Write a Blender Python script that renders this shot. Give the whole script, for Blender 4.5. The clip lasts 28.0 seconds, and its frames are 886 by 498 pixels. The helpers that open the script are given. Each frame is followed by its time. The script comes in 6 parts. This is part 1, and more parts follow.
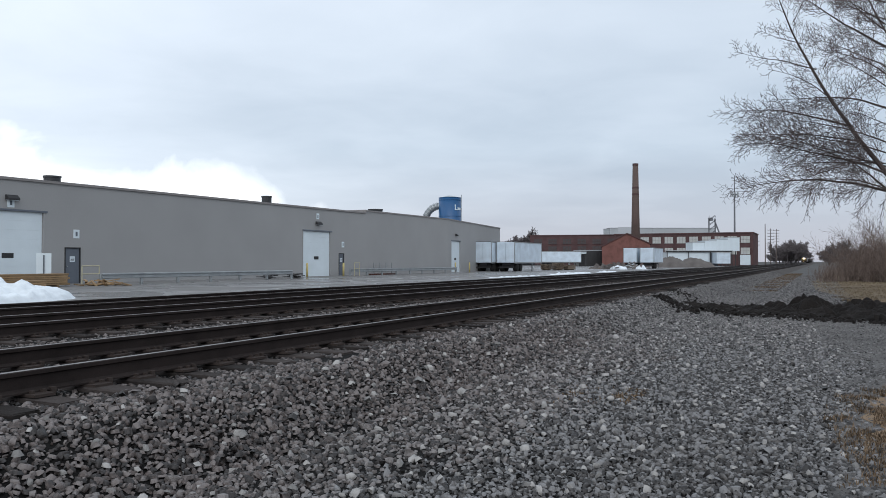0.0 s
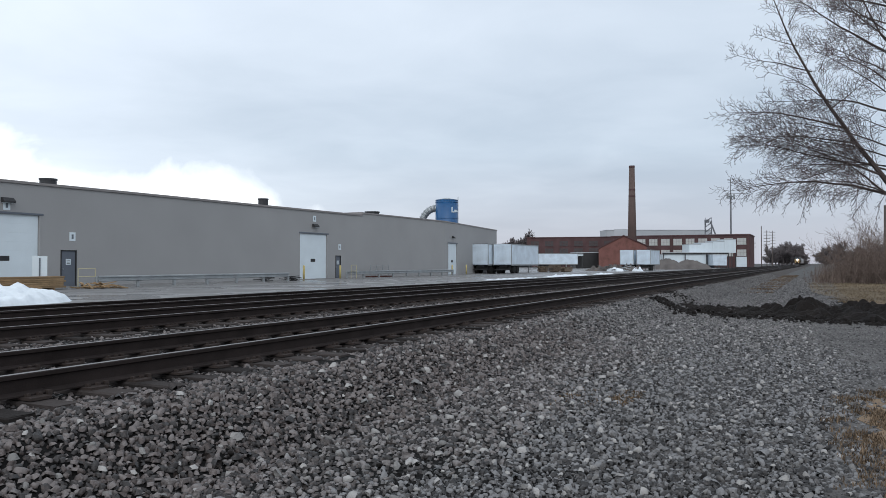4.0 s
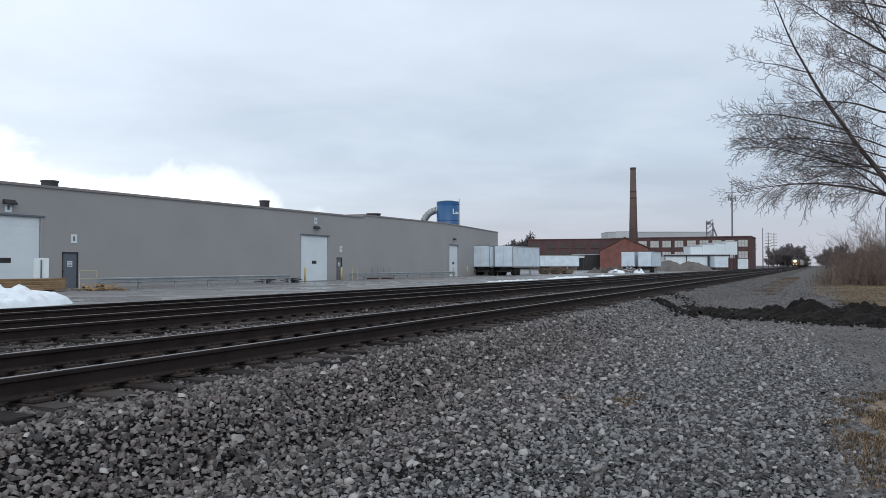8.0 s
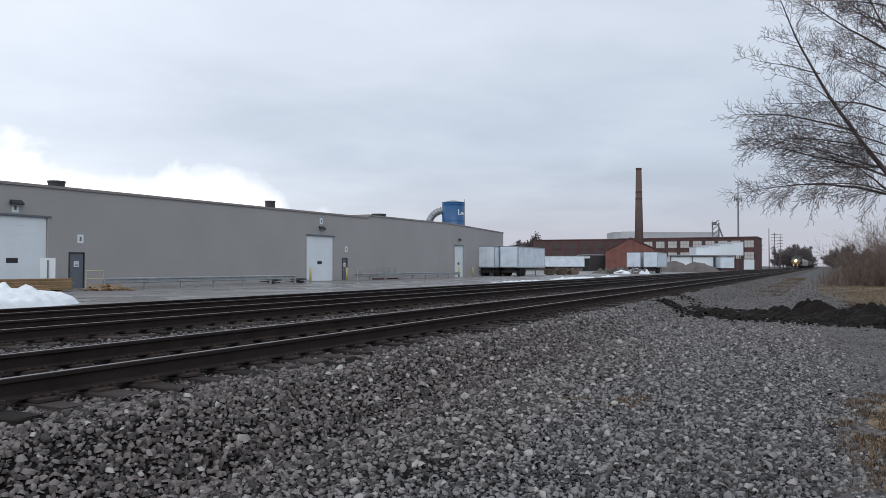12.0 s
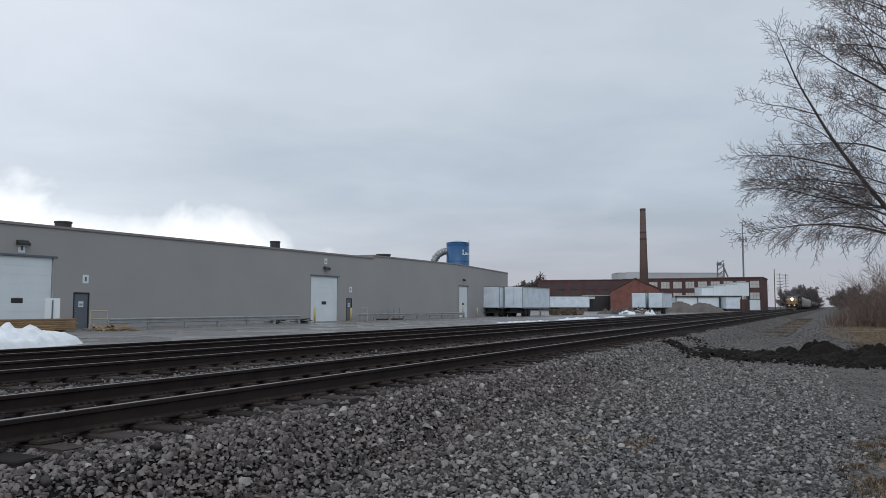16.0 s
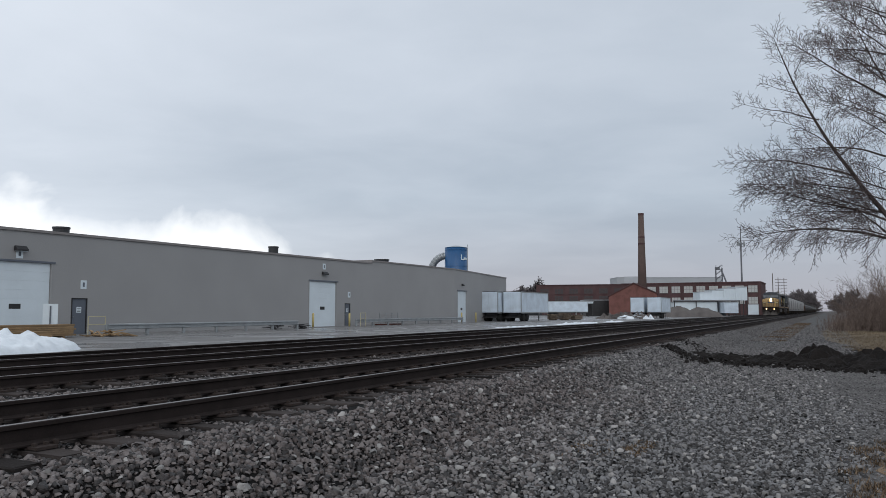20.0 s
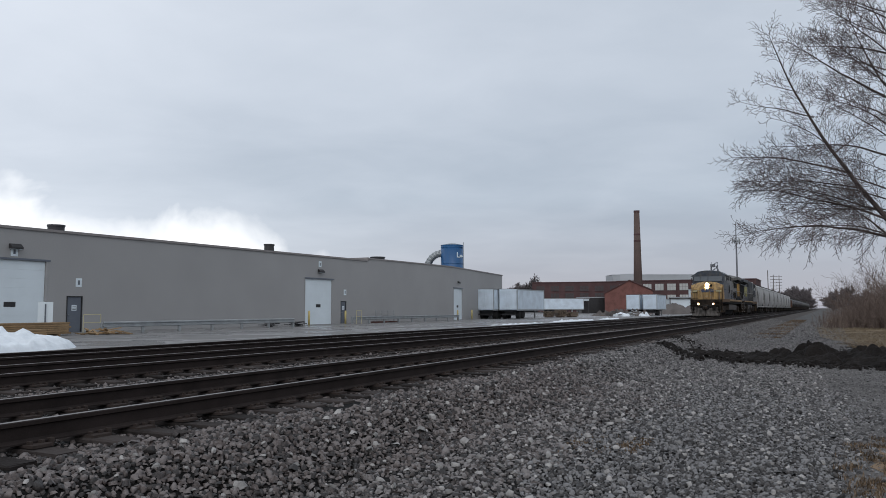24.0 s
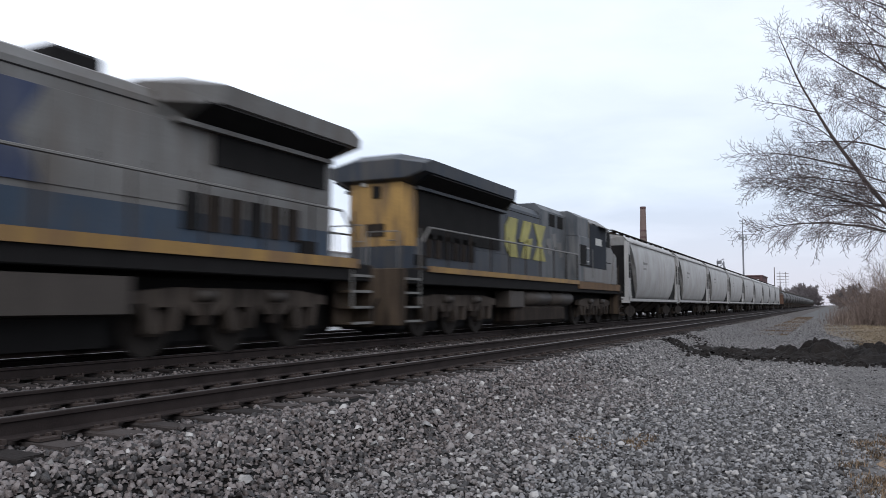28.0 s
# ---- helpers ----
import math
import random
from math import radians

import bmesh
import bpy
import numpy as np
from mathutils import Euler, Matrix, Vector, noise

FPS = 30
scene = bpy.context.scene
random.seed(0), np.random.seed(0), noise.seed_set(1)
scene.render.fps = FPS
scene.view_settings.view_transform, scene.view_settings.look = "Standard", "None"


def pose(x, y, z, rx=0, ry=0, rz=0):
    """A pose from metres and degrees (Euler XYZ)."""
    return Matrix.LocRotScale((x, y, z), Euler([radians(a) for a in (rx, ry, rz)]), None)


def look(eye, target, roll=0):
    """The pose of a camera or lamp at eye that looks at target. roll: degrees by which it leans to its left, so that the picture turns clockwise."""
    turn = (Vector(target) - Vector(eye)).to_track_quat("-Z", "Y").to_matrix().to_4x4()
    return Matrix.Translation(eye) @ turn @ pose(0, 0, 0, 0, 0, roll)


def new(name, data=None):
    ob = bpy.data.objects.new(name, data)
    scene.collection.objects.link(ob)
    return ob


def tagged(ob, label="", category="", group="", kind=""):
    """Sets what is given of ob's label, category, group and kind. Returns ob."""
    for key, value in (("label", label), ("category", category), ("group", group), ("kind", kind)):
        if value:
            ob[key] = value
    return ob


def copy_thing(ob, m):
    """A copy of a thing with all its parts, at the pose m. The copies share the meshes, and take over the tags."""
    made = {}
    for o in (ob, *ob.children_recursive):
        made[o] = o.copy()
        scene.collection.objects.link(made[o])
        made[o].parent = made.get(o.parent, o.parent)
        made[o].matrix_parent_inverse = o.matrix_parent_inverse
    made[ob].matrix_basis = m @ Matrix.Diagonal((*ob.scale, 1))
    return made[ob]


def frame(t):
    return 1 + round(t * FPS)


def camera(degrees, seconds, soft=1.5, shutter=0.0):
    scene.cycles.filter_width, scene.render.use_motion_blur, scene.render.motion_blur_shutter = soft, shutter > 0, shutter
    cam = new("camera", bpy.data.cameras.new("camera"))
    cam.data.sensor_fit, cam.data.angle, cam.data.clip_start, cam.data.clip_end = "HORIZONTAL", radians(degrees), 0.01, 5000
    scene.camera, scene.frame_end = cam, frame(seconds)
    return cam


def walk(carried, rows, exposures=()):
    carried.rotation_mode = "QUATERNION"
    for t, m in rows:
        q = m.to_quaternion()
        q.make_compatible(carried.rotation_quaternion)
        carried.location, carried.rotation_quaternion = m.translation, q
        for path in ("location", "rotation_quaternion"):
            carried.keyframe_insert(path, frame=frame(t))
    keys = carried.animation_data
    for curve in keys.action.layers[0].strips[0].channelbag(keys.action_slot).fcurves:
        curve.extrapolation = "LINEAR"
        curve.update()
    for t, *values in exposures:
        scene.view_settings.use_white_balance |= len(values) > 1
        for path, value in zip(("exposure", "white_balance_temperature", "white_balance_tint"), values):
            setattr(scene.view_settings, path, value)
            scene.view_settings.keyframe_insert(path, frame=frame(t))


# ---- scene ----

# Camera: stands on the gravel beside the near track; z = 0 is the top of the rails, +y runs along the track.
EYE = Vector((0.0, 0.0, 0.856))
cam = camera(59.6, 28.0, soft=0.8, shutter=0.42)


def aim(turn, tilt, lean):
    a, b = radians(turn), radians(tilt)
    return look(EYE, EYE + Vector((-math.sin(a) * math.cos(b), math.cos(a) * math.cos(b), math.sin(b))), lean)


# seconds, degrees to the left of the track's direction, degrees up, lean
AIMS = (
    (0, 26.010, 0.905, 0.078),
    (0.5, 25.978, 0.905, 0.077),
    (1, 25.913, 0.934, 0.072),
    (1.5, 25.845, 0.973, 0.066),
    (2, 25.795, 0.984, 0.092),
    (2.5, 25.820, 1.032, 0.073),
    (3, 25.826, 1.041, 0.043),
    (3.5, 25.772, 1.051, 0.013),
    (5.5, 25.802, 1.178, -0.005),
    (6, 25.813, 1.192, 0.022),
    (6.5, 25.830, 1.192, 0.015),
    (7, 25.848, 1.193, 0.041),
    (7.5, 25.853, 1.206, 0.025),
    (8, 25.862, 1.216, -0.000),
    (8.5, 25.864, 1.225, -0.046),
    (9, 25.878, 1.197, 0.018),
    (9.5, 25.864, 1.221, -0.027),
    (10, 25.843, 1.245, 0.034),
    (10.5, 25.914, 1.236, 0.026),
    (11, 25.892, 1.240, 0.011),
    (11.5, 26.030, 1.283, 0.022),
    (12, 26.253, 1.249, 0.047),
    (12.5, 26.537, 1.524, 0.121),
    (14.5, 26.489, 3.574, 0.127),
    (15, 26.607, 3.806, 0.097),
    (15.5, 26.626, 3.994, 0.083),
    (16, 26.587, 4.233, 0.081),
    (16.5, 26.468, 4.396, 0.017),
    (17, 26.379, 4.488, 0.069),
    (17.5, 26.250, 4.467, -0.008),
    (18, 26.307, 4.592, -0.007),
    (18.5, 26.326, 4.697, -0.002),
    (19, 26.344, 4.676, 0.010),
    (19.5, 26.351, 4.586, 0.010),
    (20, 26.468, 4.602, -0.019),
    (20.5, 26.401, 4.611, -0.069),
    (21, 26.348, 4.547, -0.079),
    (21.5, 26.355, 4.492, -0.058),
    (23.5, 26.286, 4.433, -0.067),
    (24, 26.168, 4.415, -0.108),
    (24.5, 26.191, 4.388, -0.062),
    (25, 26.282, 4.281, -0.134),
    (25.5, 26.283, 4.225, -0.119),
    (26, 26.397, 4.193, -0.042),
    (26.5, 26.509, 4.146, -0.079),
    (27, 26.623, 4.041, 0.008),
    (27.5, 26.593, 4.082, 0.138),
    (28, 26.593, 4.082, 0.138),
)
walk(cam, [(t, aim(a, b, c)) for t, a, b, c in AIMS],
     exposures=[(0, 0.22, 6330, 9), (10, 0.2, 6340, 9), (11, 0.17, 6450, 12), (12.5, 0.14, 6450, 12), (15, -0.03, 6450, 10), (17, -0.12, 6450, 10),
                (25, -0.1, 6450, 11), (26.2, -0.05, 6450, 12), (27, 0.26, 6500, 14), (27.5, 0.40, 6450, 13), (28, 0.62, 6420, 13)])

# ---- sky and light: an overcast winter afternoon ----
world = bpy.data.worlds.new("overcast_sky")
scene.world = world
world.use_nodes = True
wn, wl = world.node_tree.nodes, world.node_tree.links
wn.clear()
SUN_TURN = 208.0   # degrees to the left of the track's direction: behind the camera, veiled by cloud
SUN_HIGH = 38.0
BREAK_TURN = 62.0  # where the cloud deck is broken near the horizon


def wnode(kind, **sets):
    n = wn.new(kind)
    for k, v in sets.items():
        n.inputs[k].default_value = v
    return n


w_out, w_bg = wn.new("ShaderNodeOutputWorld"), wn.new("ShaderNodeBackground")
w_sky = wn.new("ShaderNodeTexSky")
w_sky.sky_type, w_sky.sun_disc = "NISHITA", False
w_sky.sun_elevation, w_sky.sun_rotation = radians(SUN_HIGH), radians(-SUN_TURN)
w_dim = wn.new("ShaderNodeMix")
w_dim.data_type, w_dim.blend_type = "RGBA", "MULTIPLY"
w_dim.inputs["Factor"].default_value = 1.0
w_dim.inputs["B"].default_value = (0.1, 0.1, 0.1, 1)
w_tex = wn.new("ShaderNodeTexCoord")
w_sep = wn.new("ShaderNodeSeparateXYZ")
wl.new(w_tex.outputs["Generated"], w_sep.inputs[0])


def wmath(op, a, b=0.0, c=0.0, clamp=False):
    n = wn.new("ShaderNodeMath")
    n.operation, n.use_clamp = op, clamp
    for i, v in enumerate((a, b, c)):
        if isinstance(v, (int, float)):
            n.inputs[i].default_value = v
        else:
            wl.new(v, n.inputs[i])
    return n.outputs[0]


# the cloud deck as a flat layer: direction divided by its height
w_up = wmath("MAXIMUM", w_sep.outputs["Z"], 0.0)
w_h = wmath("ADD", w_up, 0.12)
w_px, w_py = wmath("DIVIDE", w_sep.outputs["X"], w_h), wmath("DIVIDE", w_sep.outputs["Y"], w_h)
w_deck = wn.new("ShaderNodeCombineXYZ")
wl.new(w_px, w_deck.inputs[0])
wl.new(w_py, w_deck.inputs[1])


def wnoise(scale, detail, rough, distort=0.0):
    n = wnode("ShaderNodeTexNoise", Scale=scale, Detail=detail, Roughness=rough, Distortion=distort)
    wl.new(w_deck.outputs[0], n.inputs["Vector"])
    return n.outputs["Fac"]


w_big, w_fine = wnoise(0.55, 3, 0.5, 0.4), wnoise(1.7, 6, 0.55, 0.3)
# towards the hidden sun the deck thins and glows near the horizon
w_glow_dir = Vector((-math.sin(radians(BREAK_TURN)), math.cos(radians(BREAK_TURN)), 0.0))
w_dot = wn.new("ShaderNodeVectorMath")
w_dot.operation = "DOT_PRODUCT"
wl.new(w_tex.outputs["Generated"], w_dot.inputs[0])
w_dot.inputs[1].default_value = w_glow_dir
w_back = wn.new("ShaderNodeVectorMath")
w_back.operation = "DOT_PRODUCT"
wl.new(w_tex.outputs["Generated"], w_back.inputs[0])
w_back.inputs[1].default_value = Vector((-0.42, -0.84, 0.34))
w_side = wmath("MULTIPLY_ADD", w_back.outputs["Value"], 0.5, 0.5)
w_ramp = wn.new("ShaderNodeValToRGB")
w_ramp.color_ramp.elements[0].position, w_ramp.color_ramp.elements[0].color = 0.25, (0.45, 0.52, 0.605, 1)
w_ramp.color_ramp.elements[1].position, w_ramp.color_ramp.elements[1].color = 0.95, (0.94, 1.0, 1.08, 1)
w_high = wmath("MULTIPLY_ADD", wmath("SUBTRACT", w_sep.outputs["Z"], 0.0), 3.0, 0.0, True)
w_val = wmath("MULTIPLY_ADD", w_high, 0.23, wmath("MULTIPLY_ADD", w_big, 0.50, wmath("MULTIPLY_ADD", w_fine, 0.28, wmath("MULTIPLY_ADD", w_side, 0.75, -0.265))))
# thin bright cloud round the break, and a dull pinkish haze along the horizon away from it
w_near = wmath("MULTIPLY", wmath("SUBTRACT", w_dot.outputs["Value"], 0.80), 5.0, clamp=True)
w_low = wmath("MULTIPLY", wmath("SUBTRACT", 0.17, w_sep.outputs["Z"]), 8.0, clamp=True)
w_val = wmath("MULTIPLY_ADD", wmath("MULTIPLY", w_near, w_low), 0.42, w_val)
wl.new(w_val, w_ramp.inputs[0])
w_haze = wn.new("ShaderNodeMix")
w_haze.data_type = "RGBA"
wl.new(wmath("MULTIPLY", wmath("MULTIPLY", wmath("SUBTRACT", 0.14, w_sep.outputs["Z"]), 5.0, clamp=True), wmath("SUBTRACT", 1.0, w_near)), w_haze.inputs["Factor"])
wl.new(w_ramp.outputs["Color"], w_haze.inputs["A"])
w_haze.inputs["B"].default_value = (0.50, 0.475, 0.53, 1)
# bright break low in the sky on the sun's side: a band that the cloud edge breaks up
w_puff = wnode("ShaderNodeTexNoise", Scale=9.0, Detail=6, Roughness=0.5, Distortion=0.35)
wl.new(w_tex.outputs["Generated"], w_puff.inputs["Vector"])
w_break = wmath("MULTIPLY_ADD", wmath("SUBTRACT", w_dot.outputs["Value"], 0.935), 22.0, wmath("MULTIPLY", wmath("SUBTRACT", w_puff.outputs["Fac"], 0.5), 4.6))
w_break = wmath("MULTIPLY_ADD", wmath("SUBTRACT", 0.106, w_sep.outputs["Z"]), 24.0, w_break)
w_break = wmath("MINIMUM", wmath("MAXIMUM", w_break, 0.0), 1.0)
w_white = wn.new("ShaderNodeMix")
w_white.data_type = "RGBA"
wl.new(w_break, w_white.inputs["Factor"])
wl.new(w_haze.outputs["Result"], w_white.inputs["A"])
w_white.inputs["B"].default_value = (1.25, 1.27, 1.28, 1)
w_mix = wn.new("ShaderNodeMix")
w_mix.data_type = "RGBA"
w_mix.inputs["Factor"].default_value = 0.93
wl.new(w_sky.outputs[0], w_dim.inputs["A"])
wl.new(w_dim.outputs["Result"], w_mix.inputs["A"])
wl.new(w_white.outputs["Result"], w_mix.inputs["B"])
wl.new(w_mix.outputs["Result"], w_bg.inputs["Color"])
w_bg.inputs["Strength"].default_value = 1.0
wl.new(w_bg.outputs[0], w_out.inputs["Surface"])

sun = new("sun", bpy.data.lights.new("sun", "SUN"))
sun.data.energy, sun.data.angle, sun.data.color = 0.74, radians(50), (1.0, 0.97, 0.94)
sun.matrix_world = look((-math.sin(radians(SUN_TURN)) * 100, math.cos(radians(SUN_TURN)) * 100, math.tan(radians(SUN_HIGH)) * 100), (0, 0, 0))


# ---- materials ----
def shade(name, rgb, rough=0.8, metal=0.0, vary=0.25, scale=2.0, grain=40.0, bump=0.15, second=None,
          emit=0.0, spread=0.0, island=0.0, coat=0.0, mid=None):
    """A painted, stony or woody surface: base colour varied at two scales, fine relief, wear."""
    m = bpy.data.materials.new(name)
    m.use_nodes = True
    nt = m.node_tree
    n, l = nt.nodes, nt.links
    b = n["Principled BSDF"]
    b.inputs["Roughness"].default_value, b.inputs["Metallic"].default_value = rough, metal
    b.inputs["Coat Weight"].default_value = coat
    if rough >= 0.9:
        b.inputs["Specular IOR Level"].default_value = 0.15
    co = n.new("ShaderNodeTexCoord")
    big, fine = n.new("ShaderNodeTexNoise"), n.new("ShaderNodeTexNoise")
    big.inputs["Scale"].default_value, big.inputs["Detail"].default_value = scale, 5
    fine.inputs["Scale"].default_value, fine.inputs["Detail"].default_value = grain, 3
    for t in (big, fine):
        l.new(co.outputs["Object"], t.inputs["Vector"])
    ramp = n.new("ShaderNodeValToRGB")
    dark = second or tuple(c * (1 - vary) for c in rgb)
    lite = tuple(min(1, c * (1 + vary * 0.6)) for c in rgb)
    ramp.color_ramp.elements[0].position, ramp.color_ramp.elements[0].color = 0.32, (*dark, 1)
    ramp.color_ramp.elements[1].position, ramp.color_ramp.elements[1].color = 0.68, (*lite, 1)
    if mid:
        ramp.color_ramp.elements.new(0.5).color = (*mid, 1)
    mixv = n.new("ShaderNodeMath")
    mixv.operation = "MULTIPLY_ADD"
    mixv.inputs[1].default_value = 0.35
    l.new(fine.outputs["Fac"], mixv.inputs[0])
    add = n.new("ShaderNodeMath")
    add.operation = "MULTIPLY_ADD"
    add.inputs[1].default_value, add.inputs[2].default_value = 0.65, 0.0
    l.new(big.outputs["Fac"], add.inputs[0])
    l.new(add.outputs[0], mixv.inputs[2])
    last = mixv.outputs[0]
    for amount, kind, socket in ((spread, "ShaderNodeObjectInfo", "Random"), (island, "ShaderNodeNewGeometry", "Random Per Island")):
        if amount:
            r = n.new(kind)
            k = n.new("ShaderNodeMath")
            k.operation = "MULTIPLY_ADD"
            k.inputs[1].default_value = amount
            l.new(r.outputs[socket], k.inputs[0])
            s = n.new("ShaderNodeMath")
            s.operation = "SUBTRACT"
            s.inputs[1].default_value = amount / 2
            l.new(last, s.inputs[0])
            l.new(s.outputs[0], k.inputs[2])
            last = k.outputs[0]
    l.new(last, ramp.inputs[0])
    l.new(ramp.outputs["Color"], b.inputs["Base Color"])
    if bump:
        bp = n.new("ShaderNodeBump")
        bp.inputs["Strength"].default_value, bp.inputs["Distance"].default_value = bump, 0.02
        l.new(fine.outputs["Fac"], bp.inputs["Height"])
        l.new(bp.outputs[0], b.inputs["Normal"])
    if emit:
        b.inputs["Emission Color"].default_value, b.inputs["Emission Strength"].default_value = (*rgb, 1), emit
    return m


def wet(name, rgb, dry=0.85, damp=0.18, scale=0.25):
    """Asphalt with puddles: rough where dry, glossy where water stands."""
    m = shade(name, rgb, 0.8, vary=0.3, scale=0.6, grain=60, bump=0.1)
    n, l = m.node_tree.nodes, m.node_tree.links
    b = n["Principled BSDF"]
    co, t, r = n.new("ShaderNodeTexCoord"), n.new("ShaderNodeTexNoise"), n.new("ShaderNodeMapRange")
    t.inputs["Scale"].default_value, t.inputs["Detail"].default_value = scale, 3
    l.new(co.outputs["Object"], t.inputs["Vector"])
    r.inputs["From Min"].default_value, r.inputs["From Max"].default_value = 0.42, 0.58
    r.inputs["To Min"].default_value, r.inputs["To Max"].default_value = damp, dry
    l.new(t.outputs["Fac"], r.inputs["Value"])
    l.new(r.outputs[0], b.inputs["Roughness"])
    return m


M = dict(
    gravel=shade("gravel", (0.085, 0.084, 0.083), 0.95, vary=0.45, scale=0.35, grain=9, bump=0.35),
    # near-black: the shade in the gaps between loose stones is in this colour
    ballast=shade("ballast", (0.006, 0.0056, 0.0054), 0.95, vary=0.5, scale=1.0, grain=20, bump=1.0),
    rock=shade("ballast_rock", (0.120, 0.110, 0.107), 0.55, vary=0.8, scale=20, grain=90, bump=0.35, island=0.7, second=(0.020, 0.0172, 0.0165), mid=(0.074, 0.061, 0.056)),
    rock_brown=shade("brown_rock", (0.098, 0.085, 0.081), 0.55, vary=0.8, scale=20, grain=90, bump=0.35, island=0.7, second=(0.018, 0.0148, 0.014), mid=(0.066, 0.050, 0.045)),
    pebble=shade("gravel_stone", (0.116, 0.114, 0.115), 0.55, vary=0.8, scale=20, grain=90, bump=0.35, island=0.7, second=(0.021, 0.0192, 0.019), mid=(0.072, 0.066, 0.063)),
    rock_fine=shade("small_rock", (0.112, 0.105, 0.103), 0.6, vary=0.7, scale=9, grain=60, bump=0.3, island=0.65),
    fines=shade("fine_grit", (0.092, 0.088, 0.086), 0.95, vary=0.55, scale=1.1, grain=60, bump=0.8, island=0.3),
    pale_stone=shade("pale_stone", (0.27, 0.26, 0.25), 0.75, vary=0.4, scale=12, grain=70, bump=0.4, island=0.6),
    asphalt=wet("wet_asphalt", (0.145, 0.142, 0.140)),
    steel=shade("rail_side", (0.024, 0.0185, 0.0172), 0.92, 0.0, vary=0.4, scale=3, grain=80),
    shine=shade("rail_top", (0.19, 0.175, 0.17), 0.45, 1.0, vary=0.25, scale=4, grain=60, bump=0.02),
    tie=shade("creosoted_tie", (0.040, 0.034, 0.032), 0.92, vary=0.5, scale=4, grain=30, bump=0.6, spread=0.6),
    plate=shade("tie_plate_rust", (0.050, 0.039, 0.035), 0.92, 0.0, vary=0.4, scale=8, grain=60),
    siding=shade("grey_siding", (0.285, 0.284, 0.283), 0.55, 0.0, vary=0.08, scale=0.3, grain=12, bump=0.03),
    trim=shade("grey_trim", (0.21, 0.195, 0.19), 0.5, vary=0.1),
    white=shade("white_paint", (0.61, 0.68, 0.72), 0.5, vary=0.08, scale=0.7),
    white_worn=shade("worn_white_paint", (0.58, 0.67, 0.75), 0.55, vary=0.12, scale=0.8, second=(0.43, 0.49, 0.55)),
    door_grey=shade("grey_door_paint", (0.10, 0.115, 0.14), 0.5, vary=0.1),
    black=shade("black_paint", (0.02, 0.02, 0.022), 0.6, vary=0.3),
    galv=shade("galvanised_steel", (0.33, 0.35, 0.36), 0.45, 0.6, vary=0.2, scale=2),
    yellow=shade("yellow_paint", (0.44, 0.36, 0.14), 0.55, vary=0.2),
    brick=shade("red_brick", (0.138, 0.066, 0.057), 0.9, vary=0.55, scale=0.6, grain=6, spread=0.3),
    brick_dark=shade("dark_red_brick", (0.100, 0.060, 0.060), 0.9, vary=0.3, scale=0.3, grain=5),
    pane_white=shade("boarded_pane", (0.45, 0.455, 0.44), 0.5, vary=0.2, scale=0.5),
    pane_dark=shade("dirty_pane", (0.06, 0.052, 0.053), 0.75, vary=0.3),
    blue=shade("blue_tank_paint", (0.013, 0.078, 0.20), 0.4, vary=0.15, scale=0.4),
    wood=shade("raw_lumber", (0.27, 0.18, 0.095), 0.85, vary=0.3, scale=3, spread=0.5),
    snow=shade("snow", (0.68, 0.73, 0.77), 0.6, vary=0.14, scale=1.5, grain=7, bump=1.0),
    dirt=shade("black_soil", (0.013, 0.011, 0.010), 0.95, vary=0.5, scale=2.5, grain=18, bump=1.0),
    grass=shade("dead_grass", (0.140, 0.100, 0.066), 0.95, vary=0.55, scale=1.3, grain=14, island=0.6),
    lawn=shade("dry_lawn", (0.150, 0.115, 0.075), 0.95, vary=0.4, scale=0.25, grain=8, bump=0.4, island=0.4),
    twig=shade("brown_twig", (0.150, 0.115, 0.098), 0.95, vary=0.3, island=0.5),
    bark=shade("grey_bark", (0.072, 0.058, 0.054), 0.95, vary=0.4, scale=3, grain=30, bump=0.6),
    # far trees: paler than near bark, distance haze is mixed into the colour
    hazy_wood=shade("haze_paled_wood", (0.165, 0.146, 0.149), 0.95, vary=0.4, scale=0.4, island=0.4),
    pile=shade("gravel_pile", (0.125, 0.114, 0.109), 0.95, vary=0.3, scale=0.6, grain=9, bump=0.8),
    pole=shade("weathered_pole", (0.12, 0.10, 0.09), 0.9, vary=0.3),
    roof_grey=shade("grey_roof_sheet", (0.38, 0.40, 0.42), 0.6, vary=0.12, scale=0.1),
    shaft=shade("sooty_brick", (0.110, 0.077, 0.070), 0.9, vary=0.3, scale=0.35, grain=5, second=(0.085, 0.066, 0.058)),
    fine_twig=shade("purplish_twig", (0.100, 0.080, 0.078), 0.9, vary=0.3, scale=2, island=0.4),
    far_bed=shade("far_ballast", (0.066, 0.059, 0.055), 0.95, vary=0.45, scale=0.8, grain=14, bump=0.8),
    cream=shade("pale_yellow_tube", (0.42, 0.385, 0.26), 0.55, vary=0.2),
    pallet=shade("weathered_pallet", (0.150, 0.118, 0.092), 0.9, vary=0.35, scale=3, spread=0.6),
    mast=shade("grey_mast_steel", (0.16, 0.165, 0.18), 0.6, 0.2, vary=0.2, scale=0.5),
    rubber=shade("rubber", (0.02, 0.02, 0.02), 0.9),
)


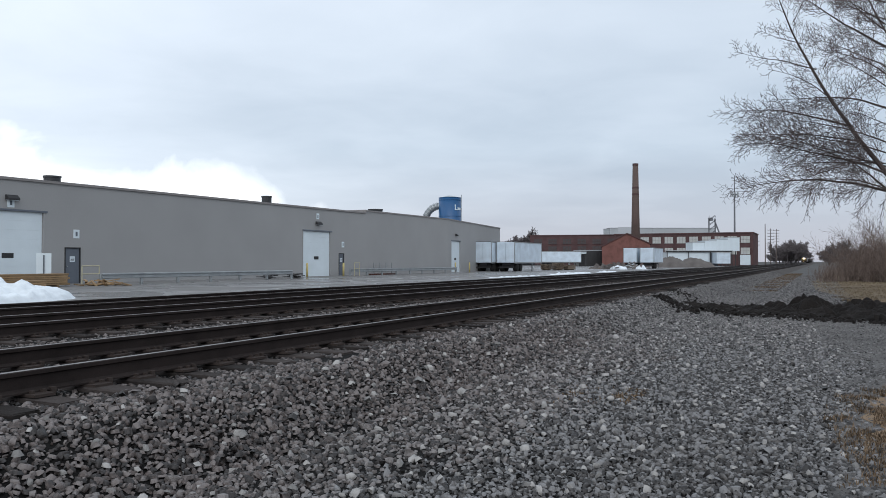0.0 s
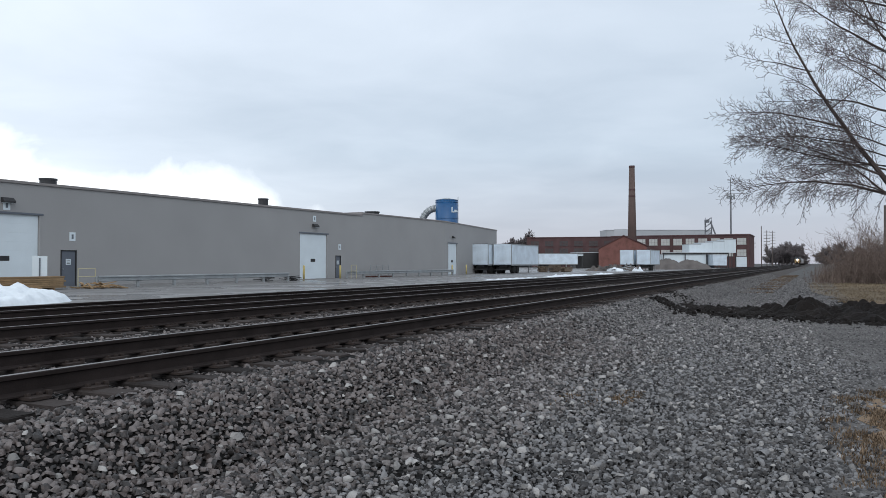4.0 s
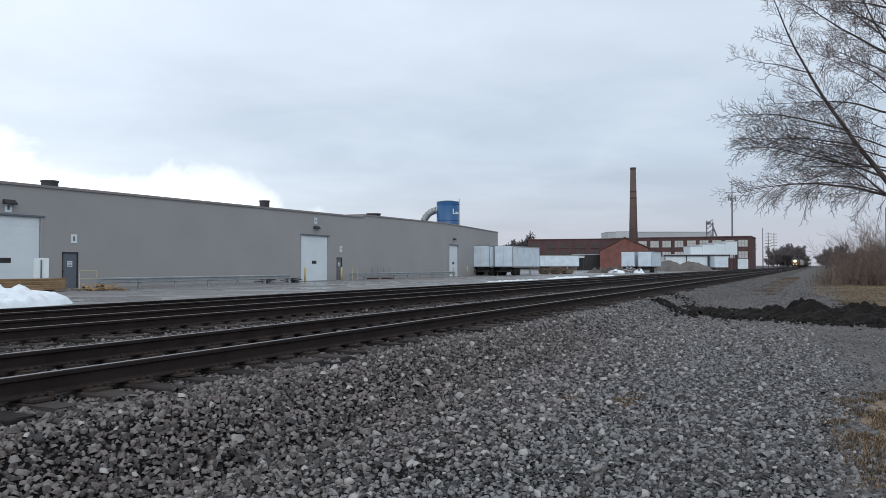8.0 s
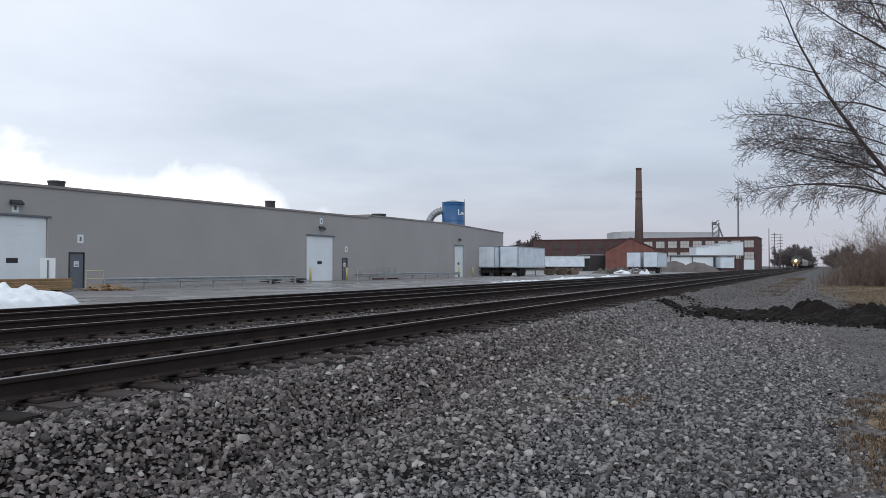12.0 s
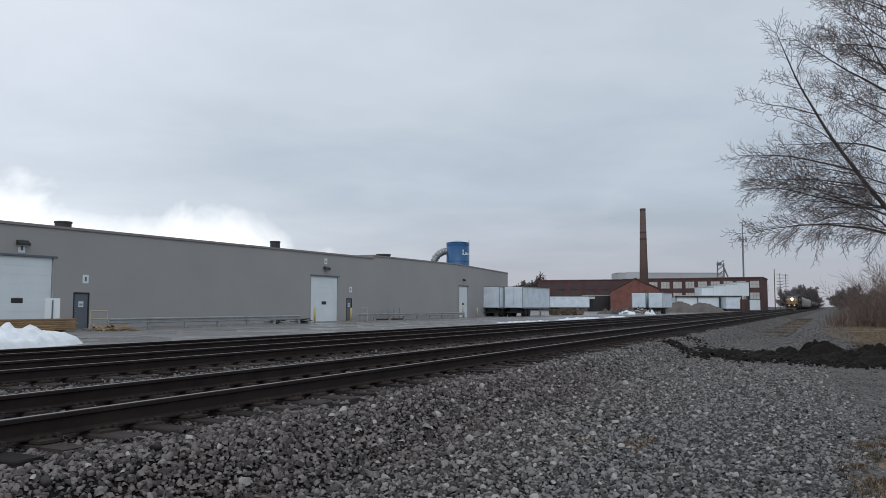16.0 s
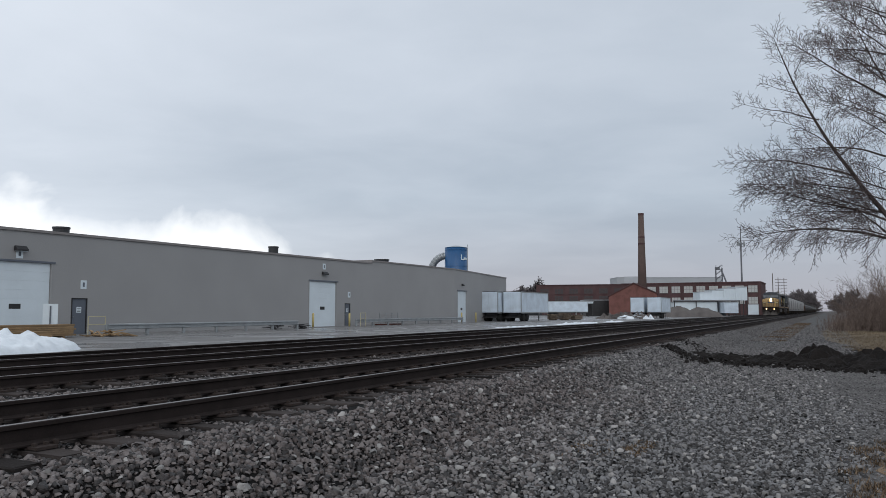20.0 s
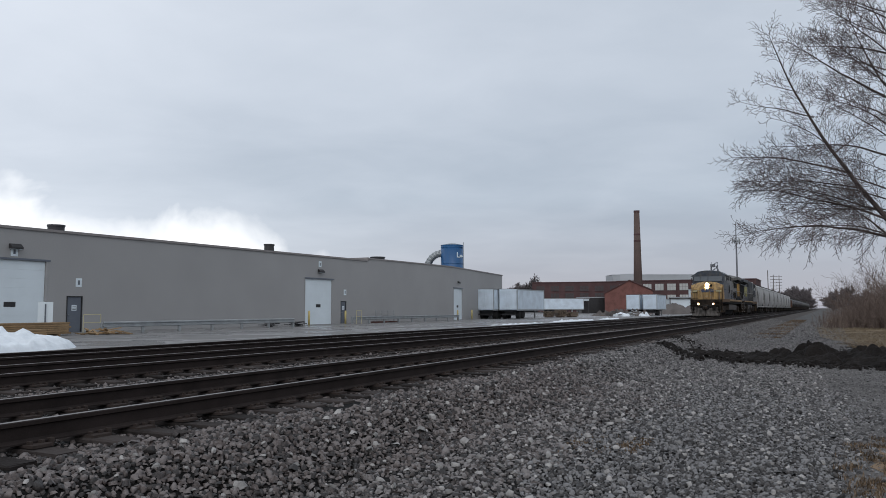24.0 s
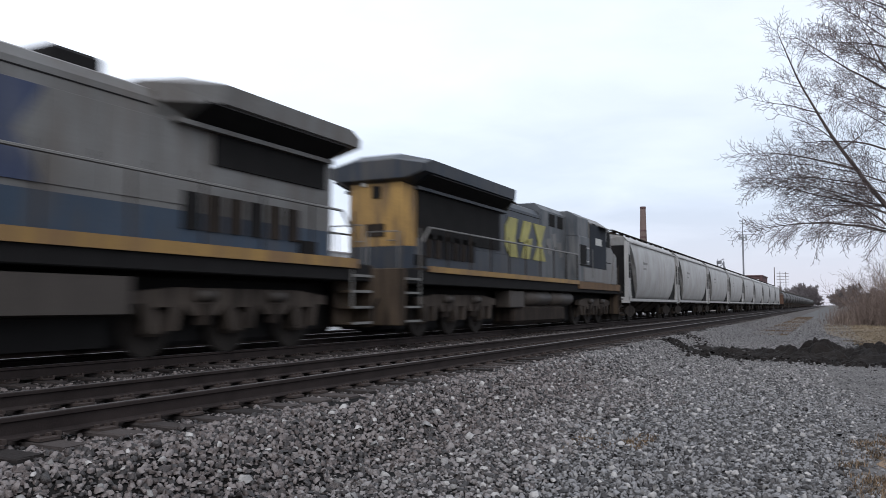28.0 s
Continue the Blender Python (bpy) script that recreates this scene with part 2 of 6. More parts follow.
# ---- mesh helpers ----
def link(name, bm, material, parent=None, label="", smooth=False):
    me = bpy.data.meshes.new(name)
    bm.to_mesh(me)
    bm.free()
    for k in (material if isinstance(material, (list, tuple)) else [material]):
        me.materials.append(k)
    if smooth:
        me.polygons.foreach_set("use_smooth", [True] * len(me.polygons))
    ob = new(name, me)
    if parent:
        ob.parent = parent
    if label:
        ob["label"] = label
    return ob


def part(name, bm, material, parent, label="", smooth=False):
    return link(name, bm, material, parent, label, smooth)


def thing(name, x, y, z, rz=0, label="", category="", group="", kind=""):
    e = new(name)
    e.matrix_world = pose(x, y, z, 0, 0, rz)
    return tagged(e, label, category, group, kind)


def add_box(bm, x0, y0, z0, x1, y1, z1, bevel=0.0):
    m = Matrix.LocRotScale(((x0 + x1) / 2, (y0 + y1) / 2, (z0 + z1) / 2), None, (abs(x1 - x0), abs(y1 - y0), abs(z1 - z0)))
    vs = bmesh.ops.create_cube(bm, size=1, matrix=m)["verts"]
    if bevel:
        es = list({e for v in vs for e in v.link_edges})
        bmesh.ops.bevel(bm, geom=es, offset=bevel, segments=1, affect="EDGES", profile=0.7)
    return bm


def box(x0, y0, z0, x1, y1, z1, bevel=0.0):
    return add_box(bmesh.new(), x0, y0, z0, x1, y1, z1, bevel)


def add_rod(bm, a, b, r, r2=None, seg=8):
    a, b = Vector(a), Vector(b)
    d = b - a
    m = Matrix.Translation((a + b) / 2) @ d.to_track_quat("Z", "Y").to_matrix().to_4x4()
    bmesh.ops.create_cone(bm, cap_ends=True, segments=seg, radius1=r, radius2=r if r2 is None else r2, depth=d.length, matrix=m)
    return bm


def rod(a, b, r, r2=None, seg=8):
    return add_rod(bmesh.new(), a, b, r, r2, seg)


def add_path(bm, pts, r, seg=6):
    for a, b in zip(pts, pts[1:]):
        add_rod(bm, a, b, r, r, seg)
    return bm


def add_prism(bm, outline, axis, lo, hi):
    """Extrudes a closed outline of (u, v) along an axis: x: (y, z), y: (x, z), z: (x, y)."""
    def at(u, v, w):
        return (w, u, v) if axis == "x" else (u, w, v) if axis == "y" else (u, v, w)
    lows = [bm.verts.new(at(u, v, lo)) for u, v in outline]
    highs = [bm.verts.new(at(u, v, hi)) for u, v in outline]
    k = len(outline)
    for i in range(k):
        bm.faces.new((lows[i], lows[(i + 1) % k], highs[(i + 1) % k], highs[i]))
    bm.faces.new(lows[::-1])
    bm.faces.new(highs)
    bmesh.ops.recalc_face_normals(bm, faces=bm.faces[:])
    return bm


def prism(outline, axis, lo, hi, bevel=0.0):
    bm = add_prism(bmesh.new(), outline, axis, lo, hi)
    if bevel:
        bmesh.ops.bevel(bm, geom=bm.edges[:], offset=bevel, segments=1, affect="EDGES", profile=0.7)
    return bm


def lumps(w, d, h, seed, nx=26, ny=18, rough=0.35, freq=1.2, flat=0.8):
    """A heap with an uneven top, its rim at z = 0."""
    bm = bmesh.new()
    rng = random.Random(seed)
    off = Vector((rng.uniform(0, 90), rng.uniform(0, 90), 0))
    grid = []
    for j in range(ny + 1):
        row = []
        for i in range(nx + 1):
            u, v = 2 * i / nx - 1, 2 * j / ny - 1
            x, y = u * w / 2, v * d / 2
            k = max(0.0, 1 - (abs(u) ** 2.2 + abs(v) ** 2.2)) ** flat
            n = noise.fractal(Vector((x * freq, y * freq, 0)) + off, 1.0, 2.0, 4)
            row.append(bm.verts.new((x, y, k * h * (1 + rough * n * 1.6) - 0.03 + 0.02 * n)))
        grid.append(row)
    for j in range(ny):
        for i in range(nx):
            bm.faces.new((grid[j][i], grid[j][i + 1], grid[j + 1][i + 1], grid[j + 1][i]))
    return bm

# ---- ground, ballast and tracks ----
GRAVEL_Z, LOT_Z = -0.58, -0.50


def ground_sheet():
    xs = [-4500, -1500, -500, -200, -90, -45, -22, -10, -3, 0, 4, 12, 30, 80, 200, 600, 1500, 4500]
    ys = [-4500, -800, -150, -40, -10, 0, 5, 10, 16, 24, 36, 60, 100, 160, 260, 400, 700, 1500, 4500]
    bm = bmesh.new()
    grid = [[bm.verts.new((x, y, GRAVEL_Z)) for x in xs] for y in ys]
    for j in range(len(ys) - 1):
        for i in range(len(xs) - 1):
            bm.faces.new((grid[j][i], grid[j][i + 1], grid[j + 1][i + 1], grid[j + 1][i]))
    return tagged(link("ground", bm, M["gravel"]), "grey crushed-stone ground beside the railway", "ground", kind="structure")


ground_sheet()
BED = [(-3.55, -0.60), (-4.45, -0.26), (-4.75, -0.235), (-11.95, -0.235), (-13.2, -0.335), (-17.2, -0.335), (-18.6, -0.50),
       (-19.6, -0.60), (-19.6, -0.9), (-3.55, -0.9)]
tagged(link("ballast_bed", prism(BED, "y", 46, 900), M["far_bed"]), "brown-grey ballast bed under the far tracks", "ballast", kind="structure")
# near bed: its blackness stands for shade between the stones
tagged(link("ballast_bed", prism(BED, "y", -60, 46), M["ballast"]), "ballast bed under the tracks, blackened for shade between stones", "ballast", kind="structure")
tagged(link("pavement", box(-75, -30, -0.9, -23.0, 101, LOT_Z), M["asphalt"]), "wet grey asphalt yard beside the warehouse", "yard", kind="structure")
tagged(link("pavement", box(-75, 101, -0.9, -24.5, 262, LOT_Z - 0.01), M["asphalt"]), "wet grey asphalt yard with gravel", "yard", kind="structure")

TRACKS = ((-6.341, 0.0), (-10.600, 0.0), (-15.45, -0.10))
GAUGE = 0.754
TIE_STEP = 0.508
RAIL = [(-0.075, -0.172), (-0.075, -0.160), (-0.012, -0.140), (-0.009, -0.048), (-0.036, -0.036), (-0.037, -0.008), (-0.030, -0.0015),
        (0.030, -0.0015), (0.037, -0.008), (0.036, -0.036), (0.009, -0.048), (0.012, -0.140), (0.075, -0.160), (0.075, -0.172)]


def shared(name, me, parent, m):
    ob = new(name, me)
    ob.parent = parent
    ob.matrix_local = m
    return ob


def mesh_of(name, bm, *materials):
    me = bpy.data.meshes.new(name)
    bm.to_mesh(me)
    bm.free()
    for k in materials:
        me.materials.append(k)
    return me


def plate_mesh():
    bm = box(-0.19, -0.09, -0.196, 0.19, 0.09, -0.174)
    for sx, sy in ((-0.1, 0.05), (-0.1, -0.05), (0.1, 0.05), (0.1, -0.05)):
        add_box(bm, sx - 0.018, sy - 0.014, -0.174, sx + 0.018, sy + 0.014, -0.150)
    return mesh_of("tie_plate", bm, M["plate"])


def anchor_mesh():
    return mesh_of("rail_anchor", box(-0.095, -0.02, -0.19, 0.095, 0.02, -0.15), M["plate"])


def tie_mesh(seed):
    rng = random.Random(seed)
    bm = box(-1.30, -0.115, -0.385, 1.30, 0.115, -0.197, 0.012)
    for v in bm.verts:
        v.co += Vector((rng.uniform(-0.02, 0.02), rng.uniform(-0.008, 0.008), rng.uniform(-0.006, 0.004)))
    return mesh_of("tie", bm, M["tie"])


def build_track(k, ties, plates):
    cx, top = TRACKS[k]
    tr = thing("railway_track", cx, 0, top, 0, "rusty steel railway track on dark wooden ties", "railway track", kind="structure")
    for s in (-1, 1):
        shift = [(x + s * GAUGE, z) for x, z in RAIL]
        part("rail", prism(shift, "y", -60, 900), M["steel"], tr, "rusty brown steel rail")
        part("running_surface", box(s * GAUGE - 0.028, -60, -0.004, s * GAUGE + 0.028, 900, 0.0), M["shine"], tr, "polished top of a rail")
    rng = random.Random(40 + k)
    variants = [tie_mesh(10 * k + i) for i in range(5)]
    spots = TIE_Y[k][:ties]
    for i, y in enumerate(spots):
        shared("tie", variants[i % 5], tr, pose(rng.uniform(-0.06, 0.06), y, rng.uniform(-0.008, 0.006), 0, 0, rng.uniform(-1.3, 1.3)))
    pm, am = plate_mesh(), anchor_mesh()
    for yy in spots[:plates]:
        for s in (-1, 1):
            shared("tie_plate", pm, tr, pose(s * GAUGE, yy, 0))
    for yy in spots[:plates // 2]:
        for s in (-1, 1):
            shared("rail_anchor", am, tr, pose(s * GAUGE, yy + 0.15, 0))
    bm = bmesh.new()
    while y < 420:
        y += TIE_STEP
        add_box(bm, -1.3, y - 0.115, -0.385, 1.3, y + 0.115, -0.197)
    tagged(part("far_ties", bm, M["tie"], tr), kind="stuff")
    return tr


def tie_rows(k, n):
    rng = random.Random(40 + k)
    y, rows = -1.5, []
    for _ in range(n):
        y += TIE_STEP + rng.uniform(-0.05, 0.05)
        rows.append(y)
    return rows


TIE_Y = [tie_rows(0, 300), tie_rows(1, 260), tie_rows(2, 160)]


# stones: split blocks with a flat, tilted top and five uneven sides, scattered as one piece of geometry
SIDES = 5
STONE_F = np.array([(SIDES, SIDES + k, SIDES + k + 1) for k in range(1, SIDES - 1)]
                   + [f for k in range(SIDES) for f in ((k, (k + 1) % SIDES, SIDES + (k + 1) % SIDES), (k, SIDES + (k + 1) % SIDES, SIDES + k))])


def scatter(name, pts, sizes, material, seed, label, category):
    rng = np.random.default_rng(seed)
    n = len(pts)
    q = np.stack([rng.normal(0, 1, n), rng.normal(0, 0.22, n), rng.normal(0, 0.22, n), rng.normal(0, 1, n)], 1)
    q /= np.linalg.norm(q, axis=1)[:, None]
    w, x, y, z = q.T
    R = np.stack([1 - 2 * (y * y + z * z), 2 * (x * y - z * w), 2 * (x * z + y * w), 2 * (x * y + z * w), 1 - 2 * (x * x + z * z),
                  2 * (y * z - x * w), 2 * (x * z - y * w), 2 * (y * z + x * w), 1 - 2 * (x * x + y * y)], 1).reshape(n, 3, 3)
    turn = (np.arange(SIDES)[None] + rng.uniform(-0.38, 0.38, (n, SIDES))) * 2 * np.pi / SIDES
    ring = np.stack([np.cos(turn), np.sin(turn)], 2)
    foot = ring * rng.uniform(0.85, 1.12, (n, SIDES, 1))
    head = foot * rng.uniform(0.5, 0.9, (n, 1, 1)) + rng.uniform(-0.22, 0.22, (n, 1, 2))
    rise = rng.uniform(0.5, 1.0, (n, 1)) + (head * rng.uniform(-0.55, 0.55, (n, 1, 2))).sum(2)
    low = np.full((n, SIDES), -0.9) + rng.uniform(-0.05, 0.1, (n, SIDES))
    shape = np.concatenate([np.dstack([foot, low]), np.dstack([head, rise])], 1)
    shape = shape * np.stack([rng.uniform(0.95, 1.35, n), rng.uniform(0.62, 0.92, n), rng.uniform(0.36, 0.66, n)], 1)[:, None, :]
    v = np.einsum("nij,nkj->nki", R, shape) * sizes[:, None, None] * 0.5
    v += pts[:, None, :]
    f = (STONE_F[None] + 2 * SIDES * np.arange(n)[:, None, None]).reshape(-1, 3)
    me = bpy.data.meshes.new(name)
    me.vertices.add(n * 2 * SIDES)
    me.vertices.foreach_set("co", v.astype(np.float32).ravel())
    me.loops.add(len(f) * 3)
    me.loops.foreach_set("vertex_index", f.astype(np.int32).ravel())
    me.polygons.add(len(f))
    me.polygons.foreach_set("loop_start", np.arange(0, len(f) * 3, 3, dtype=np.int32))
    me.update(calc_edges=True)
    me.validate()
    me.materials.append(material)
    return tagged(new(name, me), label, category, kind="stuff")


def bed_height(x):
    xs = [p[0] for p in BED[:8]][::-1]
    zs = [p[1] for p in BED[:8]][::-1]
    return np.maximum(np.interp(x, xs, zs), GRAVEL_Z)


def strew(name, x0, x1, y0, y1, per_m2, size, material, seed, label, category="ballast", between=None, soft=0.0, right=None, sink=0.0, fade=0):
    rng = np.random.default_rng(seed)
    cell = per_m2 ** -0.5
    gx, gy = np.meshgrid(np.arange(x0, x1, cell), np.arange(y0, y1, cell))
    x = gx.ravel() + rng.uniform(-0.5, 0.5, gx.size) * cell
    y = gy.ravel() + rng.uniform(-0.5, 0.5, gx.size) * cell
    keep = (y < 4) | ((x > -1.36 * y - 2.0) & (x < 0.10 * y + 1.2))
    if fade:
        share = np.clip((y - 12.0) / 5.0, 0, 1)
        keep &= rng.random(len(y)) < (share if fade > 0 else 1 - share)
    if soft:
        sway = x + 0.18 * np.sin(1.3 * y + seed) + 0.13 * np.sin(2.9 * y + 2 * x) + rng.normal(0, soft, len(x))
        keep &= (sway > x0 + 2 * soft) & (sway < x1 - 2 * soft)
    if right is not None:
        keep &= x < right(y) + 0.15 * np.sin(2.3 * y) + 0.1 * np.sin(5.1 * y + 1) + rng.normal(0, 0.12, len(x)) + 0.55 * rng.random(len(x)) ** 3
    if between is not None:
        t = np.array(TIE_Y[between])
        keep &= np.abs(y[:, None] - t[None]).min(1) > 0.14
    x, y = x[keep], y[keep]
    s = size * np.exp(rng.normal(0, 0.24, len(x)))
    z = bed_height(x) + s * rng.uniform(0.02, 0.38, len(x)) - sink
    return scatter(name, np.stack([x, y, z], 1), s, material, seed + 1, label, category)


# added black sheet that paints the shade between the gravel stones
tagged(link("gravel_bed", box(-3.65, -12.0, -0.9, 3.4, 38.0, GRAVEL_Z + 0.004), M["ballast"]), "sheet under the crushed gravel, blackened for shade between stones", "gravel", kind="structure")


def turf_edge(y):
    """Where the coarse gravel ends: at dead turf nearby, at finer gravel further on."""
    return np.interp(y, [4, 6.5, 7.8, 9.9, 11.5, 13, 15, 18, 21, 40], [0.35, 0.22, 0.14, 0.26, 0.40, 0.3, -0.1, -0.45, -0.7, 1.0])


fines = bmesh.new()
FINES = [(0.0, 4.0), (0.1, 8.0), (-0.05, 12.0), (-0.6, 14.2), (-0.75, 17.0), (-1.4, 20.6), (-1.2, 23.5), (9, 23.5), (9, -12.0), (0.0, -12.0)]
add_prism(fines, FINES, "z", GRAVEL_Z - 0.2, GRAVEL_Z + 0.012)
tagged(link("fine_gravel", fines, M["fines"]), "pale fine grit packed beside the coarse gravel", "gravel", kind="structure")
strew("gravel_stones", -5.0, 0.4, -6.0, 2.3, 330, 0.056, M["pebble"], 21, "grey crushed gravel", "gravel", right=turf_edge)
strew("ballast_stones", -5.05, -3.3, 2.2, 17, 640, 0.048, M["rock_brown"], 1, "brownish grey crushed ballast stones along the track", soft=0.05, fade=-1)
strew("ballast_stones", -5.35, -4.9, 2.2, 26, 620, 0.045, M["rock_brown"], 11, "brownish grey crushed ballast stones between tie ends", between=0, sink=0.012)
strew("ballast_stones", -4.0, -1.9, 2.2, 17, 680, 0.046, M["rock"], 2, "grey crushed ballast stones", soft=0.28, fade=-1)
strew("gravel_stones", -2.9, 1.6, 2.2, 17, 960, 0.039, M["pebble"], 3, "pale grey crushed gravel", "gravel", soft=0.28, right=turf_edge, fade=-1)
strew("ballast_stones", -5.0, -2.2, 12, 45, 420, 0.052, M["rock_fine"], 4, "grey crushed ballast stones", soft=0.1, fade=1)
strew("gravel_stones", -3.0, 3.0, 12, 38, 460, 0.048, M["rock_fine"], 5, "pale grey crushed gravel", "gravel", soft=0.2, right=turf_edge, fade=1)
strew("gravel_stones", -0.7, 2.4, 9, 22, 150, 0.034, M["rock_fine"], 13, "small grey stones on the grit", "gravel", soft=0.1)
for k, (xa, xb, seed) in enumerate(((-4.6, -2.4, 31), (-2.4, 0.2, 32))):
    strew("pale_stones", xa, xb, 2.2, 20, (14, 22)[k], (0.056, 0.046)[k], M["pale_stone"], seed, "scattered pale stones among the gravel", "gravel", sink=-0.018, right=turf_edge)
strew("grit", -1.2, 1.9, 5, 23, 520, 0.026, M["fines"], 12, "fine pale grit", "gravel")
strew("gravel_stones", -4.5, 1.0, 38, 90, 70, 0.055, M["rock_fine"], 9, "grey crushed gravel", "gravel")
strew("ballast_stones", -9.25, -7.7, 4, 50, 430, 0.046, M["rock_brown"], 6, "dark grey ballast stones between two tracks", sink=0.016)
strew("ballast_stones", -7.6, -5.3, 3, 26, 420, 0.048, M["rock_brown"], 7, "brown ballast stones between the ties", between=0, sink=0.015)
strew("ballast_stones", -11.9, -9.3, 5, 40, 260, 0.05, M["rock_brown"], 10, "brown ballast stones between the ties", between=1, sink=0.015)
strew("ballast_stones", -14.0, -11.9, 6, 60, 180, 0.06, M["rock"], 8, "dark ballast stones between two tracks")

# ---- warehouse beside the yard ----
WALL_X = -40.5


def wall_with_holes(parent, material, x0, x1, y0, y1, z0, top, holes):
    """A wall along y with openings (ya, yb, z_top) that stand on its foot; top: height at y0 and y1."""
    def z_at(y):
        return top[0] + (top[1] - top[0]) * (y - y0) / (y1 - y0)
    y = y0
    for a, b, t in sorted(holes):
        part("wall", prism([(y, z0), (a, z0), (a, z_at(a)), (y, z_at(y))], "x", x0, x1), material, parent, "flat grey metal siding")
        part("wall_over_door", prism([(a, t), (b, t), (b, z_at(b)), (a, z_at(a))], "x", x0, x1), material, parent)
        y = b
    part("wall", prism([(y, z0), (y1, z0), (y1, z_at(y1)), (y, z_at(y))], "x", x0, x1), material, parent, "flat grey metal siding")


def overhead_door(parent, x, y0, y1, top):
    """A white sectional door set back in its opening, dark frame, small windows, a bumper strip below."""
    d = part("overhead_door", box(x - 0.16, y0, LOT_Z, x - 0.12, y1, top), M["white"], parent, "closed white sectional overhead door")
    step = (top - LOT_Z) / 8
    for i in range(8):
        part("panel", box(x - 0.12, y0 + 0.03, LOT_Z + i * step + 0.0015, x - 0.085, y1 - 0.03, LOT_Z + (i + 1) * step - 0.0015, 0.002), M["white"], d)
    part("window", box(x - 0.085, (y0 + y1) / 2 - 0.35, 1.0, x - 0.07, (y0 + y1) / 2 + 0.35, 1.28, 0.01), M["black"], d, "small dark door window")
    part("lintel", box(x, y0 - 0.1, top, x + 0.05, y1 + 0.25, top + 0.12, 0.01), M["door_grey"], parent, "dark grey lintel trim")
    for y in (y0 - 0.1, y1):
        part("jamb", box(x, y, LOT_Z, x + 0.03, y + 0.1, top, 0.01), M["siding"], parent)


def man_door(parent, x, y0, y1, top):
    d = part("door", box(x - 0.08, y0 + 0.06, LOT_Z, x - 0.03, y1 - 0.06, top - 0.06, 0.008), M["door_grey"], parent, "closed dark grey steel door")
    part("handle", rod((x - 0.02, y0 + 0.16, 0.52), (x + 0.06, y0 + 0.16, 0.52), 0.03), M["galv"], d, "steel door handle")
    part("notice", box(x - 0.028, (y0 + y1) / 2 - 0.17, 0.78, x - 0.018, (y0 + y1) / 2 + 0.17, 1.12), M["white"], d, "small white notice")
    for k in range(3):
        part("notice_line", box(x - 0.017, (y0 + y1) / 2 - 0.12, 0.84 + k * 0.08, x - 0.013, (y0 + y1) / 2 + 0.12, 0.87 + k * 0.08), M["black"], d)
    fr = bmesh.new()
    for a, b in ((y0, y0 + 0.06), (y1 - 0.06, y1)):
        add_box(fr, x - 0.1, a, LOT_Z, x + 0.03, b, top)
    add_box(fr, x - 0.1, y0, top - 0.06, x + 0.03, y1, top)
    part("door_frame", fr, M["black"], parent, "dark steel door frame")


def wall_lamp(parent, x, y, z, w=0.5):
    lamp = part("wall_lamp", prism([(x, z), (x + 0.32, z - 0.02), (x + 0.32, z + 0.1), (x + 0.1, z + 0.28), (x, z + 0.28)], "y", y - w / 2, y + w / 2, 0.02),
                M["black"], parent, "dark box-shaped wall lamp")
    part("lens", box(x + 0.04, y - w / 2 + 0.05, z - 0.035, x + 0.28, y + w / 2 - 0.05, z - 0.004), M["white"], lamp)


def wall_number(parent, x, y, z, s=0.45):
    p = part("number_sign", box(x, y - s / 2, z, x + 0.02, y + s / 2, z + s * 1.25, 0.004), M["white"], parent, "white square sign with a dark mark")
    part("mark", box(x + 0.02, y - s * 0.16, z + s * 0.3, x + 0.026, y + s * 0.16, z + s * 0.95), M["door_grey"], p)


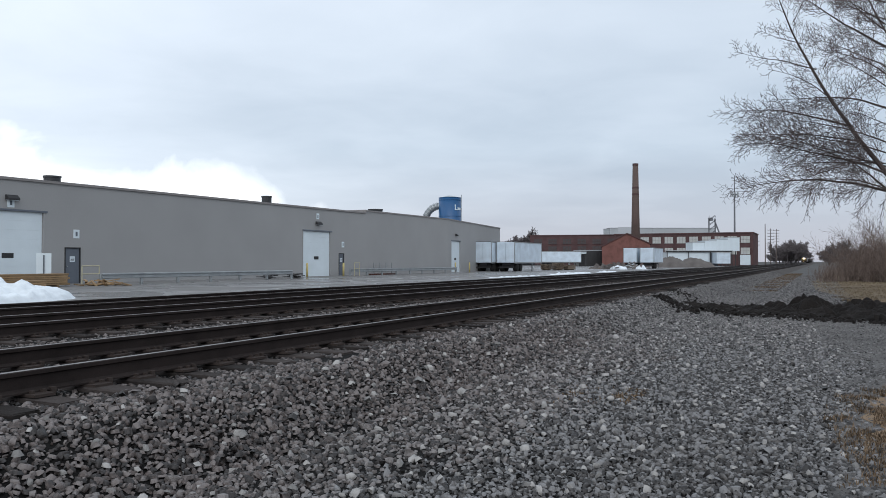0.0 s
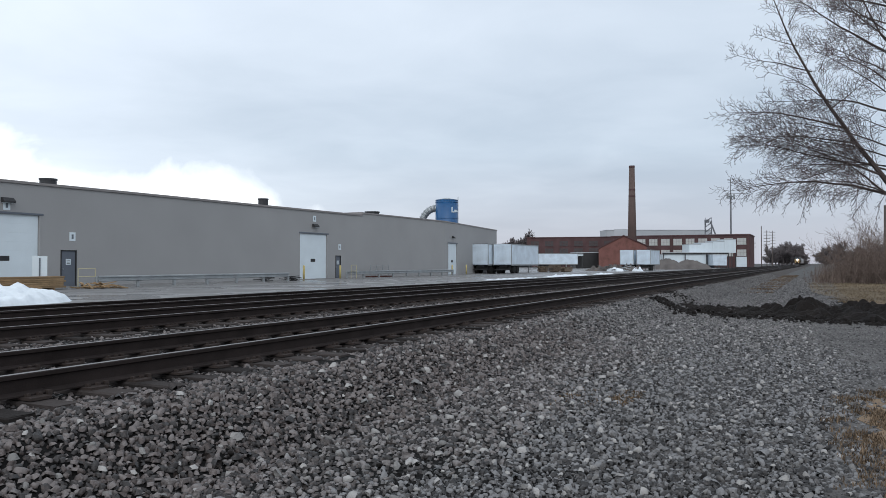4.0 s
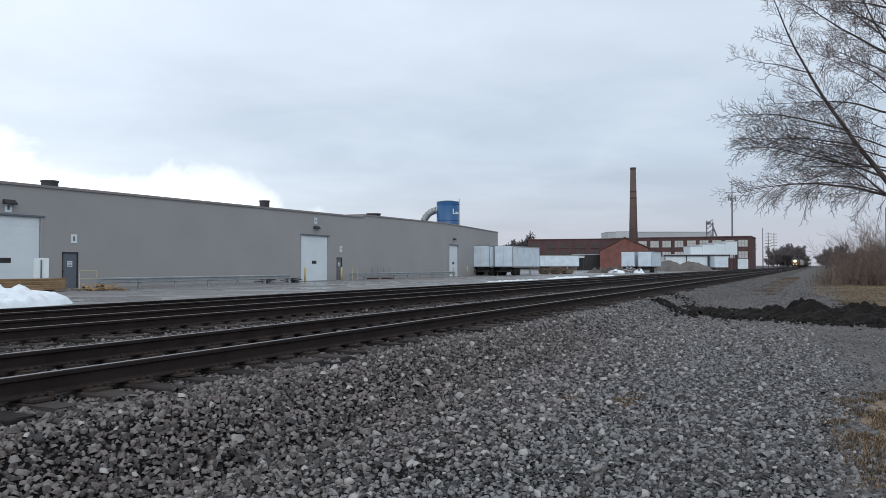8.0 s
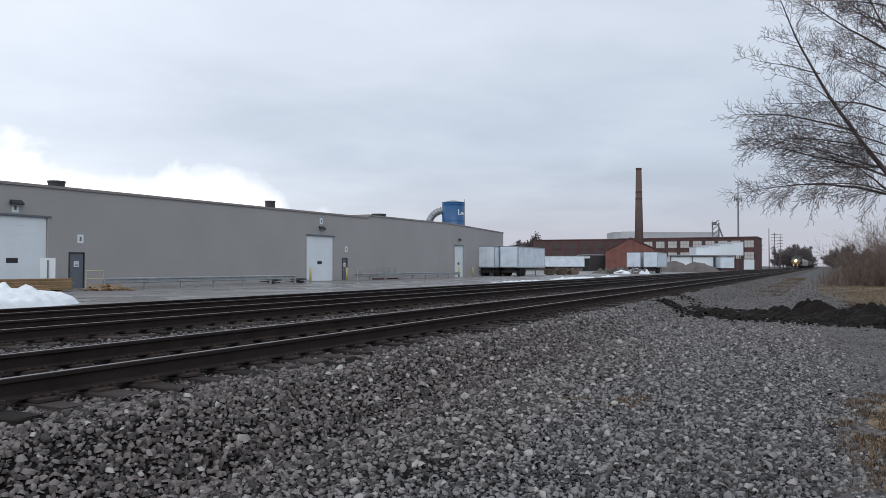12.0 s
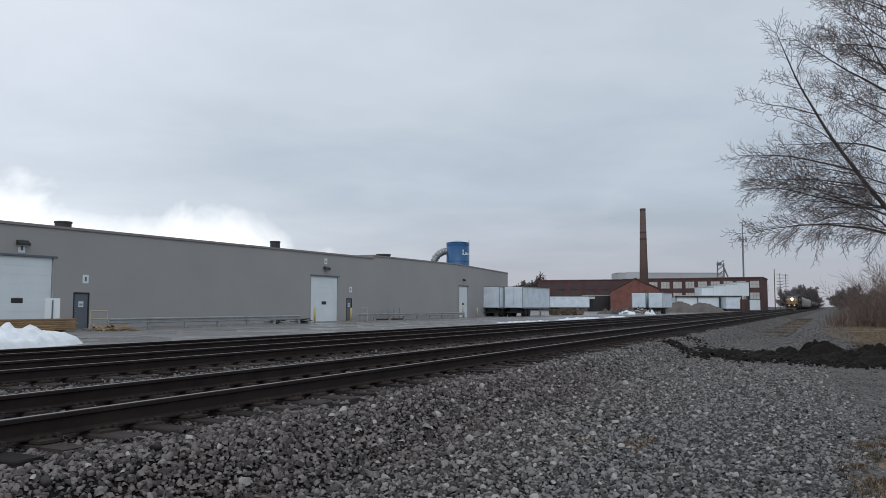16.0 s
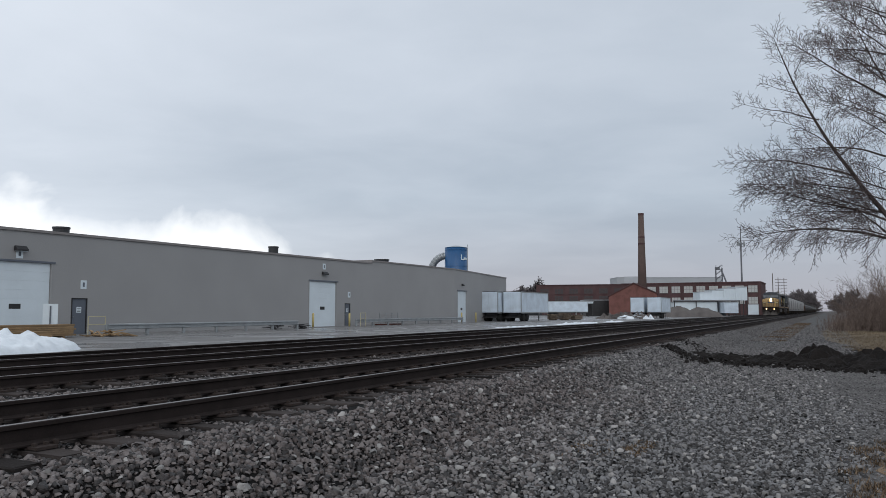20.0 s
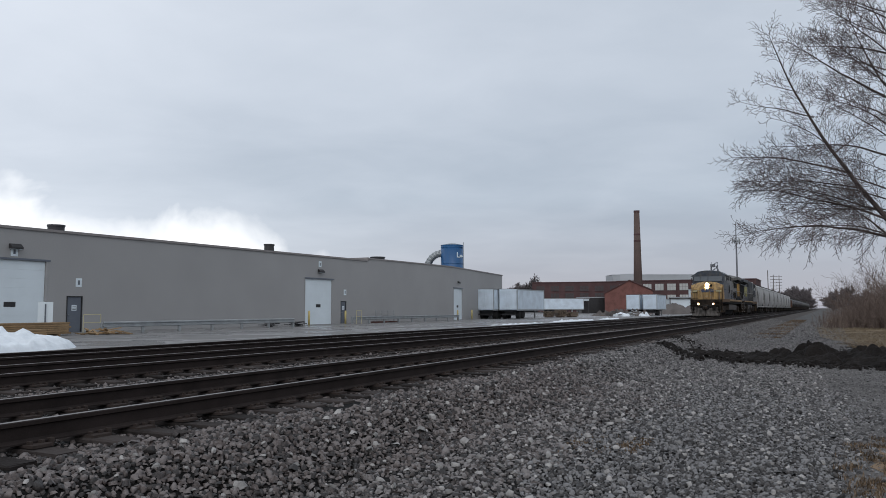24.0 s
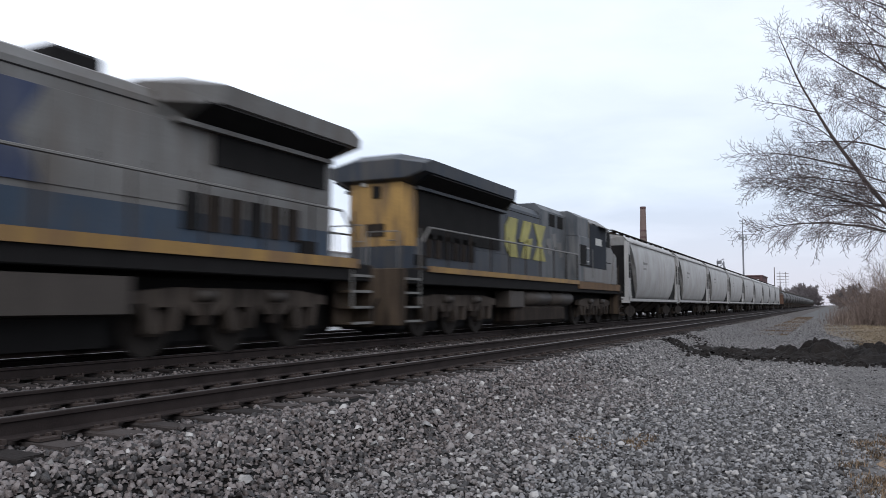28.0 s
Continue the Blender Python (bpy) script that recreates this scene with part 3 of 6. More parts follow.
def warehouse():
    w = thing("warehouse", 0, 0, 0, 0, "long low grey metal-clad warehouse with white overhead doors", "warehouse")
    holes = [(25.9, 30.13, 3.62), (31.55, 32.65, 1.66), (55.2, 59.35, 3.50), (60.75, 61.65, 1.60)]
    wall_with_holes(w, M["siding"], WALL_X - 0.25, WALL_X, 5, 65.6, -0.6, (5.25, 5.55), holes)
    wall_with_holes(w, M["siding"], WALL_X - 0.25, WALL_X, 65.6, 84.5, -0.6, (5.78, 5.88), [])
    part("parapet_trim", add_prism(bmesh.new(), [(5, 5.25), (65.4, 5.55), (65.4, 5.70), (5, 5.40)], "x", WALL_X - 0.3, WALL_X + 0.09), M["trim"], w, "pale grey eave trim")
    part("parapet_trim", add_prism(bmesh.new(), [(65.6, 5.78), (84.5, 5.88), (84.5, 6.02), (65.6, 5.92)], "x", WALL_X - 0.3, WALL_X + 0.07), M["trim"], w)
    part("roof", add_prism(bmesh.new(), [(5, 5.2), (84.5, 5.5), (84.5, 5.6), (5, 5.3)], "x", -78, WALL_X - 0.3), M["roof_grey"], w)
    part("side_wall", box(-78, 4.75, -0.6, WALL_X, 5, 5.4), M["siding"], w)
    part("step_flashing", box(WALL_X - 2.2, 65.4, 5.72, WALL_X + 0.07, 65.6, 5.95), M["trim"], w)
    # the far end stands slightly turned away
    e = new("end_wall")
    e.parent = w
    e.matrix_local = pose(WALL_X, 84.5, 0, 0, 0, 7.2)
    wall_with_holes(e, M["siding"], -0.25, 0, 0, 24.7, -0.6, (5.88, 5.80), [(1.1, 4.7, 3.35)])
    part("parapet_trim", add_prism(bmesh.new(), [(0, 5.88), (24.75, 5.80), (24.75, 5.94), (0, 6.02)], "x", -0.3, 0.07), M["trim"], e)
    part("end_face", box(-30, 24.45, -0.6, -0.25, 24.7, 5.9), M["siding"], e)
    part("roof", box(-30, 0, 5.5, -0.3, 24.5, 5.6), M["roof_grey"], e)
    overhead_door(e, 0, 1.1, 4.7, 3.35)
    wall_lamp(e, 0, 2.9, 4.0, 0.4)
    for y0, y1, t in (holes[0], holes[2]):
        overhead_door(w, WALL_X, y0, y1, t)
        wall_lamp(w, WALL_X, (y0 + y1) / 2 + 0.1, t + 0.62, 0.7)
        wall_number(w, WALL_X, (y0 + y1) / 2 + 0.1, t + 0.2 if y0 < 50 else t + 1.1, 0.42)
    for y0, y1, t in (holes[1], holes[3]):
        man_door(w, WALL_X, y0, y1, t)
        wall_number(w, WALL_X, (y0 + y1) / 2 + 0.25, t + 0.55, 0.42)
    # roof fans
    for x, y, r, z in ((-47, 35.6, 0.58, 5.4), (-47, 58.3, 0.50, 5.5), (-47, 78.2, 0.9, 5.6)):
        hi = 6.62 if y < 50 else 6.98 if y < 70 else 6.95
        fan = part("roof_fan", add_rod(bmesh.new(), (x, y, z), (x, y, hi - 0.12), r * 0.92, seg=20), M["black"], w, "dark round roof fan")
        part("fan_cap", add_rod(bmesh.new(), (x, y, hi - 0.12), (x, y, hi), r, seg=20), M["black"], fan)
    return w


warehouse()


def dust_tank():
    t = thing("dust_collector_tank", -55, 115.3, LOT_Z, 0, "tall blue round dust collector tank with a pale mark", "tank")
    r = 1.85
    part("shell", rod((0, 0, 0), (0, 0, 11.8), r, seg=32), M["blue"], t, "blue painted steel shell", True)
    part("dome", rod((0, 0, 11.8), (0, 0, 12.15), r, 0.5, seg=32), M["galv"], t)
    for z in (6.4, 8.7, 11.4, 11.78):
        part("hoop", rod((0, 0, z), (0, 0, z + 0.07), r + 0.03, seg=32), M["blue"], t)
    # pale mark on the shell towards the tracks
    for i, (du, dz, w, h) in enumerate(((-0.2, 4.2, 0.18, 0.9), (0.05, 4.2, 0.45, 0.16), (0.5, 4.25, 0.5, 0.4), (1.0, 4.3, 0.4, 0.25))):
        a = radians(-30) + du / r
        m = Matrix.Rotation(a, 4, "Z") @ Matrix.Translation((r, 0, dz + 5.5 + h / 2))
        bm = box(-0.01, -w / 2, -h / 2, 0.03, w / 2, h / 2)
        bmesh.ops.transform(bm, matrix=m, verts=bm.verts)
        part("painted_mark", bm, M["white"], t)
    # elbow duct, ribbed
    prev = None
    duct = bmesh.new()
    for i in range(9):
        a = radians(90 * i / 8)
        reach = 1.6 + 2.5 * math.sin(a)
        p = Vector((-0.9 * reach, -0.43 * reach, 10.5 - 2.7 * (1 - math.cos(a))))
        if prev:
            add_rod(duct, prev, p, 0.55, seg=14)
            add_rod(duct, p - (p - prev).normalized() * 0.06, p + (p - prev).normalized() * 0.06, 0.64, seg=14)
        prev = p
    part("duct", duct, M["galv"], t, "ribbed galvanised elbow duct", True)
    lad = bmesh.new()
    for s in (-0.22, 0.22):
        add_rod(lad, (1.5 + s * 0.6, 1.25 - s, 0.5), (1.5 + s * 0.6, 1.25 - s, 12.4), 0.03, seg=5)
    for k in range(34):
        add_rod(lad, (1.37, 1.47, 0.6 + k * 0.34), (1.63, 1.03, 0.6 + k * 0.34), 0.02, seg=4)
    part("ladder", lad, M["galv"], t)
    return t


dust_tank()


def guard_rail(x, y0, y1, x1=None):
    g = thing("guard_rail", x, y0, LOT_Z, 0, "galvanised corrugated guard rail on short posts", "guard rail", "guard rails along the warehouse")
    n = max(2, round((y1 - y0) / 2.8))
    step = (y1 - y0) / n
    W = [(0, 0.34), (0.06, 0.37), (0.06, 0.43), (0, 0.47), (0, 0.53), (0.06, 0.57), (0.06, 0.63), (0, 0.66), (-0.02, 0.66), (-0.02, 0.34)]
    for i in range(n):
        part("beam", add_prism(bmesh.new(), [(u + 0.09, v) for u, v in W], "y", i * step + 0.004, (i + 1) * step), M["galv"], g)
    for i in range(n + 1):
        part("post", box(-0.08, i * step - 0.08, 0, 0.07, i * step + 0.08, 0.62, 0.01), M["galv"], g)
    return g


guard_rail(-36.3, 30.6, 48.0)
guard_rail(-38.6, 59.8, 82.6)


def bollard(x, y, h=1.15):
    b = thing("bollard", x, y, LOT_Z, 0, "yellow painted steel bollard beside an overhead door", "bollard", "bollards at the doors")
    part("post", rod((0, 0, 0), (0, 0, h), 0.09, seg=12), M["yellow"], b, smooth=True)
    part("cap", rod((0, 0, h), (0, 0, h + 0.06), 0.09, 0.03, seg=12), M["yellow"], b)
    return b


for x, y in ((-39.4, 54.3), (-39.4, 59.9), (-39.8, 85.0), (-40.6, 91.0)):
    bollard(x, y)


def yellow_railing(x, y, w, h, label):
    r = thing("hand_railing", x, y, LOT_Z, 0, label, "railing")
    for s in (-w / 2, w / 2):
        part("post", rod((0, s, 0), (0, s, h), 0.03), M["cream"], r)
    for z in (h, h * 0.55):
        part("rail", rod((0, -w / 2, z), (0, w / 2, z), 0.03), M["cream"], r)
    return r


yellow_railing(-38.8, 32.0, 1.2, 1.05, "pale yellow tube hand railing by a door")
yellow_railing(-38.25, 60.4, 0.9, 1.2, "pale yellow tube hand railing by a door")


def lumber_stack(x, y, n, layers, length, rz, label, mat="wood"):
    s = thing("lumber_stack", x, y, LOT_Z, rz, label, "lumber")
    rng = random.Random(int(abs(x * 10 + y)))
    for k in range(2):
        part("bearer", box(-0.5, -length * 0.35 + k * length * 0.7, 0, 0.5, -length * 0.35 + k * length * 0.7 + 0.1, 0.1), M[mat], s)
    for j in range(layers):
        for i in range(n):
            dy = rng.uniform(-0.15, 0.15)
            part("board", box(-n * 0.075 + i * 0.15, -length / 2 + dy, 0.1 + j * 0.1, -n * 0.075 + i * 0.15 + 0.14, length / 2 + dy, 0.1 + j * 0.1 + 0.09, 0.008), M[mat], s)
    return s


lumber_stack(-35.6, 25.2, 6, 6, 5.2, 3, "stack of raw timber beams in the yard")
lumber_stack(-34.8, 23.4, 5, 3, 4.6, -4, "low stack of raw timber beams in the yard")


def scrap_heap(x, y, w, seed, label, mat="wood", n=26, high=0.28):
    s = thing("scrap_heap", x, y, LOT_Z, 0, label, "scrap wood")
    rng = random.Random(seed)
    for i in range(n):
        L = rng.uniform(0.5, 1.5)
        a, t = rng.uniform(0, 180), rng.uniform(-12, 12)
        bm = box(-L / 2, -0.06, -0.025, L / 2, 0.06, 0.025)
        bmesh.ops.transform(bm, matrix=pose(rng.gauss(0, w / 4), rng.gauss(0, w / 4), 0.05 + high * rng.random() ** 2, 0, t, a), verts=bm.verts)
        part("board", bm, M[mat], s)
    return s


scrap_heap(-35.2, 29.6, 1.9, 5, "heap of broken brown boards on the asphalt")
scrap_heap(-37.5, 50.2, 1.0, 6, "dark scrap lying by the guard rail", "black", 12)
scrap_heap(-37.5, 46.8, 1.0, 8, "dark scrap lying by the guard rail", "black", 10)


def yard_sign(x, y):
    s = thing("yard_sign", x, y, LOT_Z, -37, "back of a white sign on a grey post", "sign")
    part("board", box(-0.02, -0.36, 0.55, 0.02, 0.36, 1.75, 0.005), M["white"], s)
    part("post", box(0.02, -0.035, 0, 0.07, 0.035, 1.65), M["door_grey"], s)
    return s


yard_sign(-36.9, 27.5)


def snow_heap(x, y, w, d, h, seed, label, rz=0):
    ob = link("snow_heap", lumps(w, d, h, seed, 64, 56, 0.3 if h > 0.5 else 1.3, 1.7 if h > 0.5 else 1.9, 0.42), M["snow"], smooth=True)
    ob.matrix_world = pose(x, y, LOT_Z, 0, 0, rz)
    return tagged(ob, label, "snow", "snow heaps")


snow_heap(-25.4, 15.9, 4.6, 7.6, 0.60, 3, "melting heap of ploughed snow at the yard's edge", 0)
for x, y, w, d, h, s in ((-24.2, 64, 0.9, 14, 0.05, 11), (-24.2, 81, 1.2, 16, 0.10, 12), (-24.6, 98, 1.2, 9, 0.07, 13),
                         (-31.9, 135.6, 3.0, 2.4, 0.52, 14), (-28.2, 137, 2.0, 1.2, 0.35, 15)):
    snow_heap(x, y, w, d, h, s, "patch of melting snow on the yard")


def wire_rack(x, y):
    r = thing("wire_rack", x, y, LOT_Z, 0, "grey steel wire cage rack by the wall", "rack")
    for yy in (-1.8, -0.6, 0.6, 1.8):
        part("post", box(-0.03, yy - 0.03, 0, 0.03, yy + 0.03, 1.2), M["galv"], r)
    for k in range(6):
        part("wire", rod((0, -1.8, 0.35 + k * 0.16), (0, 1.8, 0.35 + k * 0.16), 0.012, seg=5), M["galv"], r)
    part("base", box(-0.5, -1.9, 0.0, 0.4, 1.9, 0.12), M["brick"], r, "red base")
    return r


wire_rack(-39.5, 67.2)
for x, y, w, h, sd in ((-33.0, 137.5, 5.0, 0.9, 31), (-29.6, 138.5, 4.6, 0.7, 32), (-36.2, 139, 4.0, 0.5, 33)):
    ob = link("rubble_heap", lumps(w, 3.0, h, sd, 34, 22, 1.1, 1.6), M["pile"])
    ob.matrix_world = pose(x, y, LOT_Z)
    tagged(ob, "heap of grey-brown demolition rubble in the yard", "rubble", "rubble heaps")
scrap_heap(-32.8, 136.5, 5.5, 21, "broken boards on the rubble heap", "pile", 50, 1.1)
scrap_heap(-30.0, 138, 4.0, 22, "heap of broken white sheeting", "white", 40, 0.9)
scrap_heap(-35.0, 140, 5.0, 23, "heap of broken brown boards in the yard", "wood", 36, 0.8)


def box_trailer(x, y, rz, length, label, roof_snow=False):
    """A road trailer without its tractor: box, corner posts, side rails, doors, landing legs, two axles."""
    t = thing("box_trailer", x, y, LOT_Z, rz, label, "trailer", "parked trailers")
    W = 1.3
    part("box_body", box(-W, 0, 1.15, W, length, 3.95, 0.03), M["white_worn"], t, "dull white aluminium box")
    for sx in (-1, 1):
        for yy in (0, length):
            part("corner_post", box(sx * W - 0.05, yy - 0.05, 1.1, sx * W + 0.05, yy + 0.05, 4.0, 0.01), M["galv"], t)
        part("bottom_rail", box(sx * W - 0.03, 0.05, 1.08, sx * W + 0.03, length - 0.05, 1.26), M["galv"], t)
        part("top_rail", box(sx * W - 0.03, 0.05, 3.86, sx * W + 0.03, length - 0.05, 3.99), M["galv"], t)
    for s in (-1, 1):
        d = part("rear_door", box(min(0.02 * s, s * 1.22), -0.06, 1.25, max(0.02 * s, s * 1.22), -0.005, 3.85, 0.01), M["white_worn"], t)
        for q in (0.35, 0.85):
            part("lock_rod", rod((s * q, -0.075, 1.2), (s * q, -0.075, 3.88), 0.012, seg=6), M["white_worn"], d)
    part("roof_sheet", box(-W + 0.02, 0.05, 3.95, W - 0.02, length - 0.05, 4.02), M["black"], t, "dark roof sheet")
    # added black box in place of the shadow under the chassis
    part("underbody_gear", box(-0.85, 0.8, 0.45, 0.85, 4.2, 1.12), M["black"], t)
    part("bumper", box(-1.1, -0.02, 0.5, 1.1, 0.06, 0.62), M["black"], t)
    for yy in (1.3, 2.55):
        for sx in (-1, 1):
            w = part("wheel", rod((sx * 0.72, yy, 0.5), (sx * 1.25, yy, 0.5), 0.5, seg=20), M["rubber"], t, "dark trailer tyre")
            # rims coloured as dark as the tyres, for the shade down there
            part("rim", rod((sx * 1.24, yy, 0.5), (sx * 1.27, yy, 0.5), 0.26, seg=14), M["rubber"], w)
        part("axle", rod((-0.8, yy, 0.5), (0.8, yy, 0.5), 0.08), M["black"], t)
    part("chassis", box(-0.5, 0.4, 0.85, 0.5, length - 0.4, 1.12), M["black"], t)
    for sx in (-0.9, 0.9):
        part("landing_leg", box(sx - 0.07, length - 3, 0, sx + 0.07, length - 2.85, 1.1), M["galv"], t)
    return t


box_trailer(-41.0, 96.2, 0, 9.0, "dull white box trailer parked at the warehouse's end")
box_trailer(-38.2, 97.6, 0, 11.0, "dull white box trailer parked beside another one")
box_trailer(-67.3, 195.3, -64, 11.2, "long low white trailer parked in the yard")
box_trailer(-33.1, 150.5, 0, 8.5, "white box trailer parked beside gravel heaps")
box_trailer(-29.8, 150.0, 0, 9.5, "white box trailer parked beside gravel heaps")
for i, (x, y) in enumerate(((-38.6, 116), (-37.2, 117.5), (-36.0, 119.5), (-39.6, 119))):
    lumber_stack(x, y, 9, (8, 10, 7, 6)[i], 1.9, (5, 38, -20, 15)[i], "stack of brown pallets and crates in the yard", "pallet")

# ---- brick works beyond the yard ----
def window_on(parent, x, z, w, h, y=-0.03, dark=False, bars=2):
    bar = M["brick_dark" if dark else "trim"]
    """A window in a wall that faces -y: frame, sill, panes."""
    f = part("window", box(x - w / 2, y - 0.05, z, x + w / 2, y + 0.02, z + h), M["pane_dark" if dark else "pane_white"], parent, "old factory window")
    for k in range(1, bars + 1):
        xx = x - w / 2 + k * w / (bars + 1)
        part("glazing_bar", box(xx - 0.05, y - 0.09, z, xx + 0.05, y - 0.05, z + h), bar, f)
    part("glazing_bar", box(x - w / 2, y - 0.09, z + h * 0.48, x + w / 2, y - 0.05, z + h * 0.52), bar, f)
    part("sill", box(x - w / 2 - 0.1, y - 0.14, z - 0.15, x + w / 2 + 0.1, y, z), bar, f)


def brick_mill():
    b = thing("brick_mill", -20.3, 280, LOT_Z, 0, "three-storey red brick mill with rows of large windows", "factory")
    part("wall", box(-47, 0, 0, 0, 22, 11.0), M["brick_dark"], b, "dark red brick wall")
    part("cornice", box(-47.1, -0.25, 11.0, 0.2, 22, 11.35), M["brick_dark"], b)
    part("roof", box(-46.8, 0.2, 11.3, -0.2, 21.8, 11.42), M["roof_grey"], b)
    for k in range(12):
        x = -46.6 + 4.2 * k
        part("pier", box(x - 0.35, -0.2, 0, x + 0.35, 0, 11.0), M["brick_dark"], b)
    for k in range(11):
        x = -2.5 - 4.2 * k
        for z in (3.6, 7.3):
            window_on(b, x, z + (0.3 if z < 5 else 0.5), 2.9, 2.2)
    part("loading_door", box(-4.2, -0.12, 0.2, -0.9, 0, 3.6), M["white"], b, "pale loading door")
    return b


brick_mill()


def brick_long():
    b = thing("brick_factory", -101.2, 284.3, LOT_Z, 7.6, "long two-storey dark red brick factory", "factory")
    part("wall", box(0, 0, 0, 40, 20, 11.2), M["brick_dark"], b)
    part("coping", box(-0.15, -0.2, 11.2, 40.1, 20, 11.5), M["brick_dark"], b)
    for k in range(7):
        for z in (5.2, 8.0):
            window_on(b, 3.2 + 5.6 * k, z, 3.2, 1.9, dark=True)
    part("roof_box", box(33, 4, 11.5, 38.5, 9, 14.4), M["roof_grey"], b, "grey roof housing")
    return b


brick_long()


def chimney():
    c = thing("chimney_stack", -50.4, 236.6, LOT_Z, 0, "tall tapering brick factory chimney", "chimney")
    top, r0, r1 = 31.0, 1.5, 0.82
    part("shaft", rod((0, 0, 0), (0, 0, top), r0, r1, 20), M["shaft"], c, "sooty weathered brick shaft", True)
    for z in (8.0, 21.5, 23.5):
        r = r0 + (r1 - r0) * z / top
        part("repair_band", rod((0, 0, z), (0, 0, z + 0.5), r + 0.02, r + 0.01, 20), M["brick_dark"], c)
    part("crown", rod((0, 0, 30.5), (0, 0, 31.1), r1 + 0.06, r1 + 0.08, 20), M["brick_dark"], c)
    return c


chimney()


def gable_shed():
    b = thing("brick_shed", -47.9, 212.4, LOT_Z, 13.0, "red brick shed with a low gable", "shed")
    outline = [(-6.4, 0), (6.4, 0), (6.4, 6.1), (0.3, 8.9), (-6.4, 5.4)]
    part("wall", add_prism(bmesh.new(), outline, "y", 0, 14), M["brick"], b, "patched red brick gable")
    for (a, za), (c, zc) in (((-6.7, 5.25), (0.3, 8.9)), ((0.3, 8.9), (6.8, 5.95))):
        part("roof_slope", add_prism(bmesh.new(), [(a, za + 0.05), (c, zc + 0.05), (c, zc + 0.3), (a, za + 0.3)], "y", -0.3, 14.2), M["brick_dark"], b)
    return b


gable_shed()


def plain_shed(name, x, y, rz, w, d, h, material, label, cat="shed", base=0.0, ribs=0):
    b = thing(name, x, y, LOT_Z, rz, label, cat)
    part("wall", box(0, 0, base, w, d, h), material, b)
    part("roof_edge", box(-0.1, -0.12, h, w + 0.1, d, h + 0.18), M["roof_grey"], b)
    for k in range(ribs):
        part("sheet_rib", box(w * (k + 0.5) / ribs - 0.04, -0.06, base, w * (k + 0.5) / ribs + 0.04, 0, h), material, b)
    if base:
        for k in range(4):
            part("post", box(0.1 + k * (w - 0.3) / 3, 0.1, 0, 0.3 + k * (w - 0.3) / 3, 0.3, base), M["black"], b)
    return b


plain_shed("sheet_metal_hall", -80.6, 328, 26, 44.5, 14, 15.6, M["roof_grey"], "long grey sheet-metal hall behind the mill", "hall", 0, 16)
for k in range(4):
    plain_shed("white_cladding_shed", -34.8 + 3.2 * k, 244.4 + 1.55 * k, 25.8, 3.5, 7, 7.1 + 0.5 * k, M["white"], "white sheet-clad conveyor shed section", "shed", 4.6, 3)
plain_shed("conveyor_bridge", -41.0, 235.4, 25.8, 19.5, 0.8, 4.5, M["black"], "thin black conveyor gantry on posts", "conveyor", 4.2)
plain_shed("white_store", -41.1, 235.9, 26, 12.8, 6, 4.0, M["white"], "low white store building", "shed", 0, 8)
plain_shed("grey_store", -29.4, 241.6, 26, 2.3, 5, 4.0, M["door_grey"], "small dark grey store", "shed")
plain_shed("white_container", -27.2, 238.0, 26, 4.0, 5, 3.9, M["white_worn"], "white container beside the store", "container", 0.8)
# solid box; the dark inside of the open front is its black colour
plain_shed("open_shed", -61.5, 214, 25, 11.0, 10, 4.4, M["black"], "storage shed, solid black for the shade in its open front", "shed")
plain_shed("white_canopy", -66.5, 206.5, 25, 9.0, 4, 3.9, M["white"], "low white canopy roof", "canopy", 3.5)


def head_tower():
    t = thing("elevator_tower", -39.0, 326, LOT_Z, 0, "steel lattice elevator head tower", "tower")
    bm = bmesh.new()
    for sx in (-1.2, 1.2):
        for sy in (-1.2, 1.2):
            add_rod(bm, (sx, sy, 0), (sx, sy, 18.6), 0.14, seg=5)
    for k in range(9):
        z = 2 + k * 2
        for s in (-1.2, 1.2):
            add_rod(bm, (-1.2, s, z), (1.2, s, z + 1.8), 0.09, seg=4)
            add_rod(bm, (s, -1.2, z), (s, 1.2, z + 1.8), 0.09, seg=4)
    part("frame", bm, M["mast"], t)
    part("head", box(-1.4, -1.1, 17.8, 0.3, 1.1, 19.0, 0.1), M["mast"], t)
    part("chute", rod((0.8, 0, 18.2), (3.4, 0, 11), 0.3), M["mast"], t)
    return t


head_tower()


def cell_mast():
    t = thing("cell_mast", -32.8, 350.7, LOT_Z, 0, "slender steel mast with antenna panels", "mast")
    part("shaft", rod((0, 0, 0), (0, 0, 31), 0.42, 0.32, 10), M["mast"], t)
    part("tip", rod((0, 0, 31), (0, 0, 38), 0.25, 0.12, 8), M["mast"], t)
    part("platform", rod((0, 0, 29.8), (0, 0, 30.1), 1.4, seg=12), M["mast"], t)
    for k in range(9):
        a = k * 2 * math.pi / 9
        part("antenna", box(1.5 * math.cos(a) - 0.15, 1.5 * math.sin(a) - 0.15, 29.0, 1.5 * math.cos(a) + 0.15, 1.5 * math.sin(a) + 0.15, 31.0), M["galv"], t)
    return t


cell_mast()


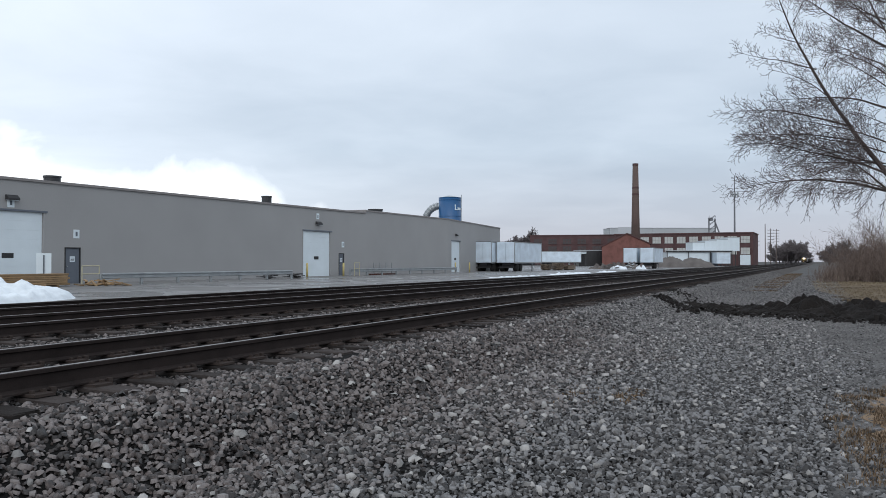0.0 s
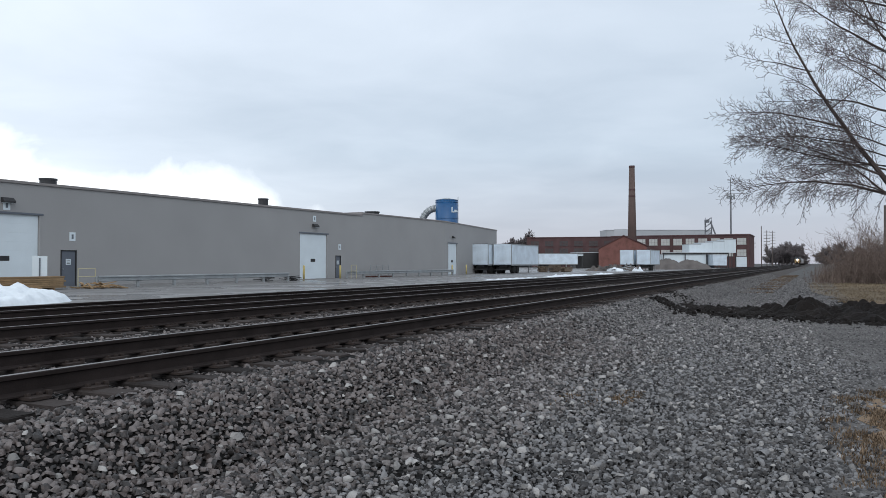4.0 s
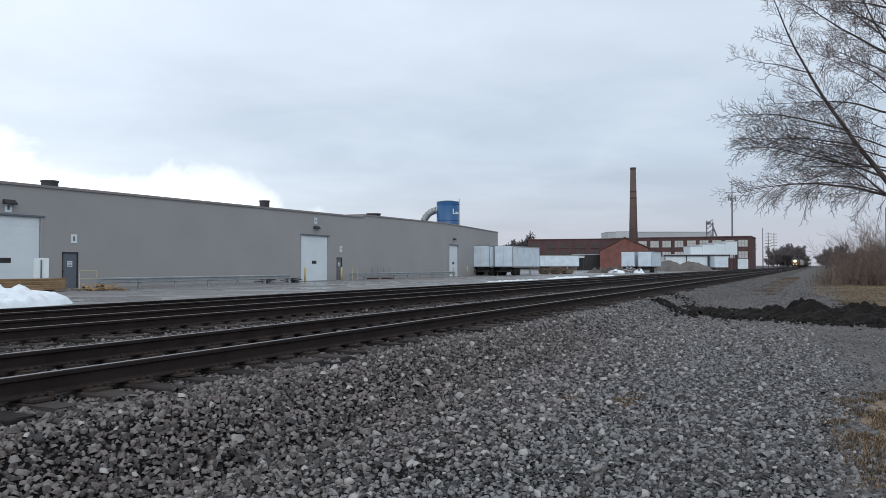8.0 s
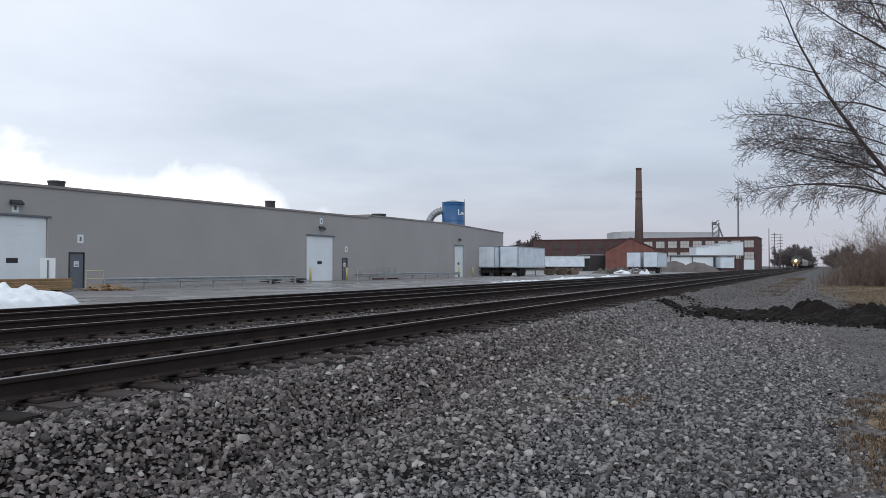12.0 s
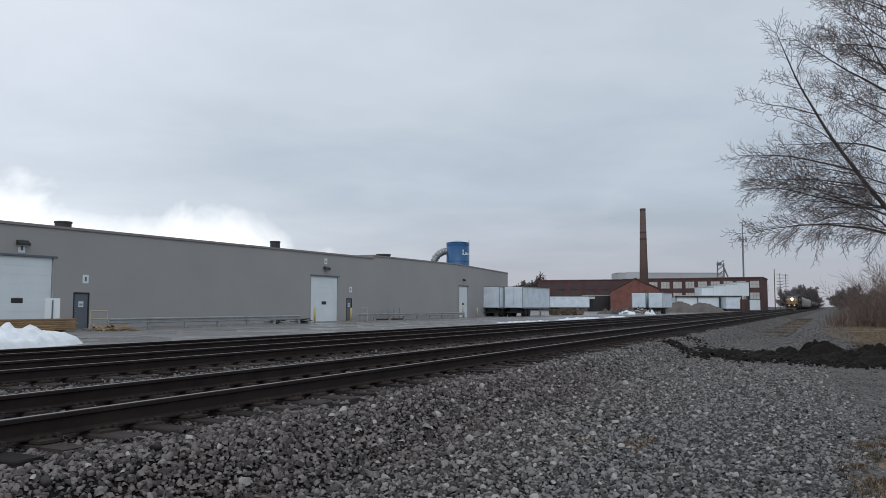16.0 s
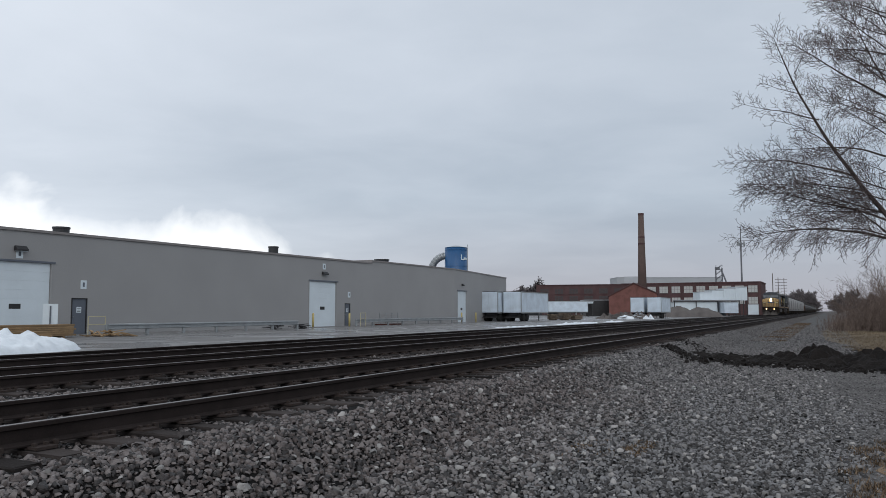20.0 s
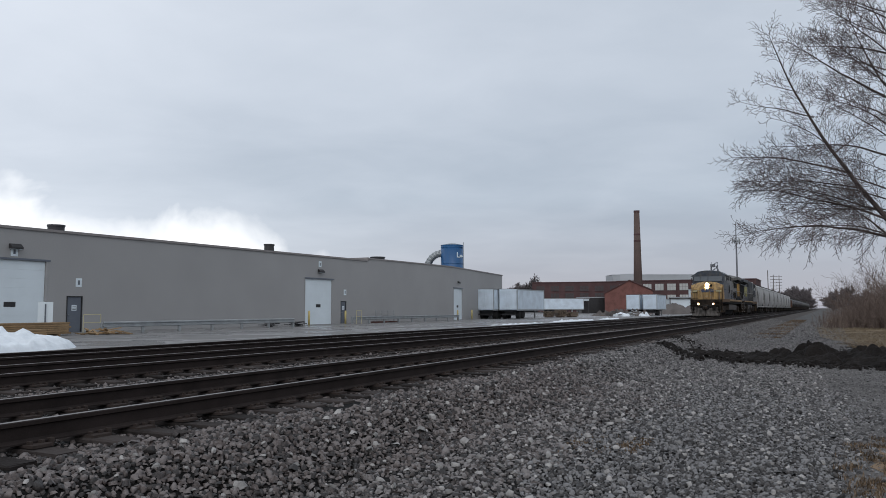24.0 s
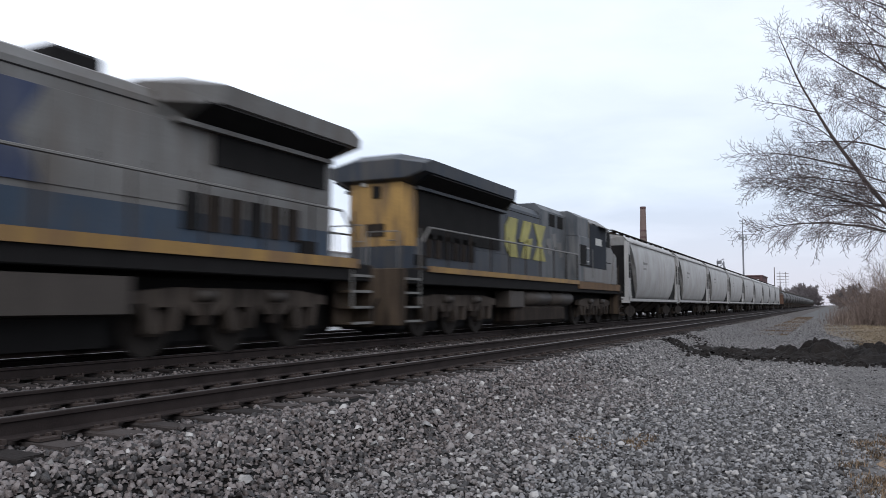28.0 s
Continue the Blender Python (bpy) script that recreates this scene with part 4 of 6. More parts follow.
def utility_pole(x, y, h, arms=1):
    t = thing("utility_pole", x, y, GRAVEL_Z, 0, "weathered wooden utility pole with crossarms", "utility pole", "poles along the railway")
    part("shaft", rod((0, 0, 0), (0, 0, h), 0.2, 0.13, 8), M["pole"], t)
    for k in range(arms):
        z = h - 0.8 - k * 1.4
        part("crossarm", box(-1.3, -0.07, z, 1.3, 0.07, z + 0.16), M["pole"], t)
        for s in (-1.15, -0.5, 0.5, 1.15):
            part("insulator", rod((s, 0, z + 0.16), (s, 0, z + 0.36), 0.06), M["galv"], t)
    return t


for x, y, h, n in ((-19.2, 324, 16, 0), (-19.6, 368, 16, 5), (-19.4, 413, 17.5, 5), (-21.0, 300, 9.5, 2)):
    utility_pole(x, y, h, n)


def gravel_heap(x, y, w, d, h, seed):
    ob = link("gravel_heap", lumps(w, d, h, seed, 24, 16, 0.2, 0.5), M["pile"], smooth=True)
    ob.matrix_world = pose(x, y, LOT_Z, 0, 0, 24)
    return tagged(ob, "heap of brown-grey gravel in the yard", "gravel heap", "gravel heaps")


gravel_heap(-31.2, 184, 8, 7, 2.4, 1)
gravel_heap(-27.4, 192, 9, 7, 2.1, 2)
gravel_heap(-25.2, 193, 6, 5, 1.3, 3)

# ---- right side: soil, grass, brush, trees ----
def soil_ridge(x, y, w, d, h, seed, rz):
    ob = link("soil_heap", lumps(w, d, h, seed, 60, 30, 0.8, 1.9), M["dirt"])
    ob.matrix_world = pose(x, y, GRAVEL_Z, 0, 0, rz)
    return tagged(ob, "low heap of fresh black soil on the gravel", "soil heap", "soil heaps")


for x, y, w, d, h, s, rz in ((-3.9, 26.0, 2.4, 2.2, 0.12, 2, -20), (-2.7, 24.2, 2.8, 1.6, 0.13, 12, -14), (-0.6, 23.8, 3.2, 3.0, 0.24, 3, 0), (-0.25, 24.3, 1.5, 2.0, 0.34, 7, 0),
                             (1.6, 23.4, 4.0, 4.6, 0.28, 4, 4), (-1.6, 22.8, 3.0, 1.3, 0.10, 5, -6), (3.8, 24.0, 4.0, 5.0, 0.33, 6, 0)):
    soil_ridge(x, y, w, d, h, s, rz)


def clods(x0, x1, y0, y1, n, seed, size=0.09):
    """Crumbs of soil thrown about the heaps."""
    rng = np.random.default_rng(seed)
    u, v = rng.random(n), rng.normal(0, 0.3, n)
    x, y = x0 + (x1 - x0) * u, y0 + (y1 - y0) * u + v * (1.0 + 2.0 * u)
    sz = size * np.exp(rng.normal(0, 0.4, n))
    z = np.where(x < -3.6, np.maximum(bed_height(x), GRAVEL_Z), GRAVEL_Z) + sz * 0.15
    return scatter("soil_clods", np.stack([x, y, z], 1), sz, M["dirt"], seed, "crumbled black soil strewn on the gravel", "soil")


clods(-5.6, -2.8, 31.0, 25.0, 900, 51, 0.06)
clods(-4.6, -2.0, 24.6, 22.6, 800, 52)
clods(-2.6, 2.4, 22.4, 21.3, 1500, 53)
clods(-3.0, 2.4, 26.0, 25.6, 900, 54)


def blades(name, spots, seed, h, material, label, category="grass", lean=0.5, w=0.008):
    """Dry blades: thin bent triangles, as one piece of geometry."""
    rng = np.random.default_rng(seed)
    n = len(spots)
    a = rng.uniform(0, 2 * np.pi, n)
    hh = h * rng.uniform(0.5, 1.3, n)
    side = np.stack([np.cos(a), np.sin(a), 0 * a], 1) * w
    tip = np.stack([-np.sin(a), np.cos(a), 0 * a], 1) * (hh * rng.uniform(0, lean, n))[:, None]
    p = np.asarray(spots, float)
    mid = p + tip * 0.35
    mid[:, 2] += hh * 0.6
    end = p + tip
    end[:, 2] += hh * 0.95
    v = np.stack([p - side, p + side, mid + side * 0.7, mid - side * 0.7, end], 1).reshape(-1, 3)
    base = 5 * np.arange(n)[:, None]
    faces = [tuple(q) for q in (base + [0, 1, 2, 3]).tolist()] + [tuple(q) for q in (base + [3, 2, 4]).tolist()]
    me = bpy.data.meshes.new(name)
    me.from_pydata(v.tolist(), [], faces)
    me.materials.append(material)
    return tagged(new(name, me), label, category, kind="stuff")


def spots_in(n, seed, x0, x1, y0, y1, clump=0.0, freq=1.0, edge=None):
    rng = random.Random(seed)
    out = []
    while len(out) < n:
        x, y = rng.uniform(x0, x1), rng.uniform(y0, y1)
        if edge and not edge(x, y):
            continue
        if noise.noise(Vector((x * freq, y * freq, seed))) < clump and rng.random() > 0.06:
            continue
        out.append((x, y, GRAVEL_Z))
    return out


rng_g = random.Random(3)
blades("dead_grass", spots_in(17000, 1, -0.2, 1.5, 3.5, 11.4, -0.05, 2.2, lambda x, y: x > float(turf_edge(y)) - 0.12 + 0.22 * noise.noise(Vector((x * 3, y * 3, 0))) + 0.5 * rng_g.random() ** 2 + 0.6 * max(0.0, y - 9.2)),
       1, 0.05, M["grass"], "matted dead brown grass at the gravel's edge", w=0.005, lean=1.1)
blades("dead_grass", spots_in(700, 2, -2.5, -1.7, 7.5, 8.7, 0.10, 1.5), 2, 0.035, M["grass"], "thin tuft of dead grass in the gravel")
blades("dead_grass", spots_in(9000, 3, -3.5, -1.9, 40, 105, 0.0, 0.25), 3, 0.05, M["grass"], "strip of dead brown grass along a gravel track", w=0.03)
blades("dead_grass", spots_in(18000, 4, -0.6, 8, 29, 62, -0.3, 0.3, lambda x, y: x > -0.4 + (55 - y) * 0.05 + 0.5 * noise.noise(Vector((x, y, 4)))), 4, 0.05, M["lawn"], "rough dead lawn", w=0.03)

lawn = bmesh.new()
add_prism(lawn, [(1.8, 29), (14, 29), (20, 140), (1.5, 140), (-0.5, 60), (-0.2, 42)], "z", GRAVEL_Z - 0.2, GRAVEL_Z + 0.025)
tagged(link("lawn", lawn, M["lawn"]), "dead brown lawn beside the tracks", "lawn", kind="structure")


def turf():
    """A thin mat with a ragged rim."""
    bm = bmesh.new()
    rim = []
    for i in range(100):
        y = -12 + 22.8 * i / 99
        rim.append((float(turf_edge(y)) + 0.24 + 0.7 * max(0.0, y - 9.2) + 0.30 * noise.noise(Vector((0, y * 2.3, 0))) + 0.16 * noise.noise(Vector((3, y * 9, 0))), y))
    rim += [(8.5, 11.6), (8.5, -12)]
    return add_prism(bm, rim, "z", GRAVEL_Z - 0.2, GRAVEL_Z + 0.0165)


tagged(link("verge", turf(), M["grass"]), "dead brown turf at the gravel's edge", "verge", kind="structure")


def tube_mesh(segs, sides=4):
    """Many tapered tubes from (a, b, ra, rb) as one set of vertices and faces."""
    n = len(segs)
    a = np.array([s[0] for s in segs], float)
    b = np.array([s[1] for s in segs], float)
    ra, rb = np.array([s[2] for s in segs]), np.array([s[3] for s in segs])
    d = b - a
    d /= np.maximum(np.linalg.norm(d, axis=1), 1e-9)[:, None]
    up = np.where(np.abs(d[:, 2:3]) > 0.9, [[1.0, 0, 0]], [[0, 0, 1.0]])
    u = np.cross(d, up)
    u /= np.linalg.norm(u, axis=1)[:, None]
    w = np.cross(d, u)
    rings = []
    for p, r in ((a, ra), (b, rb)):
        for k in range(sides):
            t = 2 * np.pi * k / sides
            rings.append(p + (u * np.cos(t) + w * np.sin(t)) * r[:, None])
    v = np.stack(rings, 1).reshape(-1, 3)
    base = 2 * sides * np.arange(n)[:, None]
    faces = np.concatenate([base + [k, (k + 1) % sides, sides + (k + 1) % sides, sides + k] for k in range(sides)])
    return v, faces


def tubes(name, segs, material, parent=None, sides=4, label=""):
    v, f = tube_mesh(segs, sides)
    me = bpy.data.meshes.new(name)
    me.from_pydata(v.tolist(), [], f.tolist())
    me.materials.append(material)
    ob = new(name, me)
    if parent:
        ob.parent = parent
    if label:
        ob["label"] = label
    return ob


def grow(segs, p, d, length, r, rng, depth, droop=0.0, spread=35, twigs=3, wander=10, min_r=0.004):
    """A branch of bent pieces that gives off side branches; segs gets (a, b, ra, rb)."""
    n = max(3, int(length / 0.35)) if depth > 0 else 3
    step = length / n
    for i in range(n):
        k0, k1 = i / n, (i + 1) / n
        axis = Vector((rng.gauss(0, 1), rng.gauss(0, 1), rng.gauss(0, 1))).normalized()
        d = (Matrix.Rotation(radians(rng.gauss(0, wander)), 3, axis) @ d)
        d.z -= droop * step
        d.normalize()
        q = p + d * step
        segs.append((tuple(p), tuple(q), max(min_r, r * (1 - 0.8 * k0)), max(min_r, r * (1 - 0.8 * k1))))
        p = q
        if depth > 0 and k1 > 0.12:
            for _ in range(twigs if rng.random() < 0.75 else twigs - 1):
                side = d.cross(Vector((rng.gauss(0, 1), rng.gauss(0, 1), rng.gauss(0, 1)))).normalized()
                a = radians(rng.uniform(spread * 0.6, spread * 1.5))
                nd = (d * math.cos(a) + side * math.sin(a)).normalized()
                grow(segs, p.copy(), nd, length * rng.uniform(0.22, 0.42) * (1.1 - 0.5 * k1), r * 0.42 * (1 - 0.6 * k1), rng, depth - 1,
                     droop, spread, max(1, twigs - 1), wander * 1.5, min_r)
    return p


def sweep(segs, sprays, p, head, yaw, length, r, bend, rng, step=0.2, wander=4.0):
    """A limb that swings evenly from one heading to another; head: degrees from +x in the upright plane, yaw: turn of
    that plane. Adds its pieces to segs and the places for side shoots to sprays."""
    n = max(3, round(length / step))
    p = Vector(p)
    drift = 0.0
    for i in range(n):
        drift = 0.8 * drift + rng.gauss(0, wander)
        a, b = radians(head + bend * (i + 0.5) / n + drift), radians(yaw)
        d = Vector((math.cos(a) * math.cos(b), math.cos(a) * math.sin(b), math.sin(a)))
        q = p + d * (length / n)
        segs.append((tuple(p), tuple(q), max(0.008, r * (1 - 0.9 * i / n)), max(0.008, r * (1 - 0.9 * (i + 1) / n))))
        sprays.append((q.copy(), d.copy(), i / n))
        p = q
    return p


def spray(segs, p, d, length, r, depth, rng, lift):
    """A side shoot with twigs of its own, set in rows along it and turning up (or down) towards their tips."""
    n = max(2, round(length / 0.11))
    side = 1 if rng.random() < 0.5 else -1
    for i in range(n):
        d = Vector((d.x + rng.gauss(0, 0.06), d.y + rng.gauss(0, 0.06), d.z + rng.gauss(0, 0.06) + lift * length / n)).normalized()
        q = p + d * (length / n)
        k = 1 - 0.6 * i / n
        segs.append((tuple(p), tuple(q), max(0.0062, r * k), max(0.0062, r * (k - 0.6 / n))))
        p = q
        if depth > 0 and rng.random() < 0.85:
            side = -side
            across = Vector((-d.z, 0.0, d.x)) * side + Vector((0, rng.gauss(0, 0.6), 0))
            nd = (d + across.normalized() * rng.uniform(0.5, 0.9)).normalized()
            spray(segs, p.copy(), nd, max(0.12, length * rng.uniform(0.28, 0.5) * (1.15 - 0.6 * i / n)), r * 0.6, depth - 1, rng, lift * 1.6)


def roadside_tree():
    """The bare tree whose limbs reach into view; its trunk stands at the lawn's edge."""
    t = thing("bare_tree", 2.6, 33.0, GRAVEL_Z, 0, "tall bare grey-barked tree with fine drooping twigs", "tree", "bare trees")
    rng = random.Random(77)
    trunk, p = [], Vector((0.95, 0, -0.1))
    for i in range(11):
        q = Vector((0.95 - 0.062 * (i + 1) + rng.uniform(-0.03, 0.03), rng.uniform(-0.08, 0.08), 1.3 * (i + 1)))
        trunk.append((tuple(p), tuple(q), 0.26 * (1 - 0.08 * i), 0.26 * (1 - 0.08 * (i + 1))))
        p = q
    tubes("trunk", trunk, M["bark"], t, 10, "grey ridged bark")
    # the leader that rises steeply to one side of the trunk
    lead, tips = [], []
    sweep(lead, tips, (0.80, 0, 2.95), 125, 0, 10.7, 0.115, -14, rng, 0.3, 1.2)
    tubes("limb", lead, M["bark"], t, 7, "long leaning limb")
    shoots = [(q, d, k, 10.7, 0.25) for q, d, k in tips if k > 0.2]
    # off the leader: place on it in x and z, heading, bend, length, radius, turn of the plane, lift of its twigs
    on_leader = ((-2.69, 8.85, 162, -9, 3.0, 0.030, 6, 0.7), (-2.47, 8.82, 62, 6, 1.5, 0.018, -20, 0.3), (-1.55, 6.56, 157, 12, 4.4, 0.048, -5, 0.5),
                 (-1.25, 5.97, 171, 6, 4.1, 0.034, 8, 0.2), (-0.72, 5.15, 174, 3, 3.1, 0.036, -14, -0.2), (-2.1, 7.6, 150, 26, 2.8, 0.028, 24, 0.4),
                 (-3.2, 9.9, 158, -16, 1.7, 0.02, -12, 0.6), (-2.0, 7.4, 40, 14, 2.2, 0.024, 12, 0.3), (-3.5, 10.8, 60, 20, 1.6, 0.018, 0, 0.5))
    # off the trunk and its hidden fork
    low = ((0.25, 4.40, 153, 26, 5.8, 0.055, 4, -0.1), (0.25, 3.62, 139, 8, 3.2, 0.060, -10, 0.1), (0.35, 3.74, 150, 46, 6.2, 0.062, 6, -0.2),
           (0.1, 3.9, 156, 44, 5.6, 0.032, 22, -0.1), (0.3, 4.7, 156, 12, 5.8, 0.042, -8, 0.1), (0.3, 5.2, 160, 8, 5.1, 0.034, 6, 0.2), (0.4, 4.9, 160, 18, 5.1, 0.036, -24, 0.2), (0.2, 5.6, 150, 30, 5.2, 0.036, 16, 0.2),
           (-2.2, 4.95, 192, 40, 2.4, 0.018, -8, -0.4), (-1.6, 5.25, 150, 30, 3.6, 0.022, 12, 0.2))
    high = ((0.53, 6.86, 156, 22, 5.0, 0.052, -6, 0.2), (0.49, 6.02, 150, 10, 2.4, 0.034, 14, 0.2), (0.20, 7.74, 124, 44, 3.4, 0.04, 0, 0.3),
            (0.61, 8.80, 149, -8, 5.3, 0.062, 5, 0.5), (0.25, 8.90, 116, -9, 5.0, 0.050, -10, 0.4), (0.33, 10.8, 149, 22, 3.7, 0.046, -6, 0.5),
            (0.3, 11.1, 119, -8, 3.0, 0.040, 8, 0.5), (0.3, 9.6, 136, 12, 3.6, 0.034, 20, 0.4), (0.3, 10.2, 158, -18, 3.6, 0.034, -22, 0.5),
            (0.25, 12.1, 140, 14, 3.2, 0.034, 4, 0.5), (0.3, 9.2, 126, 10, 4.4, 0.036, -4, 0.5), (0.3, 10.5, 132, 0, 4.0, 0.036, 12, 0.6), (0.35, 8.2, 138, 8, 4.0, 0.034, -18, 0.4),
            (0.3, 11.3, 132, 8, 3.6, 0.03, -14, 0.5), (0.3, 12.4, 158, -10, 3.0, 0.03, 10, 0.5), (0.4, 7.2, 142, 20, 4.2, 0.034, 28, 0.3), (0.3, 11.6, 165, -24, 3.0, 0.03, 16, 0.5))
    hang = ((-3.03, 4.75, 246, 8, 1.3), (-2.58, 4.80, 272, -12, 1.2), (-1.12, 4.60, 272, -14, 1.2), (-0.5, 4.40, 238, 4, 1.5), (-2.0, 4.80, 258, 10, 1.0),
            (-3.6, 4.65, 232, 12, 1.2), (-0.7, 4.5, 262, -10, 1.0), (-1.6, 4.7, 250, 6, 1.3), (-4.0, 4.5, 236, 10, 1.1), (-2.8, 4.7, 262, -6, 1.5), (-0.2, 4.3, 250, 4, 1.6))
    for x, z, head, bend, length, r, yaw, lift in on_leader + low + high:
        segs, tips = [], []
        sweep(segs, tips, (x, 0.0, z), head, yaw, length, r, bend, rng, 0.2, 2.6)
        tubes("limb", segs, M["bark"], t, 5)
        shoots += [(q, d, k, length, lift) for q, d, k in tips if k > 0.14]
    fine = []
    for q, d, k, length, lift in shoots:
        for side in (-1, 1):
            if rng.random() < 0.66:
                across = Vector((-d.z, 0.0, d.x)) * side + Vector((0, rng.gauss(0, 0.6), 0))
                nd = (d * rng.uniform(0.6, 1.1) + across.normalized() * 0.75).normalized()
                spray(fine, q.copy(), nd, min(1.15, max(0.32, length * rng.uniform(0.13, 0.27))) * (1.1 - 0.45 * k), 0.011, 2, rng, lift)
    for x, z, head, bend, length in hang:
        segs, tips = [], []
        sweep(segs, tips, (x, rng.uniform(-0.3, 0.3), z), head, rng.uniform(-15, 15), length, 0.014, bend, rng, 0.16, 6.0)
        fine += segs
        for q, d, k in tips:
            spray(fine, q.copy(), (d + Vector((rng.uniform(-0.8, 0.8), rng.gauss(0, 0.5), -0.1))).normalized(), rng.uniform(0.15, 0.4), 0.008, 1, rng, -0.5)
    tagged(tubes("branchwork", fine, M["fine_twig"], t, 3, "dense fine bare twigs"), kind="stuff")
    return t


roadside_tree()


def shrub(x, y, h, w, seed, stems=26, label="thicket of bare brown brush"):
    rng = random.Random(seed)
    t = thing("brush", x, y, GRAVEL_Z, 0, label, "shrub", "brush along the lawn")
    segs = []
    for _ in range(stems):
        a = rng.uniform(0, 2 * math.pi)
        rr = w / 2 * math.sqrt(rng.random())
        p = Vector((rr * math.cos(a), rr * math.sin(a), 0))
        d = Vector((rng.gauss(0, 0.42), rng.gauss(0, 0.42), 1)).normalized()
        grow(segs, p, d, h * rng.uniform(0.35, 1.0), 0.018, rng, 2, 0.0, 36, 2, 11, 0.006)
    tubes("branchwork", segs, M["twig"], t, 3)
    return t


rng_b = random.Random(9)
for i in range(30):
    shrub(0.1 + 0.27 * i + rng_b.uniform(-0.3, 0.3), 61 + rng_b.uniform(0, 12), rng_b.uniform(0.85, 1.25) + 0.085 * i, 2.0, 100 + i, 24)
for i in range(8):
    shrub(0.6 + 0.8 * i, 84 + rng_b.uniform(0, 16), rng_b.uniform(1.3, 2.0) + 0.15 * i, 3.2, 150 + i, 30)
for i in range(7):
    shrub(3.0 + i * 0.42, 66 + rng_b.uniform(-3, 12), rng_b.uniform(3.4, 5.0) + 0.22 * i, 2.2, 200 + i, 11, "tall bare sapling brush")


for i in range(10):
    shrub(1.9 + i * 0.3 + rng_b.uniform(-0.2, 0.2), 62 + rng_b.uniform(0, 10), rng_b.uniform(2.6, 3.6) + 0.34 * i, 1.4, 240 + i, 11, "slender bare saplings above the brush")
utility_pole(7.0, 100, 8.0, 0)


def far_tree(h, w, seed):
    rng = random.Random(seed)
    t = thing("far_tree", 0, 0, GRAVEL_Z, 0, "far bare tree with a dense dark crown", "tree", "far trees")
    # trunk and crown share the wood colour that is lightened as haze
    tubes("trunk", [((0, 0, -0.1), (0, 0, h * 0.5), h * 0.028, h * 0.016)], M["hazy_wood"], t, 6)
    segs = []
    for k in range(16):
        a = rng.uniform(0, 2 * math.pi)
        d = Vector((math.cos(a), math.sin(a), rng.uniform(0.1, 1.6))).normalized()
        grow(segs, Vector((0, 0, h * rng.uniform(0.1, 0.5))), d, w * rng.uniform(0.35, 0.55), h * 0.014, rng, 2, 0.0, 42, 3, 9, h * 0.0055)
    tubes("crown", segs, M["hazy_wood"], t, 3)
    return t


far = [far_tree(15, 13, 900 + i) for i in range(3)]
rng_f = random.Random(31)
spots = [(-29 + 1.25 * i + rng_f.uniform(-1, 1), 640 + rng_f.uniform(-25, 60), rng_f.uniform(1.05, 1.4)) for i in range(14)]
spots += [(-34 + 2.6 * i, 780 + rng_f.uniform(-20, 20), 0.9) for i in range(10)]
spots += [(2 + 1.9 * i + rng_f.uniform(-1, 1), 330 + rng_f.uniform(-30, 60), rng_f.uniform(0.58, 0.78)) for i in range(11)]
spots += [(-119 + 4 * i, 316 + rng_f.uniform(-10, 10), rng_f.uniform(1.05, 1.25)) for i in range(3)]
spots += [(-75 + 5 * i, 400 + rng_f.uniform(-10, 10), rng_f.uniform(0.9, 1.1)) for i in range(3)]
for i, (x, y, s) in enumerate(spots):
    c = far[i] if i < 3 else copy_thing(far[i % 3], pose(x, y, GRAVEL_Z))
    c.matrix_world = pose(x, y, GRAVEL_Z, 0, 0, rng_f.uniform(0, 360)) @ Matrix.Diagonal((s, s, s, 1))


def house(x, y):
    h = thing("house", x, y, GRAVEL_Z, 0, "dark weathered house behind the brush", "house")
    part("wall", box(0, 0, 0, 9, 8, 3.0), M["door_grey"], h)
    part("roof", add_prism(bmesh.new(), [(-0.4, 2.9), (9.4, 2.9), (4.5, 5.0)], "y", -0.4, 8.4), M["door_grey"], h)
    part("window", box(1.2, -0.06, 1.0, 2.4, 0, 2.2), M["pane_white"], h)
    return h


house(6.2, 108)
bag = link("plastic_bag", lumps(0.55, 0.45, 0.28, 8, 14, 10, 0.5, 2.0), M["snow"])
bag.matrix_world = pose(-5.0, 86, GRAVEL_Z)
tagged(bag, "crumpled white plastic bag lying on the gravel", "bag")

# ---- the train ----
SPEED, FRONT_27 = 21.99, 14.5    # metres a second; where the front stands at 27 s
TRAIN_X = TRACKS[1][0]


